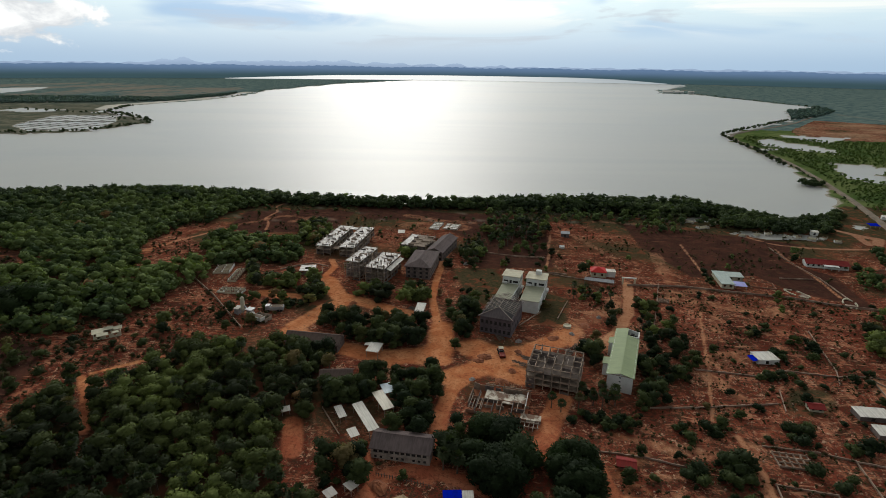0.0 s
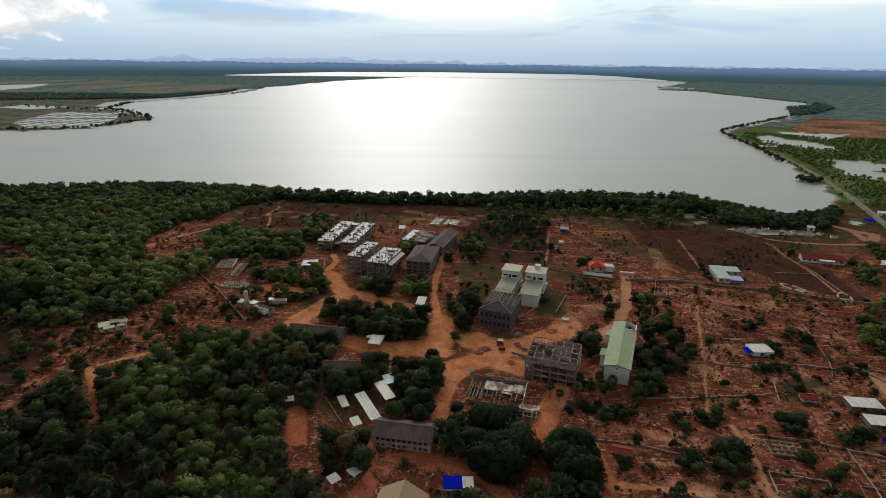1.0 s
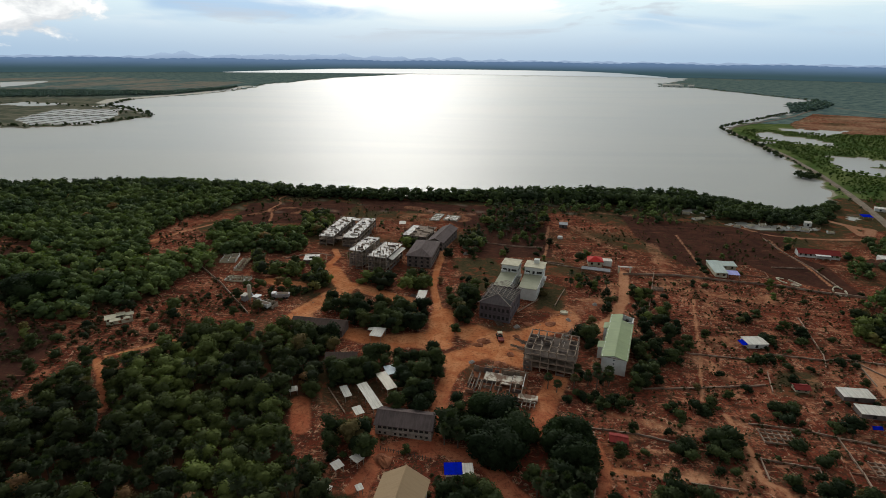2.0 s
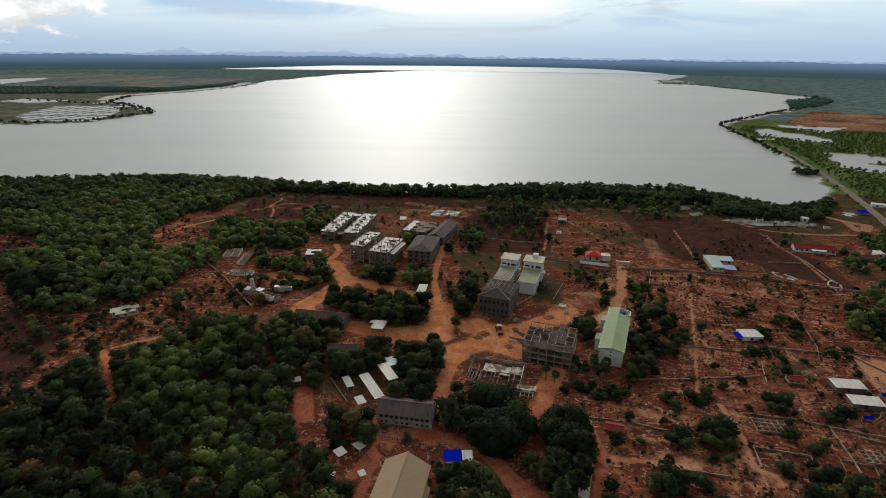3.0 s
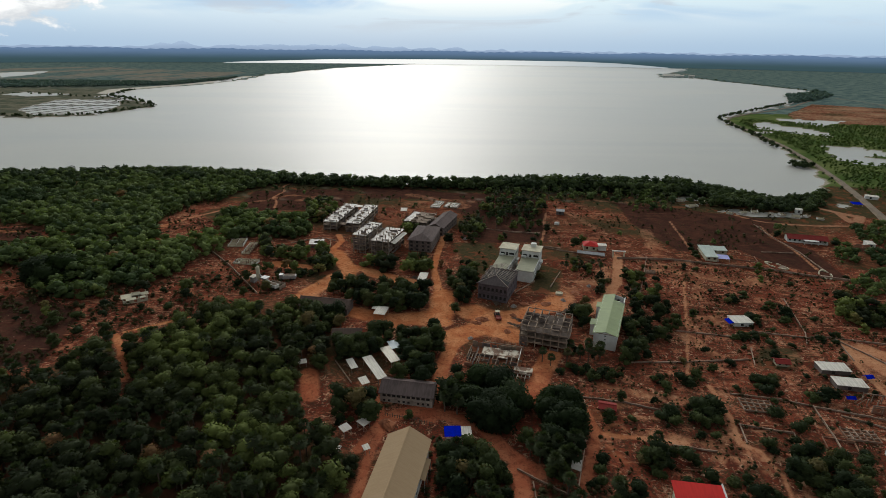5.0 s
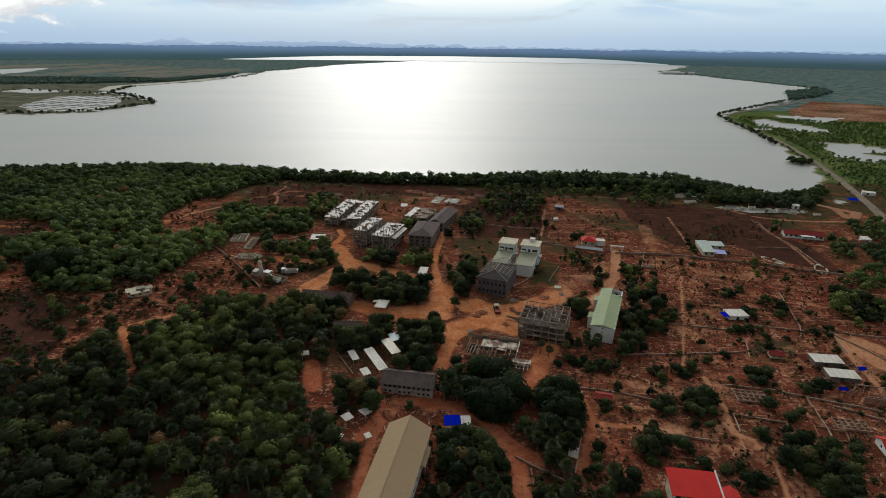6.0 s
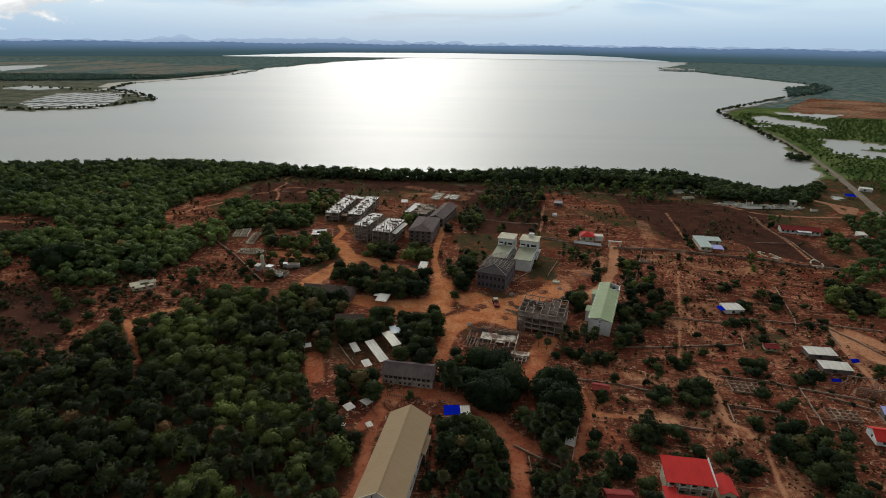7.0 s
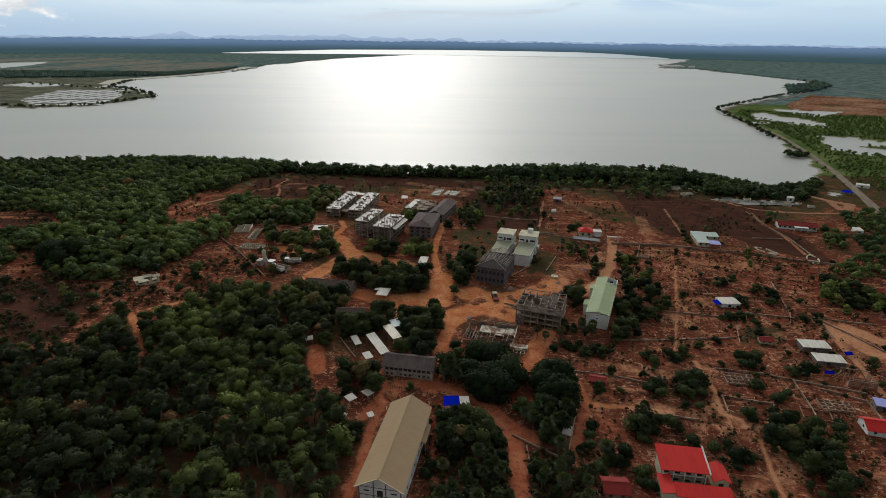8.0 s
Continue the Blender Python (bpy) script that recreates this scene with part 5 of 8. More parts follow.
def twin_block(name, x, y, turn, u, low_v, high_v, label):
    """A white block: a long two-storey front with a green roof, and a taller rear with a flat roof."""
    v = low_v + high_v
    top = thing(name, x, y, turn, label, "building", u, v)
    low, high = 5.7, 10.0
    yf = -v / 2 + low_v
    m = pose(0, -v / 2 + low_v / 2, 0)
    base = new("front_wing")
    base.parent = top
    base.matrix_local = m
    walls(base, u, low_v, low, RENDER, {"right": grid_holes(low_v - 0.5, 4, [0.6, 3.2], 1.9, 1.4), "left": grid_holes(low_v - 0.5, 4, [0.6, 3.2], 1.9, 1.4)}, False, sides=("front", "right", "left"))
    # added black box: the shade behind the wing's open windows
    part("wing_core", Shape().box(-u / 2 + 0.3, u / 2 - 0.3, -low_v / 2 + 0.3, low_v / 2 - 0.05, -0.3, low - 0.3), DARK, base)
    part("wing_roof", Shape().plate([(-u / 2 - 0.35, -low_v / 2 - 0.5, low + 0.1), (u / 2 + 0.35, -low_v / 2 - 0.5, low + 0.1), (u / 2 + 0.35, low_v / 2, low + 0.9), (-u / 2 - 0.35, low_v / 2, low + 0.9)], 0.15), DULL_GREEN, base)
    part("roof_edge", Shape().box(u / 2 + 0.36, u / 2 + 0.5, -low_v / 2 - 0.5, low_v / 2, low - 0.1, low + 0.75), RENDER, base)
    rear = new("rear_tower")
    rear.parent = top
    rear.matrix_local = pose(0, yf + high_v / 2, 0)
    w = u + 0.9
    walls(rear, w, high_v, high, RENDER, {"front": [(0.5, 2.5, 7.1, 8.2), (w - 2.9, w - 0.5, 7.1, 8.2), (w / 2 - 0.6, w / 2 + 0.4, 6.7, 8.3)], "right": grid_holes(high_v - 0.5, 3, [0.6, 3.3, 6.7], 1.7, 1.5), "left": grid_holes(high_v - 0.5, 3, [0.6, 3.3, 6.7], 1.7, 1.5)}, False)
    # the same black filler, for shade inside the tower's openings
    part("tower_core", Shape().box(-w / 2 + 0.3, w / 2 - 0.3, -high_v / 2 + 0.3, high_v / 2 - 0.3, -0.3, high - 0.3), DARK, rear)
    part("tower_roof", Shape().box(-w / 2 - 0.4, w / 2 + 0.4, -high_v / 2 - 0.5, high_v / 2 + 0.3, high, high + 0.25), CREAM, rear)
    part("balcony", Shape().box(w / 2 - 0.002, w / 2 + 1.1, -1.6, 1.6, 3.3, 4.3), RENDER, rear)
    part("balcony", Shape().box(-w / 2, -w / 2 + 2.2, -high_v / 2 - 1.0, -high_v / 2 - 0.003, 6.75, 7.5), RENDER, rear)
    return top, rear, high


def front_block():
    u, v, eave = 12.4, 18.5, 7.4
    top = thing("unfinished_roofed_block", 23.8, 193.6, -20.5, "grey-mauve block with half its roof still bare rafters", "building", u, v)
    mauve = surface("mauve_blockwork", (0.130, 0.105, 0.112), (0.085, 0.068, 0.072), 0.95, scale=0.5, grain=4.0)
    holes = {"front": grid_holes(u, 7, [0.9, 4.2], 1.0, 1.5), "right": grid_holes(v - 0.5, 6, [0.9, 4.2], 1.1, 1.5), "left": grid_holes(v - 0.5, 6, [0.9, 4.2], 1.1, 1.5), "back": grid_holes(u, 6, [0.9, 4.2], 1.1, 1.5)}
    walls(top, u, v, eave, mauve, holes, pane=DARK)
    rise, o = 2.6, 0.7
    a, b = u / 2 + o, v / 2 + o
    r0, r1 = (0, -b + a * 0.75, eave + rise), (0, b, eave + rise)
    part("roof_slope", Shape().plate([(-a, -b, eave), (a, -b, eave), r0], 0.12), sheet("dark_brown_sheet", (0.085, 0.066, 0.064), (0.055, 0.043, 0.042), 0.25, 0, 0.9), top, "dark sheeted hip")
    for k in range(11):
        y = -b + a * 0.75 + k * (2 * b - a * 0.75) / 10
        for s in (-1, 1):
            part("rafter", Shape().beam((s * a, y, eave), (0, y, eave + rise), 0.16), TIMBER, top)
    for s in (-1, 1):
        part("hip_rafter", Shape().beam((s * a, -b, eave + 0.05), (r0[0], r0[1], r0[2] + 0.05), 0.2), TIMBER, top)
        for f in (0.25, 0.5, 0.75):
            part("purlin", Shape().beam((s * a * f, -b + a * 0.75, eave + rise * (1 - f) + 0.12), (s * a * f, b, eave + rise * (1 - f) + 0.12), 0.11), TIMBER, top)
    part("ridge_beam", Shape().beam(r0, r1, 0.2), TIMBER, top)
    # attic floor blackened: the shade between rafters is in its colour
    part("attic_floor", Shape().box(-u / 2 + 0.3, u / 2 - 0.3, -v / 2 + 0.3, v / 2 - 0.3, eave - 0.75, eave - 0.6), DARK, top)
    part("string_course", Shape().box(-u / 2 - 0.15, u / 2 + 0.15, -v / 2 - 0.15, -v / 2 - 0.003, 3.5, 3.7), mauve, top)


def ward_sites():
    a = thing("unfinished_ward_block", -53.8, 287.0, -9.6, "three-storey unfinished block with two bright bare decks", "building", 22, 40)
    for x, k in ((-7.2, 11), (5.8, 12)):
        skeleton_block(a, 7.6, 37.0, 3, 2.05, 3, 9, 0.45, SLAB, 1.2, x0=x, seed=k)
    part("link_slab", Shape().box(-3.4, 2.0, 13.0, 17.0, 5.95, 6.13), SLAB, a)
    part("link_slab", Shape().box(-3.4, 2.0, -16.5, -12.0, 3.9, 4.1), CONCRETE, a)
    b = thing("unfinished_ward_block", -32.7, 241.4, -16.5, "four-storey unfinished block wrapped in scaffold poles", "building", 21, 23)
    skeleton_block(b, 6.6, 21.0, 4, 2.5, 3, 6, 0.5, SLAB, 1.3, x0=-6.6, seed=21)
    skeleton_block(b, 9.2, 21.0, 3, 2.7, 4, 6, 0.5, SLAB, 1.6, x0=4.4, seed=22)
    part("side_roof", Shape().plate([(9.2, -8, 7.0), (11.4, -8, 6.4), (11.4, 9.5, 6.4), (9.2, 9.5, 7.0)], 0.1), WHITE_SHEET, b, "pale strip of sheet roofing")
    for k in range(14):
        x = -10.4 + k * 1.55
        part("scaffold_pole", Shape().box(x - 0.04, x + 0.04, -11.5, -11.42, -0.5, 9.4 + (k % 3) * 0.8), TIMBER, b)
    for z in (2.2, 4.4, 6.6, 8.6):
        part("scaffold_rail", Shape().box(-10.8, 10.2, -11.5, -11.4, z, z + 0.08), TIMBER, b)
    for x, y, u, v, st, seed, lab in ((-13.8, 286.5, 14.0, 19.0, 2.4, 31, "two-storey unfinished block of grey concrete"),):
        e = thing("unfinished_ward_block", x, y, -16.0, lab, "building", u, v)
        skeleton_block(e, u, v, 2, st, 4, 5, 0.5, CONCRETE, 1.2, seed=seed)
        part("bright_deck", Shape().box(-u / 2, -u / 2 + 4.0, -v / 2, v / 2, 4.82, 4.9), SLAB, e)
    for name, x, y, turn, u, v, eave, rise, kind in (("ward_block", -10.0, 250.5, -10.0, 11.8, 23.5, 6.3, 2.2, "hip"), ("ward_block", -0.4, 279.5, -18.0, 8.6, 27.0, 5.4, 1.9, "gable")):
        w = thing(name, x, y, turn, "three-storey grey block with a dark tiled hip roof" if kind == "hip" else "long grey block with a dark gable roof and blue tarpaulin", "building", u, v)
        rows = [0.6, 2.6, 4.6] if kind == "hip" else [0.8, 3.2]
        holes = {"front": grid_holes(u, 4, rows, 1.2, 1.15), "right": grid_holes(v - 0.5, 8, rows, 1.3, 1.15), "left": grid_holes(v - 0.5, 8, rows, 1.3, 1.15)}
        walls(w, u, v, eave, BLOCKWORK, holes, pane=DARK)
        if kind == "hip":
            hip_roof(w, u, v, eave, rise, GREY_SHEET, 0.7)
        else:
            gable_roof(w, u, v, eave, rise, GREY_SHEET, 0.6, gables=BLOCKWORK)
            part("tarpaulin", Shape().plate([(-4.4, -13.9, 3.0), (1.0, -13.9, 3.2), (1.0, -13.75, 5.4), (-4.4, -13.75, 5.0)], 0.03), BLUE_TARP, w, "dark blue tarpaulin over the gable end")


def foundation(x, y, turn, u, v, h, nx, ny, seed, label, floor=SLAB):
    """A ground slab with low walls and column starters."""
    top = thing("foundation", x, y, turn, label, "foundation", u, v)
    rng = random.Random(seed)
    low = 0.5 if floor is SLAB else 0.12
    footing = GARDEN_WALL if "overgrown" in label else RENDER
    part("slab", Shape().box(-u / 2, u / 2, -v / 2, v / 2, -0.6, low), floor, top)
    for i in range(nx):
        xx = -u / 2 + 0.1 + (u - 0.2) * i / (nx - 1)
        part("low_wall", Shape().box(xx - 0.1, xx + 0.1, -v / 2, v / 2, low, 0.5 + h * rng.uniform(0.4, 1.0)), BRICK if rng.random() < 0.3 else footing, top)
    for j in range(ny):
        yy = -v / 2 + 0.1 + (v - 0.2) * j / (ny - 1)
        part("low_wall", Shape().box(-u / 2, u / 2, yy - 0.1, yy + 0.1, low, 0.52 + h * rng.uniform(0.4, 1.0)), GARDEN_WALL if "overgrown" in label else CREAM, top)
    for xx, yy in column_grid(u - 0.4, v - 0.4, nx, ny):
        if rng.random() < 0.25:
            continue
        part("starter_column", Shape().box(xx - 0.14, xx + 0.14, yy - 0.14, yy + 0.14, low, 0.6 + h * rng.uniform(1.0, 1.7)), CONCRETE, top)


hall()
school()
frame_building()
low_ruin()
green_block()
twin_block("office_block", 29.4, 218.2, -19.5, 6.6, 14.5, 8.0, "white block with a green front roof and taller rear")
_, rear2, h2 = twin_block("office_block", 40.3, 216.4, -18.5, 7.5, 14.5, 8.0, "white block with a green front roof and a roof tank")
part("roof_tank", Shape().box(-1.0, 1.4, 1.0, 3.4, h2 + 0.25, h2 + 1.9), RENDER, rear2)
front_block()
ward_sites()
foundation(-4.5, 333.0, -14.0, 6.3, 15.0, 0.5, 3, 5, 41, "bright new foundation slab in a red clearing")
foundation(5.6, 331.3, -16.0, 9.6, 11.0, 0.5, 4, 4, 42, "bright new foundation slab with starter columns")
foundation(-105.0, 239.0, 8.0, 7.5, 11.0, 0.9, 3, 5, 43, "pale roofless walls on a red building plot", SOIL)
foundation(-96.0, 231.5, 2.0, 4.2, 14.5, 0.9, 3, 7, 44, "narrow pale roofless walls on a red building plot", SOIL)
foundation(-91.6, 213.4, -6.0, 11.0, 4.6, 0.9, 6, 3, 45, "low pale walls in a row on red earth", SOIL)


def courtyard_block():
    top = thing("courtyard_block", -65.0, 240.0, 6.0, "low pale concrete block round a small open court", "building", 10, 11)
    for x0, x1, y0, y1 in ((-3.6, 3.6, 1.6, 4.4), (-3.6, -1.2, -1.4, 1.59), (1.6, 3.6, -1.4, 1.59), (-3.6, 3.6, -3.4, -1.41)):
        part("roof_slab", Shape().box(x0, x1, y0, y1, 2.3, 2.5), SLAB, top, "pale bare concrete deck")
    for x, y in ((-3.4, -3.2), (0, -3.2), (3.4, -3.2), (-3.4, 0), (3.4, 0), (-3.4, 4.2), (0, 4.2), (3.4, 4.2), (-1.3, -1.2), (1.7, -1.2), (-1.3, 1.7), (1.7, 1.7)):
        part("column", Shape().box(x - 0.15, x + 0.15, y - 0.15, y + 0.15, -0.6, 2.3), CONCRETE, top)
    for y, x0, x1 in ((-3.25, -3.2, -0.2), (-3.25, 0.4, 3.2), (4.1, -3.2, 3.2)):
        part("infill_wall", Shape().box(x0, x1, y - 0.1, y + 0.1, -0.5, 1.6), BLOCKWORK, top)
    for x in (-3.45, 3.45):
        part("infill_wall", Shape().box(x - 0.1, x + 0.1, -3.0, 4.0, -0.5, 1.5), BLOCKWORK, top)


courtyard_block()
WALLS.append([(-79, 243), (-72, 250), (-66, 254), (-57, 250)])
WALLS.append([(-60, 250), (-58, 240)])
lean_to("cement_shed", -25.5, 312.0, 0.0, 3.7, 5.0, 2.4, 2.8, WHITE_SHEET, "small white sheet-roofed shed on red earth", 4)

for k, (x, y, u, v) in enumerate(((188, 323, 5, 4), (197, 322.5, 7, 4), (206, 322.5, 5, 5), (214, 320.5, 7, 4), (221, 318, 5, 4), (228, 317.5, 6, 4.5), (236, 317, 5, 4), (241, 309, 5, 3))):
    foundation(x, y + (k * 7 % 5) - 2, -40.0 + 23 * (k * 3 % 5), u * 0.8, v * 0.7, 1.0, 2, 3 if k % 2 else 2, 70 + k, "low pale roofless walls on a sandy shore plot")
lean_to("shore_hut", 240.5, 267.6, -12.0, 4.0, 5.0, 2.2, 2.6, WHITE_SHEET, "small white hut with a sheet roof", 4, RENDER, group="shore huts")
lean_to("shore_hut", 313.0, 364.0, -30.0, 8.0, 4.0, 2.0, 2.4, WHITE_SHEET, "small white hut with a sheet roof", 4, RENDER, group="shore huts")
lean_to("shore_hut", 236.0, 326.0, -20.0, 4.0, 3.0, 2.2, 2.6, WHITE_SHEET, "small white hut with a sheet roof", 4, RENDER, group="shore huts")
lean_to("boat_shelter", 286.5, 343.0, -10.0, 6.0, 5.0, 2.0, 2.5, BLUE_TARP, "shelter under a blue tarpaulin near the causeway", 4, category="shelter")
for k, (x, y, u, v) in enumerate(((915, 2290, 40, 14), (965, 2300, 34, 16), (940, 2360, 40, 14), (985, 2380, 26, 14), (1010, 2290, 22, 12))):
    gable_house("lakeside_building", x, y, -8.0, u, v, 6.0, 2.5, WHITE_SHEET, RENDER, "pale long building on the far promontory", cols=5, category="building", group="lakeside buildings")

# store sheds beside the classroom block
lean_to("store_shed", -21.4, 127.6, 29.0, 2.8, 13.0, 2.7, 3.1, WHITE_SHEET, "long narrow white sheet-roofed shed", 6, group="store sheds")
lean_to("store_shed", -17.3, 135.6, 29.0, 3.0, 9.0, 2.7, 3.1, sheet("cream_sheet", (0.60, 0.54, 0.42), (0.40, 0.34, 0.25), 0.3, 0), "long shed with a faded cream sheet roof", 6, group="store sheds")
lean_to("store_shed", -16.6, 142.0, 24.0, 3.0, 4.4, 2.6, 2.9, sheet("pale_blue_sheet", (0.55, 0.62, 0.64), (0.40, 0.45, 0.46), 0.3, 0), "small shed with a pale blue-grey sheet roof", 4, group="store sheds")
lean_to("store_shed", -28.9, 129.9, 27.0, 1.9, 5.2, 2.2, 2.5, WHITE_SHEET, "small white sheet-roofed shed by a garden wall", 4, group="store sheds")
lean_to("store_shed", -23.8, 121.0, 30.0, 2.2, 3.2, 2.2, 2.5, WHITE_SHEET, "tiny white sheet-roofed shed by trees", 4, group="store sheds")
lean_to("canopy_hut", -25.7, 99.4, 42.0, 2.3, 2.4, 2.1, 2.3, sheet("dull_sheet", (0.42, 0.38, 0.33), (0.30, 0.26, 0.22), 0.25, 0), "small hut with a dull grey sheet roof", 4, group="small huts")
lean_to("canopy_hut", -21.2, 102.1, 50.0, 2.3, 2.6, 2.1, 2.3, bpy.data.materials["dull_sheet"], "small hut with a dull grey sheet roof", 4, group="small huts")
lean_to("canopy_hut", -26.6, 92.0, 75.0, 1.4, 1.6, 1.9, 2.1, WHITE_SHEET, "tiny white sheet shelter among trees", 4, group="small huts")
lean_to("canopy_hut", -19.2, 92.6, 30.0, 1.3, 1.5, 1.9, 2.1, WHITE_SHEET, "tiny white sheet shelter among trees", 4, group="small huts")
lean_to("site_kiosk", -9.0, 200.6, -8.0, 3.4, 7.4, 2.7, 3.1, WHITE_SHEET, "pale sheet-roofed site kiosk on sandy ground", 6)
w = lean_to("site_office", -23.6, 166.3, -12.0, 4.2, 5.6, 2.7, 3.1, WHITE_SHEET, "white sheet-roofed site office beneath trees", 4)
part("awning", Shape().plate([(-4.4, 1.2, 2.4), (-2.3, 1.0, 2.8), (-2.3, 3.0, 2.9), (-4.4, 3.0, 2.5)], 0.06), WHITE_SHEET, w)
gable_house("workshop", -45.7, 171.0, -9.0, 19.5, 7.6, 3.0, 1.9, sheet("brown_sheet", (0.125, 0.088, 0.072), (0.080, 0.056, 0.046), 0.3, 0, 0.9, spec=0.1), BLOCKWORK, "long workshop with a dull brown-grey gable roof", cols=6, category="workshop")
gable_house("workshop", -33.4, 148.0, 2.0, 9.5, 7.0, 2.8, 1.9, bpy.data.materials["brown_sheet"], BLOCKWORK, "dark brown-roofed workshop among trees", cols=3, category="workshop")


def tarp_hut():
    top = thing("market_hut", 4.4, 99.2, 3.0, "open hut roofed half with blue tarpaulin, half with sheet", "hut", 7.2, 4)
    part("tarpaulin", Shape().plate([(-3.7, -1.9, 2.5), (0.8, -1.9, 2.5), (0.8, 1.9, 2.9), (-3.7, 1.9, 2.9)], 0.05), BLUE_TARP, top, "bright blue tarpaulin")
    part("sheet_roof", Shape().plate([(0.85, -1.7, 2.45), (3.6, -1.7, 2.45), (3.6, 1.7, 2.8), (0.85, 1.7, 2.8)], 0.06), WHITE_SHEET, top)
    for x in (-3.4, 0.8, 3.3):
        for y in (-1.5, 1.5):
            part("post", Shape().box(x - 0.06, x + 0.06, y - 0.06, y + 0.06, -0.5, 2.42 + (y > 0) * 0.32), TIMBER, top)
    part("counter", Shape().box(-3.2, 3.2, -0.9, -0.3, 0, 0.9), TIMBER, top)


tarp_hut()


def roofless_house():
    top = thing("roofless_house", -120.8, 172.0, 33.0, "pale yellow roofless house on red earth", "house", 8.6, 7.4)
    walls(top, 8.6, 6.0, 1.3, CREAM, {"front": [(1.0, 2.2, 0.5, 1.2), (3.8, 4.8, 0.0, 1.2), (6.2, 7.4, 0.5, 1.2)], "right": [(2.0, 3.2, 0.5, 1.2)]}, False)
    part("floor", Shape().box(-4.0, 4.0, -2.7, 2.7, -0.4, 0.12), SOIL, top)
    for x0, x1, y0, y1, z in ((-4.7, -1.0, -1.0, 3.3, 1.34), (-0.98, 2.1, 0.7, 3.6, 1.38), (2.12, 4.9, -0.4, 2.6, 1.33), (-3.2, 0.4, -3.6, -1.2, 1.36), (1.6, 3.6, -3.3, -1.3, 1.35)):
        part("roof_slab", Shape().box(x0, x1, y0, y1, z - 0.02, z + 0.14), CREAM, top, "pale cast slab over part of the plan")
    part("cross_wall", Shape().box(-1.9, -1.7, -2.7, 2.7, 0.12, 1.3), CREAM, top)
    part("inner_wall", Shape().box(1.2, 1.4, -2.7, 2.7, 0.12, 1.29), CREAM, top)
    for x, y in ((-4.1, -2.8), (-0.6, 2.8), (4.1, 2.7), (4.1, -2.8), (1.9, 0.2)):
        part("column_stub", Shape().box(x - 0.14, x + 0.14, y - 0.14, y + 0.14, 1.3, 2.1), CREAM, top)


roofless_house()


def mixing_plant():
    top = thing("concrete_mixing_plant", -79.0, 192.5, -20.0, "grey concrete mixing plant with an upright cement silo", "plant", 9, 6)
    s = Shape()
    for z0, z1, r0, r1 in ((2.4, 7.2, 0.85, 0.85), (7.2, 7.8, 0.85, 0.3), (1.2, 2.4, 0.3, 0.85)):
        n = 14
        pts = [(r0 * math.cos(6.2832 * k / n), r0 * math.sin(6.2832 * k / n), z0) for k in range(n)] + [(r1 * math.cos(6.2832 * k / n), r1 * math.sin(6.2832 * k / n), z1) for k in range(n)]
        s.hull(pts, [(k, (k + 1) % n, n + (k + 1) % n, n + k) for k in range(n)] + [tuple(range(n - 1, -1, -1)), tuple(range(n, 2 * n))])
    part("silo", s, CREAM, top, "pale grey upright silo")
    for x, y in ((-0.9, -0.9), (0.9, -0.9), (0.9, 0.9), (-0.9, 0.9)):
        part("silo_leg", Shape().box(x - 0.08, x + 0.08, y - 0.08, y + 0.08, -0.6, 3.0), STEEL, top)
    part("hopper", Shape().hull([(2.0, -1.5, 3.2), (5.0, -1.5, 3.2), (5.0, 1.5, 3.2), (2.0, 1.5, 3.2), (3.0, -0.5, 1.4), (4.0, -0.5, 1.4), (4.0, 0.5, 1.4), (3.0, 0.5, 1.4)], [(0, 1, 2, 3), (7, 6, 5, 4), (0, 4, 5, 1), (1, 5, 6, 2), (2, 6, 7, 3), (3, 7, 4, 0)]), STEEL, top)
    part("conveyor", Shape().beam((3.5, 0, 1.0), (0.4, 0, 4.2), 0.6), STEEL, top)
    part("hopper_frame", Shape().box(2.9, 3.05, -0.6, -0.45, -0.6, 1.7).box(3.95, 4.1, -0.6, -0.45, -0.6, 1.7).box(2.9, 3.05, 0.45, 0.6, -0.6, 1.7).box(3.95, 4.1, 0.45, 0.6, -0.6, 1.7), STEEL, top)
    part("cabin", Shape().box(-3.6, -1.6, -1.2, 1.2, -0.3, 2.5), STEEL, top)
    part("cabin_roof", Shape().plate([(-3.8, -1.4, 2.6), (-1.4, -1.4, 2.6), (-1.4, 1.4, 2.9), (-3.8, 1.4, 2.9)], 0.08), WHITE_SHEET, top)
    for k in range(4):
        part("aggregate_bay", Shape().box(5.6 + 2.2 * k, 5.8 + 2.2 * k, -2.6, 1.4, -0.5, 1.3), CONCRETE, top)
    part("bay_back_wall", Shape().box(5.6, 12.4, 1.41, 1.6, -0.5, 1.5), CONCRETE, top)


def wheel(parent, x, y, r, w):
    n = 14
    pts = [(x + s * w / 2, y + r * math.cos(6.2832 * k / n), r + r * math.sin(6.2832 * k / n)) for s in (-1, 1) for k in range(n)]
    part("wheel", Shape().hull(pts, [(k, (k + 1) % n, n + (k + 1) % n, n + k) for k in range(n)] + [tuple(range(n - 1, -1, -1)), tuple(range(n, 2 * n))]), RUBBER, parent)


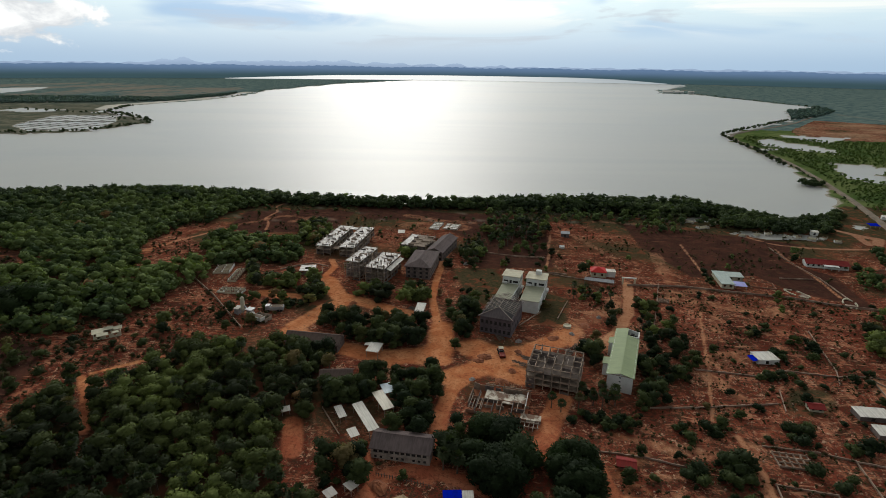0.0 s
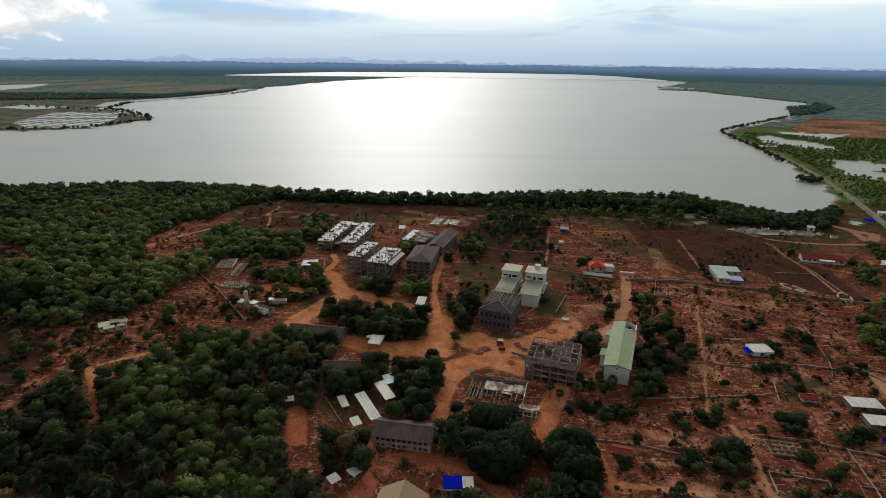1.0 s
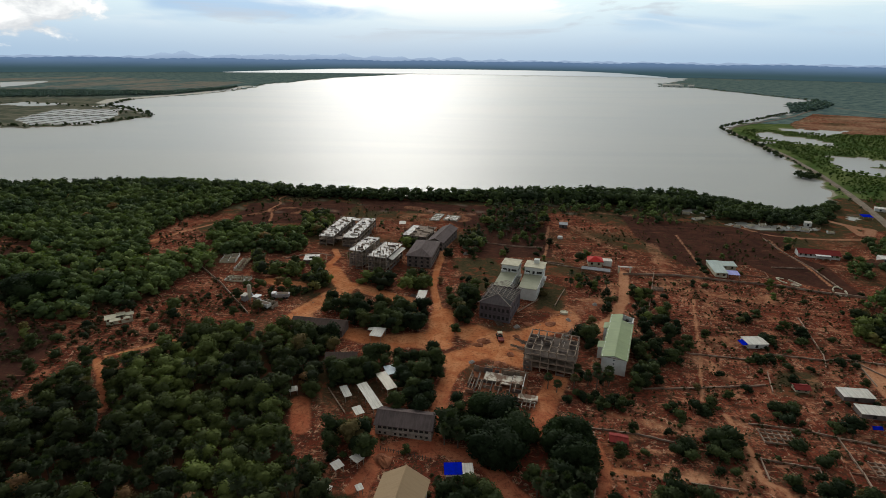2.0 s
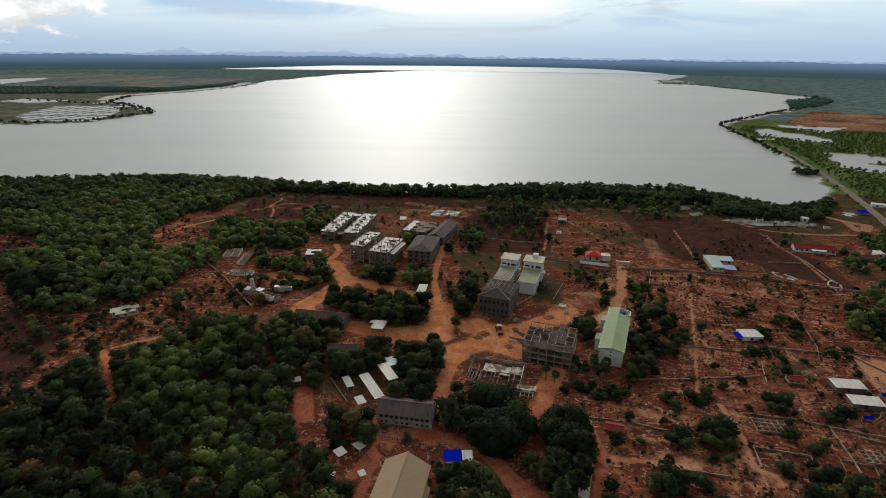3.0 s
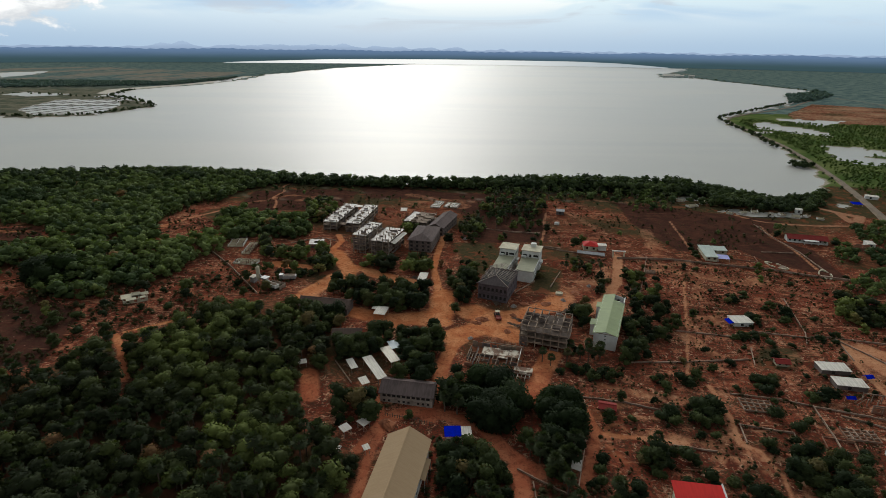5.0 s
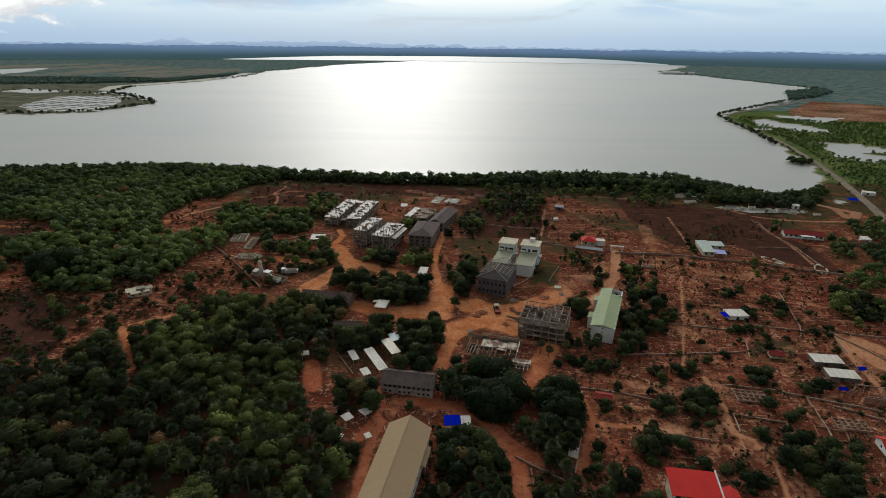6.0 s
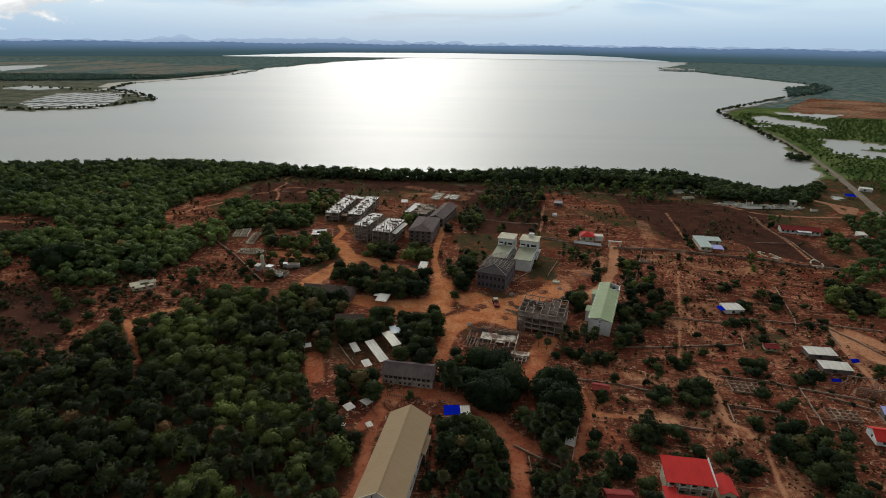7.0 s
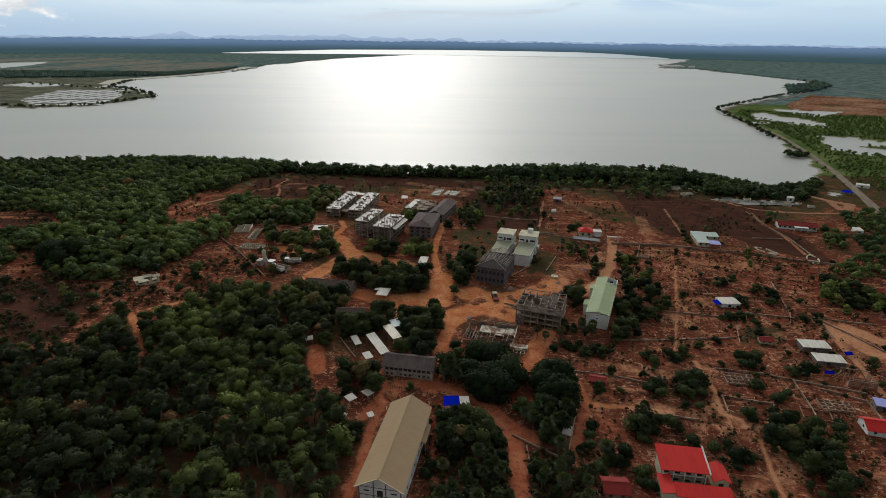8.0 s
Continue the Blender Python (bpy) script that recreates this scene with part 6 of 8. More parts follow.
def mixer_truck(x, y, turn, body, label):
    top = thing("truck", x, y, turn, label, "truck", group="site vehicles")
    part("chassis", Shape().box(-1.0, 1.0, -3.6, 3.2, 0.6, 0.9), STEEL, top)
    cab = part("cab", Shape().box(-1.1, 1.1, 1.7, 3.4, 0.9, 2.7), body, top)
    part("windscreen", Shape().box(-0.95, 0.95, 3.4, 3.43, 1.7, 2.5), GLASS, cab)
    part("load_bed", Shape().box(-1.15, 1.15, -3.7, 1.5, 0.9, 2.2), body, top)
    part("load", Shape().hull([(-1.0, -3.5, 2.2), (1.0, -3.5, 2.2), (1.0, 1.3, 2.2), (-1.0, 1.3, 2.2), (0, -2.0, 2.8), (0, 0.2, 2.8)], [(0, 1, 4), (1, 2, 5, 4), (2, 3, 5), (3, 0, 4, 5)]), CONCRETE, top)
    for wx in (-0.95, 0.95):
        for wy in (-2.7, -1.5, 2.4):
            wheel(top, wx, wy, 0.5, 0.35)


def tractor(x, y, turn):
    top = thing("tractor", x, y, turn, "small red tractor standing on orange sand", "tractor", group="site vehicles")
    red = surface("red_paint", (0.26, 0.035, 0.022), (0.16, 0.03, 0.02), 0.7)
    part("bonnet", Shape().box(-0.45, 0.45, 0.3, 2.1, 0.8, 1.5), red, top)
    part("canopy", Shape().box(-0.9, 0.9, -1.4, 0.4, 2.4, 2.5), CREAM, top)
    for x0 in (-0.8, 0.8):
        for y0 in (-1.3, 0.3):
            part("canopy_post", Shape().box(x0 - 0.04, x0 + 0.04, y0 - 0.04, y0 + 0.04, 1.0, 2.4), STEEL, top)
    part("seat", Shape().box(-0.5, 0.5, -1.2, -0.2, 0.8, 1.3), RUBBER, top)
    part("trailer", Shape().box(-1.0, 1.0, -4.4, -1.9, 0.7, 1.3), red, top)
    for wx in (-0.85, 0.85):
        wheel(top, wx, -0.7, 0.75, 0.4)
        wheel(top, wx, 1.6, 0.45, 0.3)
        wheel(top, wx, -3.6, 0.5, 0.3)


mixing_plant()
mixer_truck(-72.5, 188.0, 60.0, RENDER, "white tipper truck beside the mixing plant")
mixer_truck(-68.0, 197.0, 95.0, STEEL, "grey tipper truck on sandy ground")
tractor(21.4, 171.2, 5.0)

# ---- houses on the plots ----
def red_villa():
    top = thing("red_roofed_villa", 59.0, 77.0, -8.0, "two-storey house with a bright red roof and white columns", "house", 13, 12)
    u, v, eave = 10.2, 6.8, 4.5
    walls(top, u, v - 1.6, 4.3, CREAM, {"front": grid_holes(u, 4, [0.5, 2.6], 1.3, 1.2)}, True, pane=DARK)
    part("roof", Shape().plate([(-u / 2 - 0.5, -v / 2 - 0.4, eave), (u / 2 + 0.5, -v / 2 - 0.4, eave), (u / 2 + 0.5, v / 2 + 0.5, eave + 1.2), (-u / 2 - 0.5, v / 2 + 0.5, eave + 1.2)], 0.15), RED_SHEET, top)
    part("party_wall", Shape().plate([(u / 2 + 0.5, -v / 2 - 0.5, eave + 0.35), (u / 2 + 0.75, -v / 2 - 0.5, eave + 0.35), (u / 2 + 0.75, v / 2 + 0.6, eave + 1.7), (u / 2 + 0.5, v / 2 + 0.6, eave + 1.7)], 0.5), RENDER, top)
    for x in (-4.9, -2.4, 0.2, 2.7, 5.1):
        part("column", Shape().box(x - 0.12, x + 0.12, -v / 2 - 0.2, -v / 2 + 0.04, -0.6, eave - 0.02), RENDER, top)
    part("gallery_rail", Shape().box(-5.0, 5.2, -v / 2 - 0.15, -v / 2 - 0.03, 3.0, 3.12), RENDER, top)
    part("gallery_floor", Shape().box(-5.0, 5.2, -v / 2 - 0.2, -v / 2 + 0.8, 2.1, 2.3), CONCRETE, top)
    part("low_roof", Shape().plate([(-6.2, -v / 2 - 6.0, 2.6), (-3.2, -v / 2 - 6.0, 3.2), (-3.2, -v / 2 + 0.2, 3.2), (-6.2, -v / 2 + 0.2, 2.6)], 0.12), RED_SHEET, top)
    part("low_roof", Shape().plate([(-3.1, -v / 2 - 6.4, 2.6), (9.8, -v / 2 - 6.4, 2.6), (9.8, -v / 2 - 2.6, 3.3), (-3.1, -v / 2 - 2.6, 3.3)], 0.12), RED_SHEET, top)
    part("ground_floor", Shape().box(-6.0, 9.5, -v / 2 - 6.0, -v / 2 - 3.0, -0.6, 2.4).box(-6.0, -3.4, -v / 2 - 3.0, -v / 2 - 0.1, -0.6, 2.4), CREAM, top)
    wing = thing("red_roofed_outbuilding", 67.8, 75.2, -8.0, "small outbuilding with a red gable roof", "outbuilding", 4, 6)
    walls(wing, 3.4, 5.4, 2.8, CREAM, {"front": [(1.0, 2.2, 0, 2.0)]}, pane=DARK)
    gable_roof(wing, 3.4, 5.4, 2.8, 0.9, RED_SHEET, 0.4, gables=CREAM)


red_villa()
gable_house("cottage", 41.2, 70.6, -4.0, 5.4, 4.6, 2.3, 1.0, RED_DULL, BRICK, "small cottage with a dull red roof", cols=2)
gable_house("cottage", 48.9, 114.7, -15.0, 4.2, 3.2, 1.5, 0.5, RED_DULL, BRICK, "small hut with a dull red sheet roof", cols=2)
gable_house("cottage", 118.4, 144.3, -8.0, 4.2, 3.0, 1.5, 0.6, RED_DULL, CREAM, "small cream cottage with a red sheet roof", cols=2)
gable_house("cottage", 124.0, 96.8, -12.0, 7.6, 5.6, 2.2, 1.4, RED_SHEET, RENDER, "white cottage with a bright red gable roof", cols=2)
gable_house("cottage", 190.5, 191.0, -26.0, 10.5, 4.4, 1.7, 0.9, RED_DULL, CREAM, "long cottage with a dark red sheet roof", cols=4)
lean_to("pale_shed", 134.2, 141.2, -6.0, 9.4, 4.8, 1.8, 2.1, WHITE_SHEET, "wide low shed with a pale sheet roof", 6, BLOCKWORK, group="pale sheds")
lean_to("pale_shed", 133.4, 132.0, -9.0, 9.2, 4.6, 1.8, 2.1, WHITE_SHEET, "wide low shed with a patched pale sheet roof", 6, BLOCKWORK, group="pale sheds")
h = lean_to("flat_house", 119.2, 174.0, 2.0, 7.6, 5.6, 1.9, 2.1, WHITE_SHEET, "white flat-roofed house with a blue lean-to", 4, RENDER, category="house")
part("side_lean_to", Shape().plate([(-5.8, -2.6, 1.3), (-3.9, -2.6, 1.7), (-3.9, 1.5, 1.7), (-5.8, 1.5, 1.3)], 0.05), BLUE_TARP, h, "blue tarpaulin lean-to")
part("lean_to_post", Shape().box(-5.7, -5.6, -2.5, -2.4, -0.6, 1.25).box(-5.7, -5.6, 1.3, 1.4, -0.6, 1.25), TIMBER, h)


def long_red():
    u, v = 20.5, 7.0
    top = thing("red_roofed_school", 208.5, 274.0, -14.0, "long white house with a red roof and pillared veranda", "house", u, v)
    walls(top, u, v - 2.0, 2.3, RENDER, {"front": grid_holes(u, 8, [0.5], 1.2, 1.3)}, pane=DARK)
    gable_roof(top, u, v, 2.3, 1.6, RED_DULL, 0.4, along="x", gables=RENDER)
    for k in range(9):
        x = -u / 2 + 0.3 + k * (u - 0.6) / 8
        part("veranda_pillar", Shape().box(x - 0.15, x + 0.15, -v / 2 - 0.1, -v / 2 + 0.2, -0.6, 2.2), RENDER, top)
    part("veranda_wall", Shape().box(-u / 2, u / 2, -v / 2 - 0.05, -v / 2 + 0.1, -0.6, 0.8), RENDER, top)
    part("porch", Shape().plate([(-2.4, -v / 2 - 2.4, 2.0), (5.0, -v / 2 - 2.4, 2.0), (5.0, -v / 2, 2.2), (-2.4, -v / 2, 2.2)], 0.15), RENDER, top)
    for x in (-2.2, 1.3, 4.8):
        part("porch_post", Shape().box(x - 0.12, x + 0.12, -v / 2 - 2.3, -v / 2 - 2.05, -0.6, 1.9), RENDER, top)


def green_house():
    top = thing("l_shaped_house", 144.0, 250.5, -10.0, "l-shaped house with pale green roofs and a lilac canopy", "house", 14, 18)
    s = 2.9
    for x, y, u, v in ((-2.6, 0.0, 5.6, 17.0), (4.0, 5.4, 7.4, 6.0)):
        wing = new("wing")
        wing.parent = top
        wing.matrix_local = pose(x, y, 0)
        walls(wing, u, v, s - 0.7, CREAM, {"front": grid_holes(u, 2, [0.8], 1.0, 1.2), "right": grid_holes(v - 0.5, 3, [0.8], 1.0, 1.2)}, False)
        part("roof", Shape().plate([(-u / 2 - 0.4, -v / 2 - 0.4, s - 0.5), (u / 2 + 0.4, -v / 2 - 0.4, s - 0.3), (u / 2 + 0.4, v / 2 + 0.4, s), (-u / 2 - 0.4, v / 2 + 0.4, s - 0.2)], 0.12), sheet("mint_sheet", (0.33, 0.38, 0.33), (0.23, 0.27, 0.235), 0.3, 0), wing)
    part("canopy", Shape().plate([(0.4, -9.0, 1.9), (6.2, -9.0, 1.9), (6.2, -3.8, 2.4), (0.4, -3.8, 2.4)], 0.08), LILAC_SHEET, top, "lilac-blue sheet canopy")
    for x in (0.7, 6.0):
        for y in (-8.7, -4.2):
            part("canopy_post", Shape().box(x - 0.07, x + 0.07, y - 0.07, y + 0.07, -0.6, 1.82 + (y > -6) * 0.44), STEEL, top)


long_red()
green_house()
r = thing("gate_house", 79.0, 254.0, -8.0, "small gate house with a round red roof and white annexe", "house", 8, 8)
walls(r, 7.0, 7.0, 2.7, CREAM, {"front": grid_holes(7.0, 2, [0.8], 1.0, 1.2)}, False)
hip_roof(r, 7.0, 7.0, 2.7, 1.8, RED_SHEET, 0.5)
part("annexe", Shape().box(4.2, 8.4, -1.8, 1.8, -0.6, 2.6), RENDER, r)
part("annexe_roof", Shape().box(4.0, 8.6, -2.0, 2.0, 2.6, 2.75), WHITE_SHEET, r)
lean_to("parking_canopy", 76.0, 240.6, -18.0, 13.5, 3.4, 2.5, 2.7, sheet("grey_blue_sheet", (0.21, 0.21, 0.215), (0.145, 0.145, 0.15), 0.3, 0, 0.8, spec=0.15), "long narrow grey canopy beside the gate", 8, category="canopy")


def gateway(x, y, turn):
    top = thing("gateway", x, y, turn, "pale gateway with two pillars and a lintel", "gate", 6, 1)
    for s in (-1, 1):
        part("pillar", Shape().box(s * 2.8 - 0.35, s * 2.8 + 0.35, -0.35, 0.35, -0.6, 3.4), CREAM, top)
    part("lintel", Shape().box(-3.4, 3.4, -0.4, 0.4, 3.4, 3.8), RENDER, top)


gateway(91.0, 242.3, -10.0)


def curved_ruin(x, y, turn, label):
    """Two bowed white walls with a platform between them."""
    top = thing("curved_wall_ruin", x, y, turn, label, "ruin", 8, 8)
    for s in (-1, 1):
        for k in range(7):
            a0, a1 = math.radians(-50 + 16 * k), math.radians(-50 + 16 * (k + 1))
            p, q = (s * (5.5 * math.cos(a0) - 2.8), 7.0 * math.sin(a0), 0.2 + 0.05 * k), (s * (5.5 * math.cos(a1) - 2.8), 7.0 * math.sin(a1), 0.25 + 0.05 * k)
            if k != 3 + s:
                part("wall_piece", Shape().beam(p, q, 0.4 if k % 3 else 0.6), CREAM, top)
    part("platform", Shape().box(-2.4, 2.4, -4.6, -1.4, -0.6, 0.4), CONCRETE, top)


curved_ruin(190.0, 228.0, -20.0, "white curved walls of an unfinished round structure")
curved_ruin(172.0, 238.5, 35.0, "broken white curved walls beside a scrubby plot")


def lattice_ruin():
    top = thing("unfinished_house", 135.5, 120.5, -14.0, "small unfinished house of bare columns and brick", "house", 9, 8)
    for x, y in column_grid(8.0, 6.5, 4, 3):
        part("column", Shape().box(x - 0.12, x + 0.12, y - 0.12, y + 0.12, -0.6, 3.0), CONCRETE, top)
    part("front_wall", panel(8.0, 2.4, 0.2, [(1.0, 2.2, 0.8, 2.0), (3.4, 4.4, 0.0, 2.0), (5.8, 7.0, 0.8, 2.0)]).moved(pose(-4.0, -3.3, 0)), BRICK, top)
    part("side_wall", panel(6.5, 2.4, 0.2, [(2.0, 4.0, 0.8, 2.0)]).moved(pose(4.0, -3.1, 0, 0, 0, 90)), BRICK, top)
    part("ring_beam", Shape().box(-4.2, 4.2, -3.4, -3.1, 2.7, 3.0).box(-4.2, 4.2, 3.1, 3.4, 2.7, 3.0), CONCRETE, top)
    for y in (0.0, 1.4):
        part("stair_string", Shape().beam((-6.8, y, 0.0), (-4.6, y, 2.8), 0.16), CONCRETE, top)


lattice_ruin()
for x, y, turn, u, v in ((143.6, 137.0, 10.0, 3.2, 2.2), (128.5, 124.5, -5.0, 3.0, 1.8)):
    t = thing("tarpaulin_shelter", x, y, turn, "small shelter under a sagging blue tarpaulin", "shelter", u, v, "tarpaulin shelters")
    part("tarpaulin", Shape().hull([(-u / 2, -v / 2, 0.9), (u / 2, -v / 2, 0.9), (u / 2, v / 2, 1.0), (-u / 2, v / 2, 1.0), (-u / 2, 0, 1.7), (u / 2, 0, 1.6), (0, -v / 4, 1.15), (0, 0, 1.45)],
                              [(0, 6, 7, 4), (6, 1, 5, 7), (4, 7, 5, 2, 3), (0, 1, 6)]), BLUE_TARP, t)
    for px in (-u / 2 + 0.1, u / 2 - 0.1):
        part("pole", Shape().box(px - 0.04, px + 0.04, -0.04, 0.04, -0.5, 1.55), TIMBER, t)
for x, y, turn, u, v, seed in ((96.0, 119.0, -10.0, 9.0, 6.0, 51), (119.0, 107.0, -10.0, 9.0, 5.0, 52), (101.0, 224.0, -20.0, 5.0, 4.0, 53)):
    foundation(x, y, turn, u, v, 0.25, 6, 4, seed, "low overgrown brick footings on a dirt plot", SOIL)


# ---- heaps, timber and rubble about the site ----
def heap(x, y, r, h, seed, material, label):
    """A mound of tipped earth or gravel."""
    rng = np.random.RandomState(seed)
    n, rings = 14, 5
    pts, faces = [(0, 0, h)], []
    for j in range(1, rings + 1):
        for k in range(n):
            a = 2 * math.pi * k / n
            d = r * j / rings * (1 + 0.18 * rng.uniform(-1, 1))
            pts.append((d * math.cos(a) * 1.3, d * math.sin(a), h * max(0, 1 - (j / rings) ** 1.3) * rng.uniform(0.75, 1.1) - (0.15 if j == rings else 0)))
    for k in range(n):
        faces.append((0, 1 + k, 1 + (k + 1) % n))
        for j in range(rings - 1):
            a, b = 1 + j * n + k, 1 + j * n + (k + 1) % n
            faces.append((a, a + n, b + n, b))
    me = bpy.data.meshes.new("mound")
    me.from_pydata(pts, [], faces)
    me.materials.append(material)
    ob = new("mound", me)
    ob.matrix_world = pose(x, y, level(x, y), 0, 0, rng.uniform(0, 180))
    tagged(ob, label, "mound", "site mounds")


for k, (x, y) in enumerate(((10, 153), (13, 165), (15.5, 168), (29, 180), (34, 183), (43, 184), (51, 188), (-38, 207), (-47, 203), (-24, 195), (-13, 195), (-15, 104), (-20, 109), (24, 159), (20, 152), (12, 262), (17, 258), (58, 196), (66, 204), (-60, 194), (-66, 200), (47, 175), (28, 172))):
    heap(x, y, 1.1 + 0.5 * (k % 3), 0.6 + 0.25 * (k % 4), 800 + k, SOIL if k % 3 else GRAVEL, "low heap of tipped red soil" if k % 3 else "low heap of grey building gravel")


def timber_stack(x, y, turn, seed):
    top = thing("timber_stack", x, y, turn, "loose stack of scaffold timbers on sandy ground", "timber", group="timber stacks")
    rng = random.Random(seed)
    for k in range(9):
        a, z = rng.uniform(-6, 6), 0.08 + 0.12 * (k // 4)
        dx = -0.9 + 0.25 * k
        m = pose(dx, rng.uniform(-0.3, 0.3), z, 0, 0, a)
        part("pole", Shape().box(-0.07, 0.07, -2.6, 2.6, -0.07, 0.07).moved(m), BARK, top)


for k, (x, y, turn) in enumerate(((27, 164, 70), (31.5, 166.5, 80), (29, 168.5, 60), (46, 172, -40), (50, 178, -35), (-12, 204.5, 60), (22, 183, 20))):
    timber_stack(x, y, turn, 60 + k)


def small_tank(x, y, r, h, material, label):
    n = 16
    pts = [(rr * math.cos(6.2832 * k / n), rr * math.sin(6.2832 * k / n), z) for rr, z in ((r, -0.3), (r, h), (r * 0.8, h), (r * 0.8, h - 0.25)) for k in range(n)]
    f = [(j * n + k, j * n + (k + 1) % n, (j + 1) * n + (k + 1) % n, (j + 1) * n + k) for j in range(3) for k in range(n)] + [tuple(range(3 * n, 4 * n))]
    me = Shape().hull(pts, f).mesh("ring_tank", material)
    ob = new("ring_tank", me)
    ob.location = (x, y, level(x, y))
    tagged(ob, label, "tank")


small_tank(50.5, 194.0, 1.6, 0.9, CREAM, "round pale masonry tank on sandy ground")
small_tank(-25.5, 173.0, 0.9, 1.6, RENDER, "small white water tank at the edge of trees")

# ---- lesser things on the northern and eastern plots ----
lean_to("field_hut", 75.4, 316.0, -12.0, 5.0, 4.0, 2.2, 2.6, sheet("slate_sheet", (0.26, 0.28, 0.29), (0.18, 0.19, 0.20), 0.3, 0, 0.8), "small hut with a slate-grey sheet roof", 4, BLOCKWORK, category="hut")
small_tank(69.0, 293.8, 1.5, 1.3, RENDER, "round white water tank on a field")
lean_to("yard_shed", 33.9, 89.4, 70.0, 3.6, 2.0, 1.9, 2.2, bpy.data.materials["dull_sheet"], "narrow grey shed against a yard wall", 4, category="shed")
lean_to("blue_roofed_shed", 133.6, 107.1, -20.0, 5.0, 3.6, 2.0, 2.4, LILAC_SHEET, "small shed with a pale blue-lilac sheet roof", 4, BLOCKWORK, category="shed")
lean_to("canopy_hut", -44.9, 130.8, 20.0, 2.2, 1.8, 1.6, 1.9, WHITE_SHEET, "tiny white sheet shelter among trees", 4, group="small huts")


def gate_pillars(x, y, turn):
    """Three short white pillars left standing in a field."""
    top = thing("pillar_row", x, y, turn, "three short white pillars standing in a field", "pillars")
    part("footing", Shape().box(-3.4, 3.4, -0.5, 0.5, -0.6, 0.15), CONCRETE, top)
    for k in (-1, 0, 1):
        part("pillar", Shape().box(2.6 * k - 0.5, 2.6 * k + 0.5, -0.4, 0.4, 0.15, 1.7), RENDER, top)


gate_pillars(49.2, 335.4, -8.0)


def brick_shell(x, y, turn, u, v, h, seed, label):
    """Roofless brick walls with ragged tops and open windows."""
    rng = random.Random(seed)
    top = thing("brick_shell", x, y, turn, label, "ruin", u, v)
    for length, m in ((u, pose(-u / 2, -v / 2, 0)), (v - 0.42, pose(u / 2, -v / 2 + 0.21, 0, 0, 0, 90)), (u, pose(u / 2, v / 2, 0, 0, 0, 180)), (v - 0.42, pose(-u / 2, v / 2 - 0.21, 0, 0, 0, 270))):
        n = max(2, round(length / 2.2))
        for k in range(n):
            a, b = length * k / n, length * (k + 1) / n
            tall = h * rng.uniform(0.55, 1.0)
            holes = [((b - a) * 0.3, (b - a) * 0.7, 0.7, min(tall, 0.7 + h * 0.4))] if k % 2 else []
            part("wall_piece", panel(b - a - 0.01, tall, 0.2, holes).moved(m @ pose(a, 0, -0.3)), BRICK, top)


brick_shell(232.8, 264.2, -20.0, 11.0, 6.0, 2.2, 5, "roofless orange brick house on a scrubby plot")
brick_shell(160.1, 248.8, -14.0, 12.0, 8.0, 0.9, 6, "low broken brick walls on a rubble-strewn plot")
brick_shell(149.2, 250.9, -10.0, 5.0, 8.0, 0.7, 7, "low broken brick walls beside a house")
brick_shell(110.6, 102.8, -18.0, 8.0, 5.0, 1.0, 8, "half-fallen brick walls on red earth")
for k, (x, y) in enumerate(((167.5, 350.1), (184.1, 347.8), (194.1, 354.6), (170.0, 336.7))):
    foundation(x, y, 15.0 * k - 30.0, 5.0 + k, 3.6, 0.9, 2, 3, 130 + k, "low pale roofless walls on a sandy shore plot")

# ---- garden walls: panels between piers, each line a thing ----
def garden_wall(line, high=1.7, material=GARDEN_WALL):
    x0, y0 = line[0]
    top = new("boundary_wall")
    top.location = (x0, y0, level(x0, y0))
    tagged(top, "weathered low boundary wall along a dirt plot", "wall", "boundary walls")
    for (ax, ay), (bx, by) in zip(line, line[1:]):
        n = max(1, round(math.hypot(bx - ax, by - ay) / 6.0))
        for k in range(n):
            px, py = ax + (bx - ax) * k / n, ay + (by - ay) * k / n
            qx, qy = ax + (bx - ax) * (k + 1) / n, ay + (by - ay) * (k + 1) / n
            length, turn = math.hypot(qx - px, qy - py), math.degrees(math.atan2(qy - py, qx - px))
            z = level((px + qx) / 2, (py + qy) / 2) - level(x0, y0)
            m = pose(px - x0, py - y0, z, 0, 0, turn)
            part("wall_panel", Shape().box(0.15, length - 0.15, -0.09, 0.09, -0.5, high).box(0.15, length - 0.15, -0.14, 0.14, high, high + 0.1).moved(m), material, top)
            part("pier", Shape().box(-0.15, 0.15, -0.17, 0.17, -0.5, high + 0.2).moved(m), material, top)


def paling(line):
    """A row of rough dark posts with one rail."""
    x0, y0 = line[0]
    top = new("post_fence")
    top.location = (x0, y0, level(x0, y0))
    tagged(top, "uneven fence of dark rough posts along a yard", "fence")
    rng = random.Random(77)
    for (ax, ay), (bx, by) in zip(line, line[1:]):
        n = round(math.hypot(bx - ax, by - ay) / 0.75)
        for k in range(n):
            x, y = ax + (bx - ax) * k / n - x0, ay + (by - ay) * k / n - y0
            part("post", Shape().box(x - 0.09, x + 0.09, y - 0.09, y + 0.09, -0.4, rng.uniform(0.6, 1.25)), BARK, top)
        part("rail", Shape().beam((ax - x0, ay - y0, 0.5), (bx - x0, by - y0, 0.5), 0.08), BARK, top)


paling([(-16, 108), (-9, 106), (-2, 104)])
for k, line in enumerate(WALLS):
    garden_wall(line, 0.9 if k in (0, 1, 12) else 0.45, GARDEN_WALL)

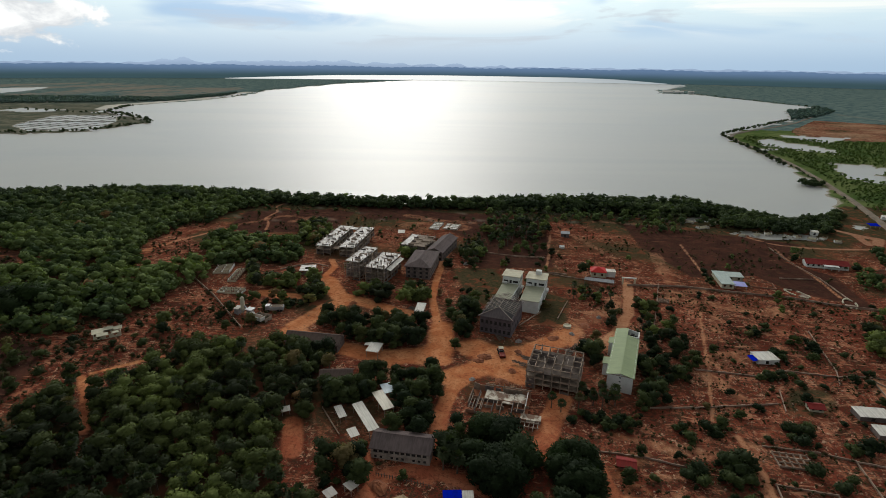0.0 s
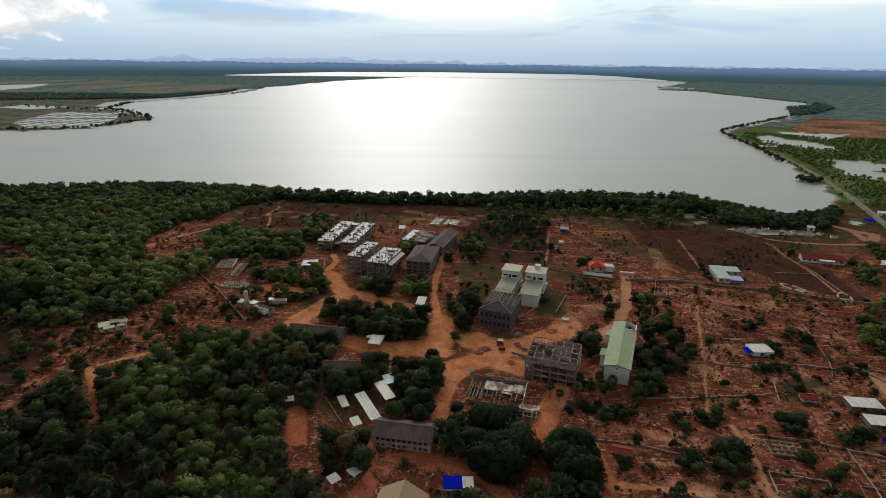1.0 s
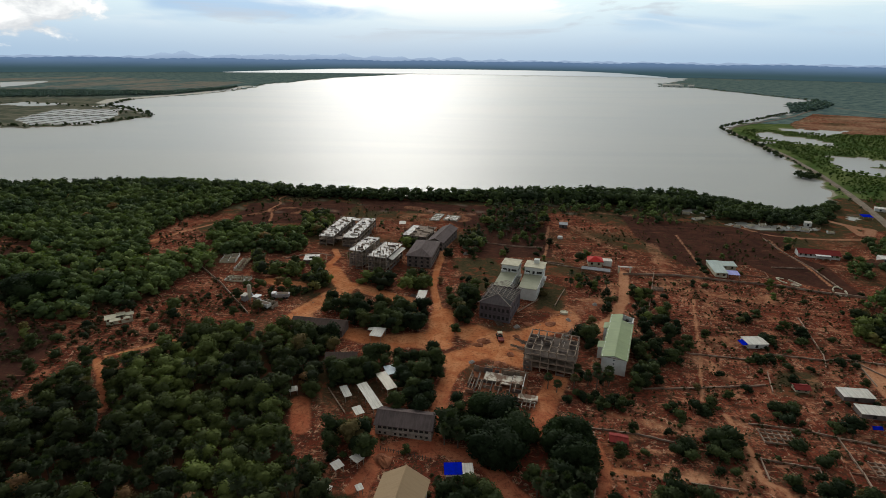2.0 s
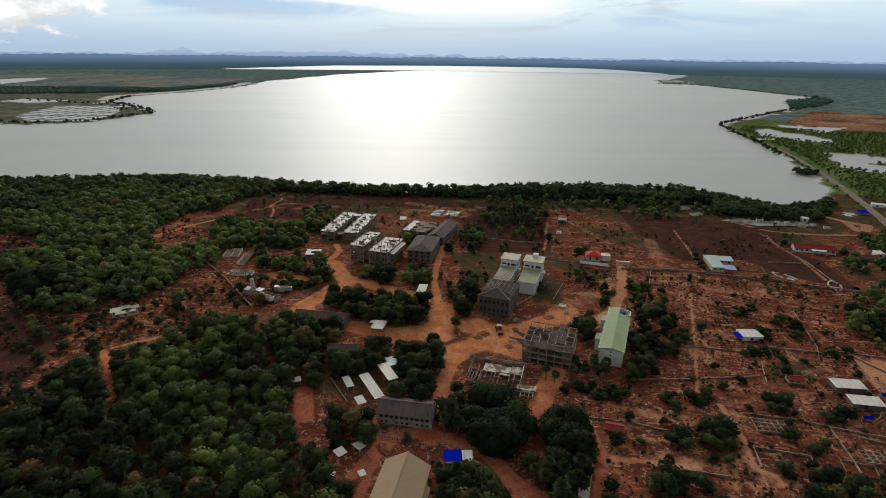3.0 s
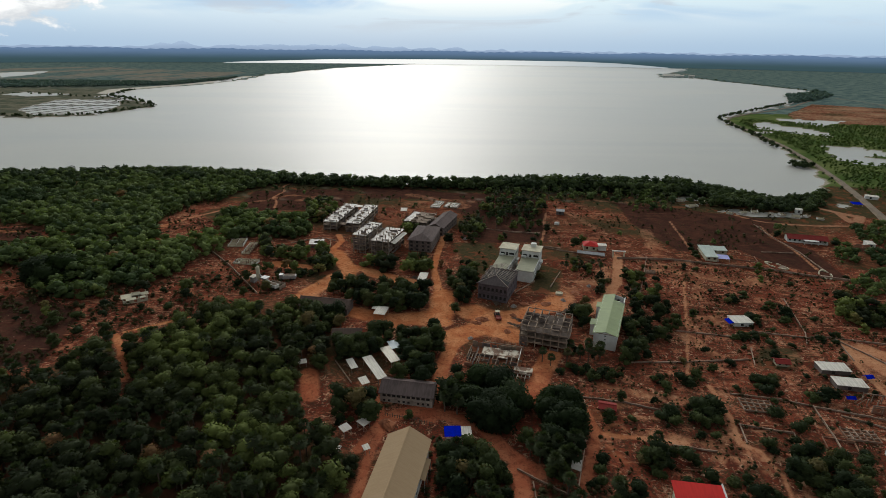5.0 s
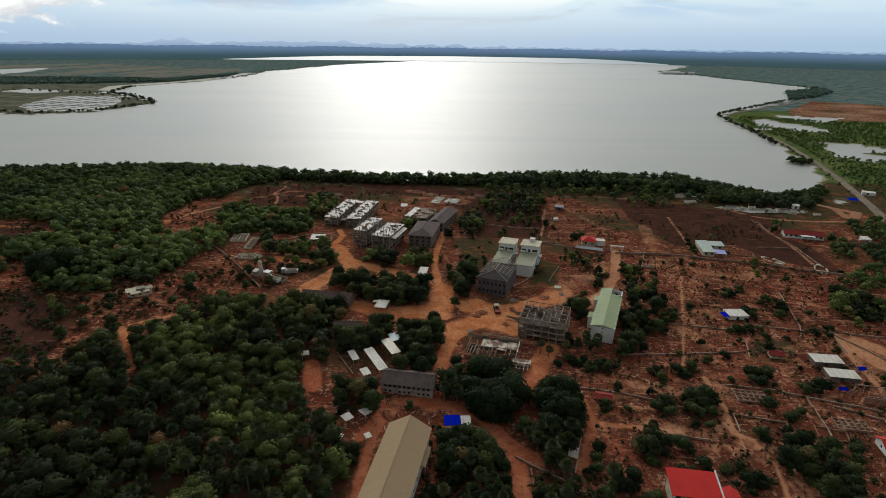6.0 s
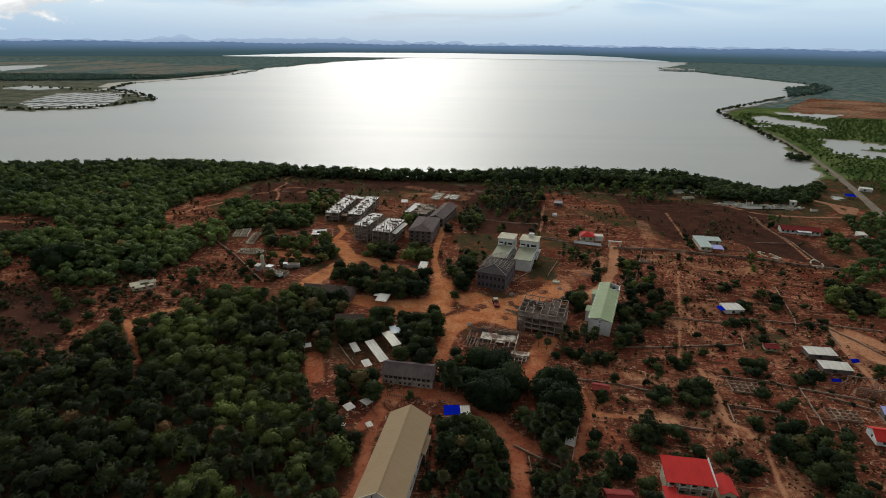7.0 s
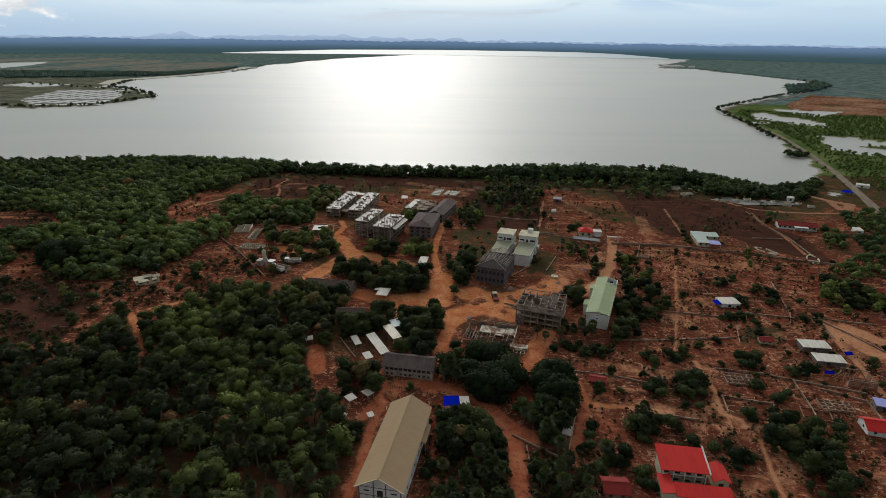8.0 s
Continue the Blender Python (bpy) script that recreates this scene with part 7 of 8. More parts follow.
# ---- the causeway road along the lagoon ----
def causeway():
    verts, faces = [], []
    line = [Vector((x, y, 0)) for x, y in CAUSEWAY]
    fine = []
    for a, b in zip(line, line[1:]):
        fine += [a.lerp(b, k / 6) for k in range(6)]
    fine.append(line[-1])
    for k, p in enumerate(fine):
        d = (fine[min(k + 1, len(fine) - 1)] - fine[max(k - 1, 0)]).normalized()
        s = Vector((d.y, -d.x, 0))
        for off, z in ((-3.8, -0.4), (-1.7, 1.5), (1.7, 1.5), (3.8, -0.4)):
            q = p + s * off
            verts.append((q.x, q.y, z))
    for k in range(len(fine) - 1):
        for j in range(3):
            a = 4 * k + j
            faces.append((a, a + 1, a + 5, a + 4))
    me = bpy.data.meshes.new("road")
    me.from_pydata(verts, [], faces)
    me.materials.append(ROAD)
    tagged(new("road", me), "sandy causeway road along the lagoon's edge", "road", kind="structure")


causeway()

# ---- woods, trees, palms and scrub ----
def ico(radius, lumps=0.15, seed=0):
    """A small uneven twenty-faced core."""
    rng = np.random.RandomState(seed)
    p = (1 + 5**0.5) / 2
    v = np.array([(-1, p, 0), (1, p, 0), (-1, -p, 0), (1, -p, 0), (0, -1, p), (0, 1, p), (0, -1, -p), (0, 1, -p), (p, 0, -1), (p, 0, 1), (-p, 0, -1), (-p, 0, 1)])
    f = np.array([(0, 11, 5), (0, 5, 1), (0, 1, 7), (0, 7, 10), (0, 10, 11), (1, 5, 9), (5, 11, 4), (11, 10, 2), (10, 7, 6), (7, 1, 8), (3, 9, 4), (3, 4, 2), (3, 2, 6), (3, 6, 8), (3, 8, 9), (4, 9, 5), (2, 4, 11), (6, 2, 10), (8, 6, 7), (9, 8, 1)])
    v = v / np.linalg.norm(v, axis=1)[:, None] * radius * (1 + lumps * rng.uniform(-1, 1, (12, 1)))
    return v, f


def gather(pieces):
    """Joins lists of (verts, triangles)."""
    verts, faces, base = [], [], 0
    for v, f in pieces:
        verts.append(v)
        faces.append(f + base)
        base += len(v)
    return np.concatenate(verts), np.concatenate(faces)


def tube(line, radii, sides=6):
    """A tapered tube along a line, in triangles."""
    line = np.asarray(line, float)
    turn = np.linspace(0, 2 * math.pi, sides, endpoint=False)
    rings = [p + r * np.stack([np.cos(turn), np.sin(turn), 0 * turn], -1) for p, r in zip(line, radii)]
    f = []
    for k in range(len(line) - 1):
        for i in range(sides):
            a, b, c, d = k * sides + i, k * sides + (i + 1) % sides, (k + 1) * sides + (i + 1) % sides, (k + 1) * sides + i
            f += [(a, b, c), (a, c, d)]
    return np.concatenate(rings), np.array(f)


def crown(height, radius, leaves, seed, leaf=0.75, lumps=7, flat=0.75):
    """A crown: several lumps, each a dark core under many tilted clumps of leaves."""
    rng = np.random.RandomState(seed)
    pieces, share, soft = [], [], []
    for k in range(lumps):
        a = rng.uniform(0, 2 * math.pi)
        low = 0.0 if k == 0 else rng.uniform(0.0, 1.0)
        d = 0.0 if k == 0 else radius * rng.uniform(0.30, 0.50 + 0.22 * low)
        size = radius * (0.60 if k == 0 else rng.uniform(0.34, 0.52))
        mid = np.array([d * math.cos(a), d * math.sin(a), max(size * flat * 0.75, height * (1 - 0.62 * low) - size * flat - 0.12 * d)])
        v, f = ico(size * 0.84, 0.2, seed * 31 + k)
        v[:, 2] *= flat
        pieces.append((v + mid, f))
        soft.append(v / np.linalg.norm(v, axis=1)[:, None])
        share.append((mid, size))
    weights = np.array([s * s for _, s in share])
    pick = rng.choice(lumps, leaves, p=weights / weights.sum())
    quads_v, quads_f, leans = [], [], []
    for i, k in enumerate(pick):
        mid, size = share[k]
        n = rng.normal(size=3)
        n[2] = abs(n[2]) * 1.1 - 0.25
        n /= np.linalg.norm(n)
        at = mid + n * np.array([1, 1, flat]) * size * rng.uniform(0.86, 1.14)
        t = np.cross(n + rng.normal(size=3) * 0.7, (0.3, 0.2, 1.0))
        t /= np.linalg.norm(t) + 1e-9
        b = np.cross(n + rng.normal(size=3) * 0.5, t)
        b /= np.linalg.norm(b) + 1e-9
        s = leaf * rng.uniform(0.55, 1.25)
        if np.cross(2 * t, b + t) @ n < 0:
            b = -b
        quads_v += [at - t * s, at + b * s * -0.6, at + t * s, at + b * s * rng.uniform(0.3, 0.7) + n * 0.15]
        quads_f += [(4 * i, 4 * i + 1, 4 * i + 2), (4 * i, 4 * i + 2, 4 * i + 3)]
        lean = n + rng.normal(size=3) * 0.22 + (0, 0, 0.15)
        leans += [lean / np.linalg.norm(lean)] * 4
    pieces.append((np.array(quads_v), np.array(quads_f)))
    soft.append(np.array(leans))
    return (*gather(pieces), np.concatenate(soft))


def plain_normals(v, f):
    """Vertex normals of a triangle mesh."""
    face = np.cross(v[f[:, 1]] - v[f[:, 0]], v[f[:, 2]] - v[f[:, 0]])
    out = np.zeros(v.shape)
    for k in range(3):
        np.add.at(out, f[:, k], face)
    return out / (np.linalg.norm(out, axis=1)[:, None] + 1e-9)


def bole(height, radius, seed):
    """A trunk with a few limbs that reach into the crown."""
    rng = np.random.RandomState(seed)
    w = height * 0.028 + 0.05
    fork = height * 0.45
    parts = [tube([(0, 0, -0.4), (0.1, 0, fork * 0.5), (0, 0.12, fork), (0.1, 0.1, height * 0.8)], [w * 1.3, w, w * 0.8, w * 0.3])]
    for k in range(4):
        a = k * 1.6 + rng.uniform(0, 1)
        out = radius * rng.uniform(0.45, 0.7)
        parts.append(tube([(0, 0.1, fork * rng.uniform(0.8, 1.1)), (out * 0.5 * math.cos(a), out * 0.5 * math.sin(a), fork * 1.25), (out * math.cos(a), out * math.sin(a), height * 0.72)], [w * 0.6, w * 0.45, w * 0.2], 5))
    return gather(parts)


def palm_crown(height, seed, fronds=30, radius=1.9):
    """A fan palm's head: stiff pleated fans on short stalks, in a ball."""
    rng = np.random.RandomState(seed)
    pieces = []
    for k in range(fronds):
        a = k * 2.39996 + rng.uniform(-0.2, 0.2)
        el = math.radians(85 - 130 * k / fronds + rng.uniform(-8, 8))
        d = np.array([math.cos(a) * math.cos(el), math.sin(a) * math.cos(el), math.sin(el)])
        side = np.cross(d, (0, 0, 1.0)) + 1e-6
        side /= np.linalg.norm(side)
        up = np.cross(side, d)
        size = radius * rng.uniform(0.8, 1.1)
        hub = np.array([0, 0, height]) + d * size * 0.42
        v, f = [hub], []
        for j in range(7):
            b = math.radians(-75 + 25 * j)
            reach = size * (0.72 if j % 2 else 0.40) * rng.uniform(0.85, 1.15)
            tip = hub + (d * math.cos(b) + side * math.sin(b)) * reach + up * (0.10 if j % 2 else -0.06) - np.array([0, 0, 0.22 * reach])
            v.append(tip)
        f = [(0, j + 1, j + 2) for j in range(6)]
        stalk = [np.array([0, 0, height]), hub + side * 0.04, hub - side * 0.04]
        base = len(v)
        pieces.append((np.array(v + stalk), np.array(f + [(base, base + 1, base + 2)])))
    return gather(pieces)


def palm_bole(height):
    return tube([(0, 0, -0.4), (0.05, 0, height * 0.3), (0.1, 0.05, height * 0.7), (0, 0, height)], [0.26, 0.2, 0.17, 0.16], 7)


def stand(name, species, spots, material, label, category, bark=True):
    """A wood as one mesh: each spot is (x, y, kind, size, tone)."""
    verts, faces, mats, tones, turned, base = [], [], [], [], [], 0
    turns = np.random.RandomState(5).uniform(0, 2 * math.pi, len(spots))
    for (x, y, kind, size, tone), a in zip(spots, turns):
        v, f, m, soft = species[kind]
        c, s = math.cos(a) * size, math.sin(a) * size
        w = np.stack([v[:, 0] * c - v[:, 1] * s + x, v[:, 0] * s + v[:, 1] * c + y, v[:, 2] * size + level(x, y)], -1)
        verts.append(w)
        faces.append(f + base)
        mats.append(m)
        turned.append(np.stack([soft[:, 0] * math.cos(a) - soft[:, 1] * math.sin(a), soft[:, 0] * math.sin(a) + soft[:, 1] * math.cos(a), soft[:, 2]], -1))
        tones.append(np.full(len(v), tone))
        base += len(v)
    me = mesh_from(name, np.concatenate(verts), np.concatenate(faces), material, normals=np.concatenate(turned))
    me.polygons.foreach_set("material_index", np.concatenate(mats).astype(np.int32))
    att = me.attributes.new("tone", "FLOAT", "POINT")
    att.data.foreach_set("value", np.concatenate(tones).astype(np.float32))
    return tagged(new(name, me), label, category, kind="stuff")


def kindred(leafy, woody=None, leaf_slot=0):
    """One tree as (verts, triangles, material slots)."""
    pieces = [leafy] + ([woody] if woody else [])
    v, f = gather([p[:2] for p in pieces])
    soft = np.concatenate([p[2] if len(p) > 2 else plain_normals(*p) for p in pieces])
    m = np.r_[np.full(len(leafy[1]), leaf_slot), np.full(len(woody[1]) if woody else 0, 1)]
    return v, f, m, soft


def scatter(loop, spacing, seed, keep=1.0, size=(0.8, 1.25), margin=0.0):
    """Uneven places inside a loop, no two nearer than about the spacing."""
    rng = np.random.RandomState(seed)
    xs, ys = [p[0] for p in loop], [p[1] for p in loop]
    nx, ny = int((max(xs) - min(xs)) / spacing) + 2, int((max(ys) - min(ys)) / spacing) + 2
    gx, gy = np.meshgrid(np.arange(nx), np.arange(ny))
    x = min(xs) + (gx + 0.5 * (gy % 2) + rng.uniform(-0.42, 0.42, gx.shape)) * spacing
    y = min(ys) + (gy + rng.uniform(-0.42, 0.42, gx.shape)) * spacing
    ok = inside(x, y, loop) & (rng.uniform(size=x.shape) < keep)
    return [(float(a), float(b), float(rng.uniform(*size)), float(rng.uniform())) for a, b in zip(x[ok], y[ok])]


def clear(x, y, gap=2.0):
    """Which places are off the tracks and out of the houses."""
    ok = np.ones(x.shape, bool)
    for width, line in ROADS:
        ok &= to_line(x, y, line) > width / 2 + gap - 0.8
    for cx, cy, turn, u, v in FOOTPRINTS:
        c, s = math.cos(math.radians(turn)), math.sin(math.radians(turn))
        dx, dy = x - cx, y - cy
        ok &= (np.abs(dx * c + dy * s) > u / 2 + gap) | (np.abs(-dx * s + dy * c) > v / 2 + gap)
    return ok


# where the wood's leaf tone is raised or lowered: x, y, reach, lift
PATCHES = [(-139, 218, 16, 0.8), (-129, 232, 14, 0.8), (-134, 146, 5, 0.9), (-89, 124, 6, 0.9), (-78, 112, 6, 0.9), (-61, 99, 7, 1.0), (-50, 90, 6, 0.9), (-78, 149, 12, 0.7), (-24, 109, 9, 0.7), (-18, 153, 8, 0.8), (-131, 275, 20, 0.3),
           (-164, 189, 11, -0.9), (-43, 153, 10, -0.7), (-76, 98, 10, -0.7), (-60, 127, 16, -0.6), (-29, 141, 9, -0.7), (-115, 98, 25, -0.6), (-84, 74, 30, -0.5), (-297, 341, 50, -0.5), (-67, 142, 8, -0.5)]


CLEARED = [(-83, 213), (-45, 254), (29, 323), (67, 325), (65, 240), (81, 234), (56, 195), (47, 208), (11, 163), (-1, 216), (-38, 208), (-53, 178)]


def felled(x, y):
    """Which places lie in a clearing."""
    out = np.zeros(x.shape, bool)
    for loop in CLEARINGS.values():
        out |= inside(x, y, loop)
    return out


def grove(loops, spacing, seed, kinds, keep=1.0, size=(0.75, 1.2), gap=2.0, tone=(0.0, 1.0), clump=0.0):
    rng = np.random.RandomState(seed)
    spots = []
    for k, loop in enumerate(loops):
        found = scatter(loop, spacing, seed + k, keep, size)
        if not found:
            continue
        x, y = np.array([p[0] for p in found]), np.array([p[1] for p in found])
        blotch = 0.5 + 0.5 * wave(x, y, 17.0, 4.0)
        for cx, cy, r, lift in PATCHES:
            blotch = blotch + lift * np.exp(-((x - cx) ** 2 + (y - cy) ** 2) / r**2)
        for ok, b, (px, py, s, t) in zip(clear(x, y, gap) & (~felled(x, y) | (spacing > 5) | (size[1] > 1.25)), np.clip(blotch, -0.2, 1.25), found):
            if ok and (not clump or float(wave(np.float64(px), np.float64(py), clump, 7.0) + 0.6 * wave(np.float64(px), np.float64(py), clump * 0.37, 2.0)) > 0.12):
                spots.append((px, py, kinds[rng.randint(len(kinds))], s, tone[0] + (tone[1] - tone[0]) * (0.5 * t + 0.5 * float(b))))
    return spots


# woods on the landward side, joined
near_species = {k: kindred(crown(6.0 + 0.6 * (k % 3), 3.0 + 0.35 * (k % 4), 340, 100 + k, 0.41, 7), bole(5.5, 2.6, k)) for k in range(7)}
for k in range(7, 10):
    near_species[k] = kindred(palm_crown(5.2 + 0.6 * (k - 7), 40 + k), palm_bole(5.2 + 0.6 * (k - 7)), 2)
far_species = {k: kindred(crown(5.6 + 0.6 * (k % 3), 3.1 + 0.35 * (k % 4), 84, 200 + k, 0.80, 6), None) for k in range(6)}
low_species = {k: kindred(crown(4.6, 2.6 + 0.3 * (k % 3), 66, 300 + k, 0.7, 5), None) for k in range(5)}
scrub_species = {k: kindred(crown(1.3 + 0.4 * (k % 3), 1.0 + 0.3 * (k % 3), 34, 400 + k, 0.34, 3, 0.6), None) for k in range(5)}

tuft_species = {k: kindred(crown(0.8 + 0.25 * (k % 3), 0.75 + 0.2 * (k % 2), 16, 450 + k, 0.26, 2, 0.6), None) for k in range(5)}
for k in (6, 7):
    far_species[k] = kindred(palm_crown(5.4 + 1.4 * (k - 6), 48 + k, 16), palm_bole(5.4 + 1.4 * (k - 6)), 2)
joined = [LEAVES_JOINED, BARK, FRONDS_JOINED]
near_joined = [NEAR_LEAVES, BARK, FRONDS_JOINED]
spots = grove(NEAR_WOODS.values(), 3.3, 1, [0, 1, 2, 3, 4, 5, 6, 0, 1, 2, 3], 0.9, (0.42, 1.15))
spots = [(x, y, 7 + int(t * 97) % 3 if (t * 13) % 1 < (0.45 if y < 104 else 0.18) else k, s, min(t, 0.92) if (t * 31) % 1 > 0.006 else 1.0) for x, y, k, s, t in spots]
stand("near_woodland", near_species, spots, near_joined, "dense dark green woodland with fan palms among the trees", "woodland")
spots = grove(FAR_WOODS.values(), 3.85, 20, range(6), 0.9, (0.4, 1.2), tone=(0.05, 1.0))
spots = [(x, y, k, s, min(t, 0.92) if (t * 31) % 1 > 0.008 else 1.0) for x, y, k, s, t in spots]
stand("far_woodland", far_species, spots, [LEAVES_JOINED], "dense mixed green woodland reaching to the shore", "woodland")
belt = [(-420, 396), (-343, 403), (-243, 419), (-172, 413), (-124, 402), (-71, 394), (6, 391), (92, 392), (149, 399), (205, 381), (236, 354), (262, 364), (287, 380), (280, 352), (240, 330), (200, 345), (150, 366), (90, 372), (6, 374), (-71, 378), (-124, 386), (-172, 392), (-243, 396), (-343, 380), (-420, 370)]
def dry(spots):
    return [p for p in spots if not any(inside(np.array([p[0]]), np.array([p[1]]), q)[0] for q in PONDS)]


stand("mangrove_belt", low_species, dry([(x, y, k, s * (1.22 + 0.45 * math.exp(-((x - 95) / 55) ** 2) - 0.32 * float(step(190, 240, x))), t) for x, y, k, s, t in grove([belt, SHORE_WOOD], 3.7, 30, range(5), 0.98, (0.7, 1.35), tone=(0.0, 0.9))]), [MANGROVE], "low dark mangrove belt along the lagoon's edge", "mangroves")
marsh = [(306, 372), (352, 470), (380, 540), (402, 620), (412, 684), (440, 800), (470, 850), (560, 790), (640, 780), (560, 640), (470, 500), (380, 380), (330, 330)]
spots = [p for p in grove([marsh], 4.6, 40, range(5), 0.7, (0.25, 0.8), tone=(0.3, 1.0)) if not any(inside(np.array([p[0]]), np.array([p[1]]), q)[0] for q in PONDS) and to_line(np.array([p[0]]), np.array([p[1]]), CAUSEWAY)[0] > 6]
stand("marsh_scrub", {k: kindred(crown(4.2, 2.8 + 0.3 * (k % 3), 40, 350 + k, 0.85, 3), None) for k in range(5)}, spots, [foliage("marsh_leaves", (0.052, 0.086, 0.026), (0.135, 0.190, 0.050), (0.12, 0.13, 0.05), True)], "bright green scrub on the marsh behind the causeway", "scrub")
plots = [(-20, 110), (40, 125), (75, 150), (60, 240), (150, 238), (235, 215), (190, 120), (140, 70), (95, 60), (70, 66), (38, 78), (44, 118), (20, 130)]
west = [(-180, 165), (-105, 195), (-60, 215), (-70, 180), (-100, 150), (-125, 130), (-150, 120)]
north = [(-135, 320), (-60, 300), (20, 300), (60, 260), (200, 250), (225, 320), (150, 345), (60, 345), (-60, 372), (-130, 392)]
yard = [(-3, 101), (11, 97), (18, 83), (41, 84), (37, 65), (-4, 63)]
stand("ground_tufts", tuft_species, grove([yard], 1.5, 57, range(5), 0.7, (0.5, 1.2), 0.3) + grove([plots], 1.4, 55, range(5), 0.55, (0.25, 0.9), 0.3, clump=6.0) + grove([north], 2.4, 75, range(5), 0.35, (0.2, 0.8), 0.4, clump=10.0) + grove([west, *CLEARINGS.values()], 1.7, 65, range(5), 0.5, (0.3, 1.26), 0.4, clump=7.0), [SCRUB], "low dry tufts dotted over red earth", "grass")
stand("dry_scrub", scrub_species, grove([yard], 2.0, 52, range(5), 0.7, (0.5, 1.2), 0.3) + grove([plots], 1.9, 50, range(5), 0.36, (0.2, 0.8), 0.6, clump=9.0) + grove([west, *CLEARINGS.values()], 2.6, 60, range(5), 0.45, (0.35, 1.3), 0.6, clump=10.0) + grove([north], 3.4, 70, range(5), 0.4, (0.3, 1.1), 0.6, clump=18.0), [SCRUB], "dry brownish green scrub scattered over red earth", "scrub")


def tree_thing(name, leafy, woody, leaves, label, category, x, y, size, turn, group):
    top = new(name)
    for part_name, piece, m in (("crown", leafy, leaves), ("trunk", woody, BARK)):
        ob = new(part_name, mesh_from(part_name, piece[0], piece[1], [m], normals=piece[2] if len(piece) > 2 else plain_normals(*piece)))
        ob.parent = top
    top.matrix_world = pose(x, y, level(x, y), 0, 0, turn) @ Matrix.Scale(size, 4)
    return tagged(top, label, category, group)


def plant(spots, models):
    """Trees one by one: the first of a kind is built, the rest are copies."""
    made = {}
    rng = np.random.RandomState(9)
    for x, y, kind, size, tone in spots:
        turn = rng.uniform(0, 360)
        if kind not in made:
            made[kind] = tree_thing(*models[kind], x, y, size, turn, "trees round the buildings")
        else:
            ob = copy_thing(made[kind], pose(x, y, level(x, y), 0, 0, turn))
            ob.scale = (size, size, size)


shade = {k: ("tree", crown(6.0 + 0.5 * k, 3.2 + 0.3 * (k % 3), 480, 500 + k, 0.43, 9), bole(5.6 + 0.5 * k, 2.8, 60 + k), LEAVES, "leafy dark green shade tree on red earth", "tree") for k in range(5)}
for k in (5, 6):
    shade[k] = ("fan_palm", palm_crown(4.6 + k - 5, 70 + k, 34), palm_bole(4.6 + k - 5), FRONDS, "fan palm with a round grey-green head", "palm")
shade[7] = ("large_tree", crown(8.6, 6.6, 1900, 600, 0.53, 16, 0.8), bole(8.0, 5.0, 90), DARK_LEAVES, "very large dark spreading tree beside the sandy road", "tree")
shade[9] = ("bush", crown(3.2, 2.9, 300, 620, 0.36, 9, 0.7), bole(2.4, 1.8, 92), LEAVES, "broad dark green bush on a dirt plot", "bush")
shade[8] = ("shrub", crown(2.6, 1.8, 170, 610, 0.32, 6), bole(2.2, 1.2, 91), LEAVES, "round green shrub on sandy earth", "shrub")
broad = [0, 1, 2, 3, 4]
spots = []
MIX = {"A18": [0, 1, 5], "A19": [0, 1, 5, 6], "A20": [5, 6, 8, 0], "A12": [0, 1, 2, 3, 4, 8], "A15": [0, 1, 2, 8, 5], "A21": [0, 8, 1], "A21b": [0, 8, 8]}
for name, loop in GROVES.items():
    spots += grove([loop], 3.8 if name != "A19" else 5.0, 700 + len(spots), MIX.get(name, broad), 0.7 if name == "A22" else 0.95, {"A20": (0.5, 0.8), "A22": (0.45, 0.9)}.get(name, (0.62, 1.08)), 1.0)
MIX = {"C8": [0, 1, 5, 9, 2], "C9": [0, 1, 5, 9, 2], "C1": [9, 0, 5], "C4": [9, 5, 0], "D1": [5, 6, 0, 1], "D2": [0, 1, 2, 3], "D3": [9, 5], "D4": [5, 6, 0, 5], "D5": [5, 0, 9, 6, 8], "D6": [5, 6, 0, 1], "B8": [0, 1, 9, 2], "H1": [8, 9], "H2": [8], "H3": [5, 8]}
for name, loop in BUSHES.items():
    spots += grove([loop], 2.9, 1200 + len(spots), MIX.get(name, [9, 9, 8]), 0.95, (0.5, 1.0), 0.5)
spots += [(x, y, 5 + k % 2, 0.75 + 0.06 * (k % 4), 0) for k, (x, y) in enumerate(((36.3, 137.0), (42.0, 139.0), (47.0, 141.0), (49.8, 140.5), (52.3, 142.0), (33.7, 139.0), (54.0, 141.5), (-127.5, 396), (-125.0, 398), (-122.3, 397), (-119.6, 399), (-130.0, 394), (-116.0, 396)))]
spots += grove([[(37.7, 137.4), (45.8, 136.1), (54.3, 133.5), (59, 131.0), (55, 128.0), (41.4, 132.0)]], 2.6, 1600, [8], 0.95, (0.7, 1.1), 0.3)
spots += grove([[(-2.3, 222), (4.2, 224), (12.5, 228), (18.2, 231), (16.0, 214), (4.1, 211.5)]], 5.5, 1700, [8, 8, 0], 0.6, (0.7, 1.1), 0.8)
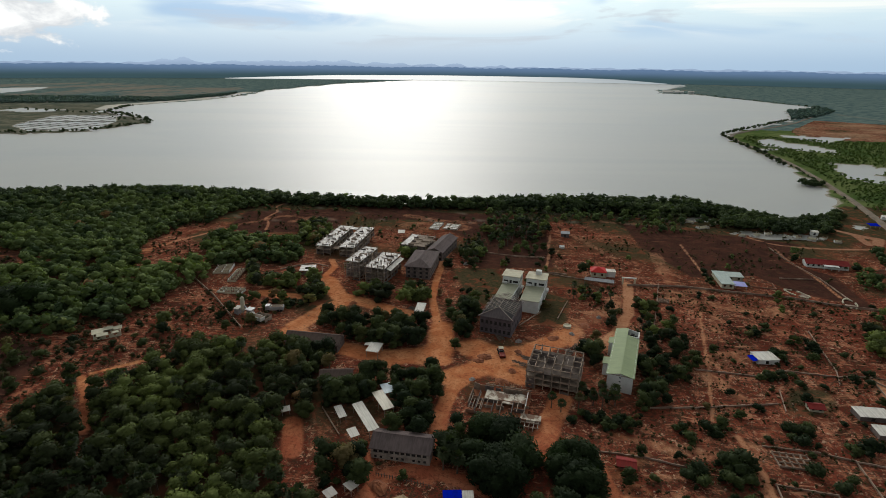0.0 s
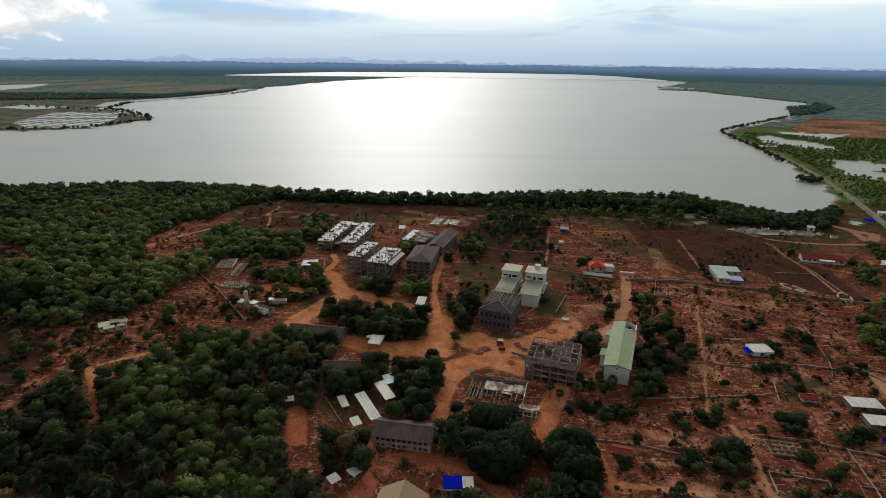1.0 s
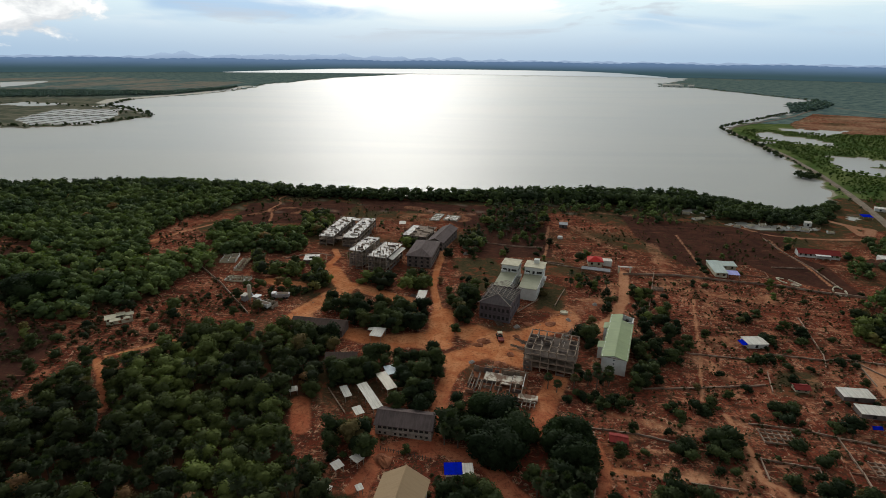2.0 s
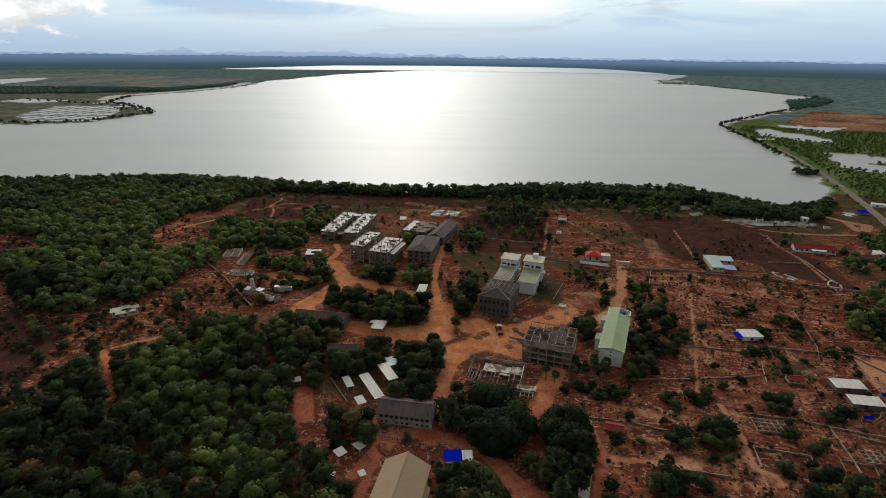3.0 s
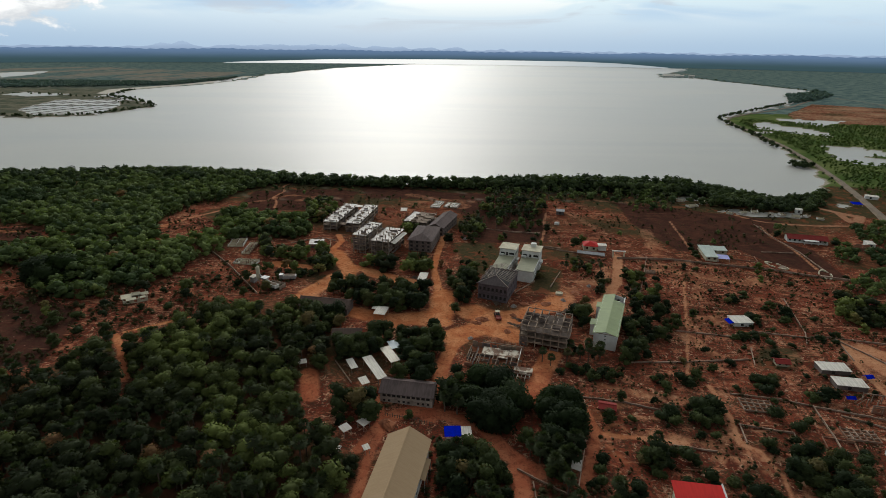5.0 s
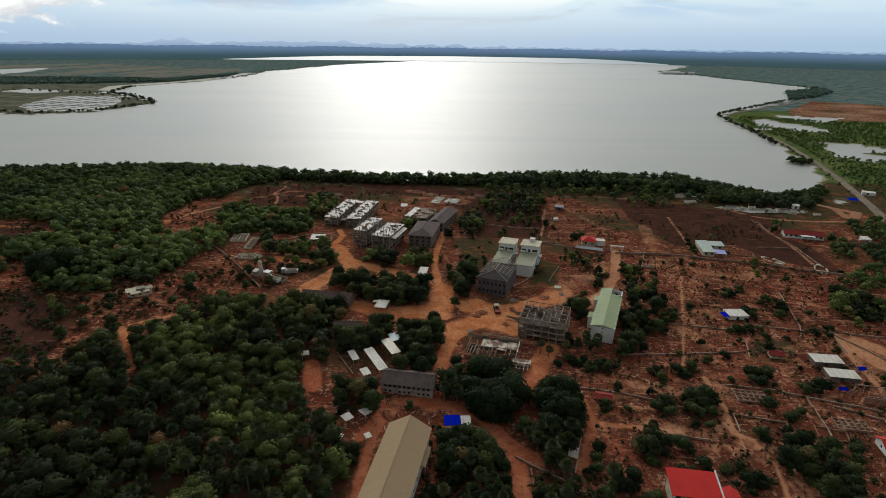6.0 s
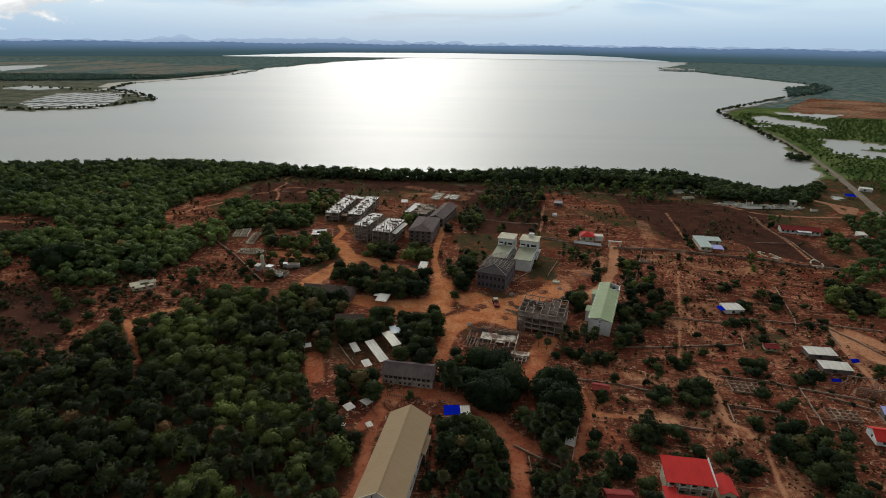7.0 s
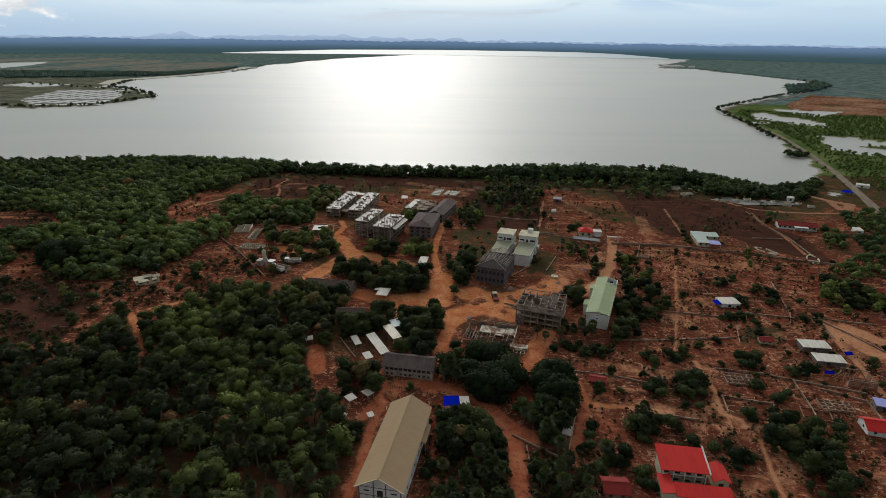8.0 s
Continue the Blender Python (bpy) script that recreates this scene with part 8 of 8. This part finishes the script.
spots += [(77.3, 131.0, 9, 1.0, 0), (142.8, 161.0, 8, 1.2, 0), (138.0, 187.0, 1, 0.7, 0), (157.7, 231.0, 2, 0.75, 0), (134.0, 246.0, 9, 0.7, 0), (134.5, 251.0, 9, 0.8, 0), (135.0, 256.0, 9, 0.7, 0), (136.5, 262.0, 9, 0.8, 0), (153.0, 255.0, 9, 0.6, 0), (152.0, 247.0, 9, 0.6, 0), (222.0, 268.0, 9, 1.0, 0), (196.0, 282.0, 9, 0.9, 0), (81.0, 116.5, 9, 1.4, 0), (78.0, 113.0, 9, 1.2, 0)]
for k, (x, y) in enumerate(((12.5, 123.6), (17.8, 121.3), (8.1, 114.1), (14.8, 111.6), (20.9, 113.5), (11.0, 106.8), (16.8, 106.6), (14.0, 104.0), (32.0, 115.5), (36.4, 115.0), (30.4, 110.3), (34.0, 107.6), (38.0, 110.9), (31.6, 104.6), (35.6, 104.4))):
    spots.append((x, y, 7, (0.85, 0.95, 0.75, 0.82, 1.0)[k % 5] * (0.86 if k > 7 else 1.0), 0))
spots += [(0.8, 110.5, 6, 1.0, 0), (4.4, 109.6, 5, 1.1, 0), (2.5, 113.0, 6, 1.2, 0), (13.4, 86.0, 7, 0.5, 0), (-9.2, 106.6, 0, 0.5, 0), (2.4, 256.0, 0, 0.9, 0), (-48.5, 163.5, 1, 0.95, 0), (-44.0, 164.0, 0, 0.9, 0), (-52.5, 166.0, 2, 0.9, 0), (-39.5, 163.0, 3, 0.8, 0), (-31.0, 142.5, 0, 0.9, 0), (-35.5, 142.8, 2, 0.85, 0), (23.1, 94.1, 5, 0.85, 0), (26.5, 95.5, 6, 0.92, 0), (30.2, 94.3, 5, 0.99, 0), (34.3, 95.5, 6, 1.06, 0), (27.2, 90.8, 5, 0.85, 0), (31.0, 90.4, 6, 0.92, 0), (33.6, 90.1, 5, 0.99, 0), (27.7, 86.8, 6, 1.06, 0), (29.9, 84.8, 5, 0.85, 0), (30.2, 81.3, 6, 0.92, 0), (25.1, 91.6, 5, 0.99, 0), (-167.5, 186.5, 7, 1.15, 0), (-160.0, 189.5, 7, 1.2, 0), (-163.0, 182.5, 7, 1.0, 0)]
for k, (x, y) in enumerate(((70.6, 131.2), (77.4, 115.9), (67.6, 113.1), (99.5, 114.6), (83.1, 133.9), (105.3, 132.2), (72.3, 86.3), (92.9, 86.4), (103.3, 86.5), (102.6, 107.9), (89.5, 100.7), (121.5, 156.5), (116.2, 124.7), (122.0, 125.2), (64, 94), (58, 96), (98, 94), (110, 92), (76, 88))):
    spots.append((x, y, 9, 0.7 + 0.12 * (k * 5 % 6), 0))
spots += grove([plots], 8.5, 1900, [9, 8, 8, 9, 0], 0.42, (0.3, 0.75), 0.5)
spots += [p for p in grove([west], 7.5, 1910, [9, 8, 9, 0, 1], 0.5, (0.45, 0.95), 0.6)]
spots += grove([CLEARED], 7.0, 1920, [9, 8, 0], 0.3, (0.4, 0.9), 0.6)
spots.sort(key=lambda p: p[0] ** 2 + p[1] ** 2)
near_trees = [p for p in spots if p[2] < 5][:280]
distant = [p for p in spots if p[2] < 5][280:]
plant(near_trees + [p for p in spots if p[2] >= 5], shade)
tones = np.random.RandomState(12).uniform(0, 1, len(distant))
stand("campus_trees", far_species, [(x, y, k, s * 1.05, float(t)) for (x, y, k, s, _), t in zip(distant, tones)], near_joined, "leafy green trees between the farther buildings", "trees")
stand("north_trees", far_species, grove([north], 9.0, 77, [0, 1, 2, 6], 0.3, (0.25, 0.6), clump=20.0) + grove([NORTH_WOODS["N1"]], 4.4, 80, [0, 1, 2, 3, 4, 5, 6, 7, 6, 7], 0.62, (0.4, 0.95)) + grove([NORTH_WOODS["N7"]], 7.0, 84, [6, 7, 0, 6, 2], 0.6, (0.4, 0.9)) + grove([NORTH_WOODS[k] for k in ("N8", "N2", "N3", "N4", "N5", "N6")], 4.6, 85, [0, 1, 2, 3, 4, 5, 6], 0.85, (0.45, 0.95)), joined, "scattered trees between the fields and the mangroves", "woodland")

# woods on the far side of the lagoon, haze put into the leaf colour
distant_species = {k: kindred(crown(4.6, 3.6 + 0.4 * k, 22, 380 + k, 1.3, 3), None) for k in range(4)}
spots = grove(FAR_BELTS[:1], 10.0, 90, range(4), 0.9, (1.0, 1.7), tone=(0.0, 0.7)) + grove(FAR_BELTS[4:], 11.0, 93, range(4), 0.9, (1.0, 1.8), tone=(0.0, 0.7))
stand("distant_woodland", distant_species, [p for p in spots if not inside(np.array([p[0]]), np.array([p[1]]), BAY)[0]], [foliage("hazed_leaves", (0.095, 0.150, 0.140), (0.155, 0.205, 0.175), (0.10, 0.12, 0.08), True)], "dark belts of wood beyond the lagoon", "woodland")

# bushes strung along the banks
def along(line, spacing, seed, spread, keep):
    rng = np.random.RandomState(seed)
    spots = []
    for (ax, ay), (bx, by) in zip(line, line[1:]):
        n = max(1, int(math.hypot(bx - ax, by - ay) / spacing))
        for k in range(n):
            if rng.uniform() < keep:
                t = (k + rng.uniform()) / n
                spots.append((ax + (bx - ax) * t + rng.normal() * spread, ay + (by - ay) * t + rng.normal() * spread, rng.randint(5), rng.uniform(0.5, 1.15), rng.uniform(0, 0.6)))
    return spots


east_bank = [(372, 585), (398, 682), (418, 790), (432, 845), (448, 872), (530, 953), (702, 1122)]
west_bank = [(-733, 1282), (-690, 1120), (-560, 1010), (-500, 930), (-530, 808), (-600, 766), (-690, 800)]
inner = [(-1000, 1150), (-860, 1160), (-760, 1100), (-640, 1072), (-565, 960)]
far_bank = [(-653, 1531), (-640, 1800), (-672, 2065)]
stand("bank_bushes", low_species, along(east_bank, 3.4, 1, 2.2, 0.8) + [(x - 5.0, y + 2.0, k, s * 0.55, t) for x, y, k, s, t in along(CAUSEWAY[2:9], 5.0, 11, 0.8, 0.6)] + along(west_bank, 3.6, 2, 4.0, 0.9) + along(inner, 8.0, 3, 9.0, 0.9) + along(far_bank, 12.0, 4, 4.0, 0.5) + along([(331, 490), (330, 475), (341, 478)], 0.8, 5, 2.6, 1.0)
      + along([(964, 1443), (1020, 1531), (1005, 1820), (988, 2200), (871, 2257)], 9.0, 6, 4.0, 0.9) + along([(-208, 3764), (-543, 2860), (-668, 2075)], 22.0, 7, 5.0, 0.9) + along([(842, 1330), (884, 1382), (970, 1430)], 6.0, 8, 5.0, 0.9),
      [MANGROVE], "dark mangrove bushes strung along the lagoon banks", "mangroves")

# stones and broken brick over the plots
pebble = {k: kindred(ico(0.10 + 0.05 * k, 0.45, 40 + k)) for k in range(4)}
pale = grove([plots], 2.6, 95, range(4), 0.5, (0.5, 1.5), 0.2) + grove([west], 4.0, 96, range(4), 0.4, (0.5, 1.4), 0.2) + grove([[(-60, 180), (-20, 160), (10, 150), (60, 190), (85, 235), (45, 190), (0, 195), (-50, 210)]], 2.2, 97, range(4), 0.5, (0.4, 1.3), -1.5)
stand("scattered_stones", pebble, pale, [surface("stones", (0.38, 0.25, 0.17), (0.22, 0.13, 0.085), 0.95, scale=0.2, grain=2.0)], "pale stones and broken brick scattered over dirt", "stones")

# ---- the plan's units to metres ----
for ob in list(scene.objects):
    if ob.parent is None and ob.type not in {"CAMERA", "LIGHT"}:
        ob.matrix_basis = Matrix.Scale(UNIT, 4) @ ob.matrix_basis
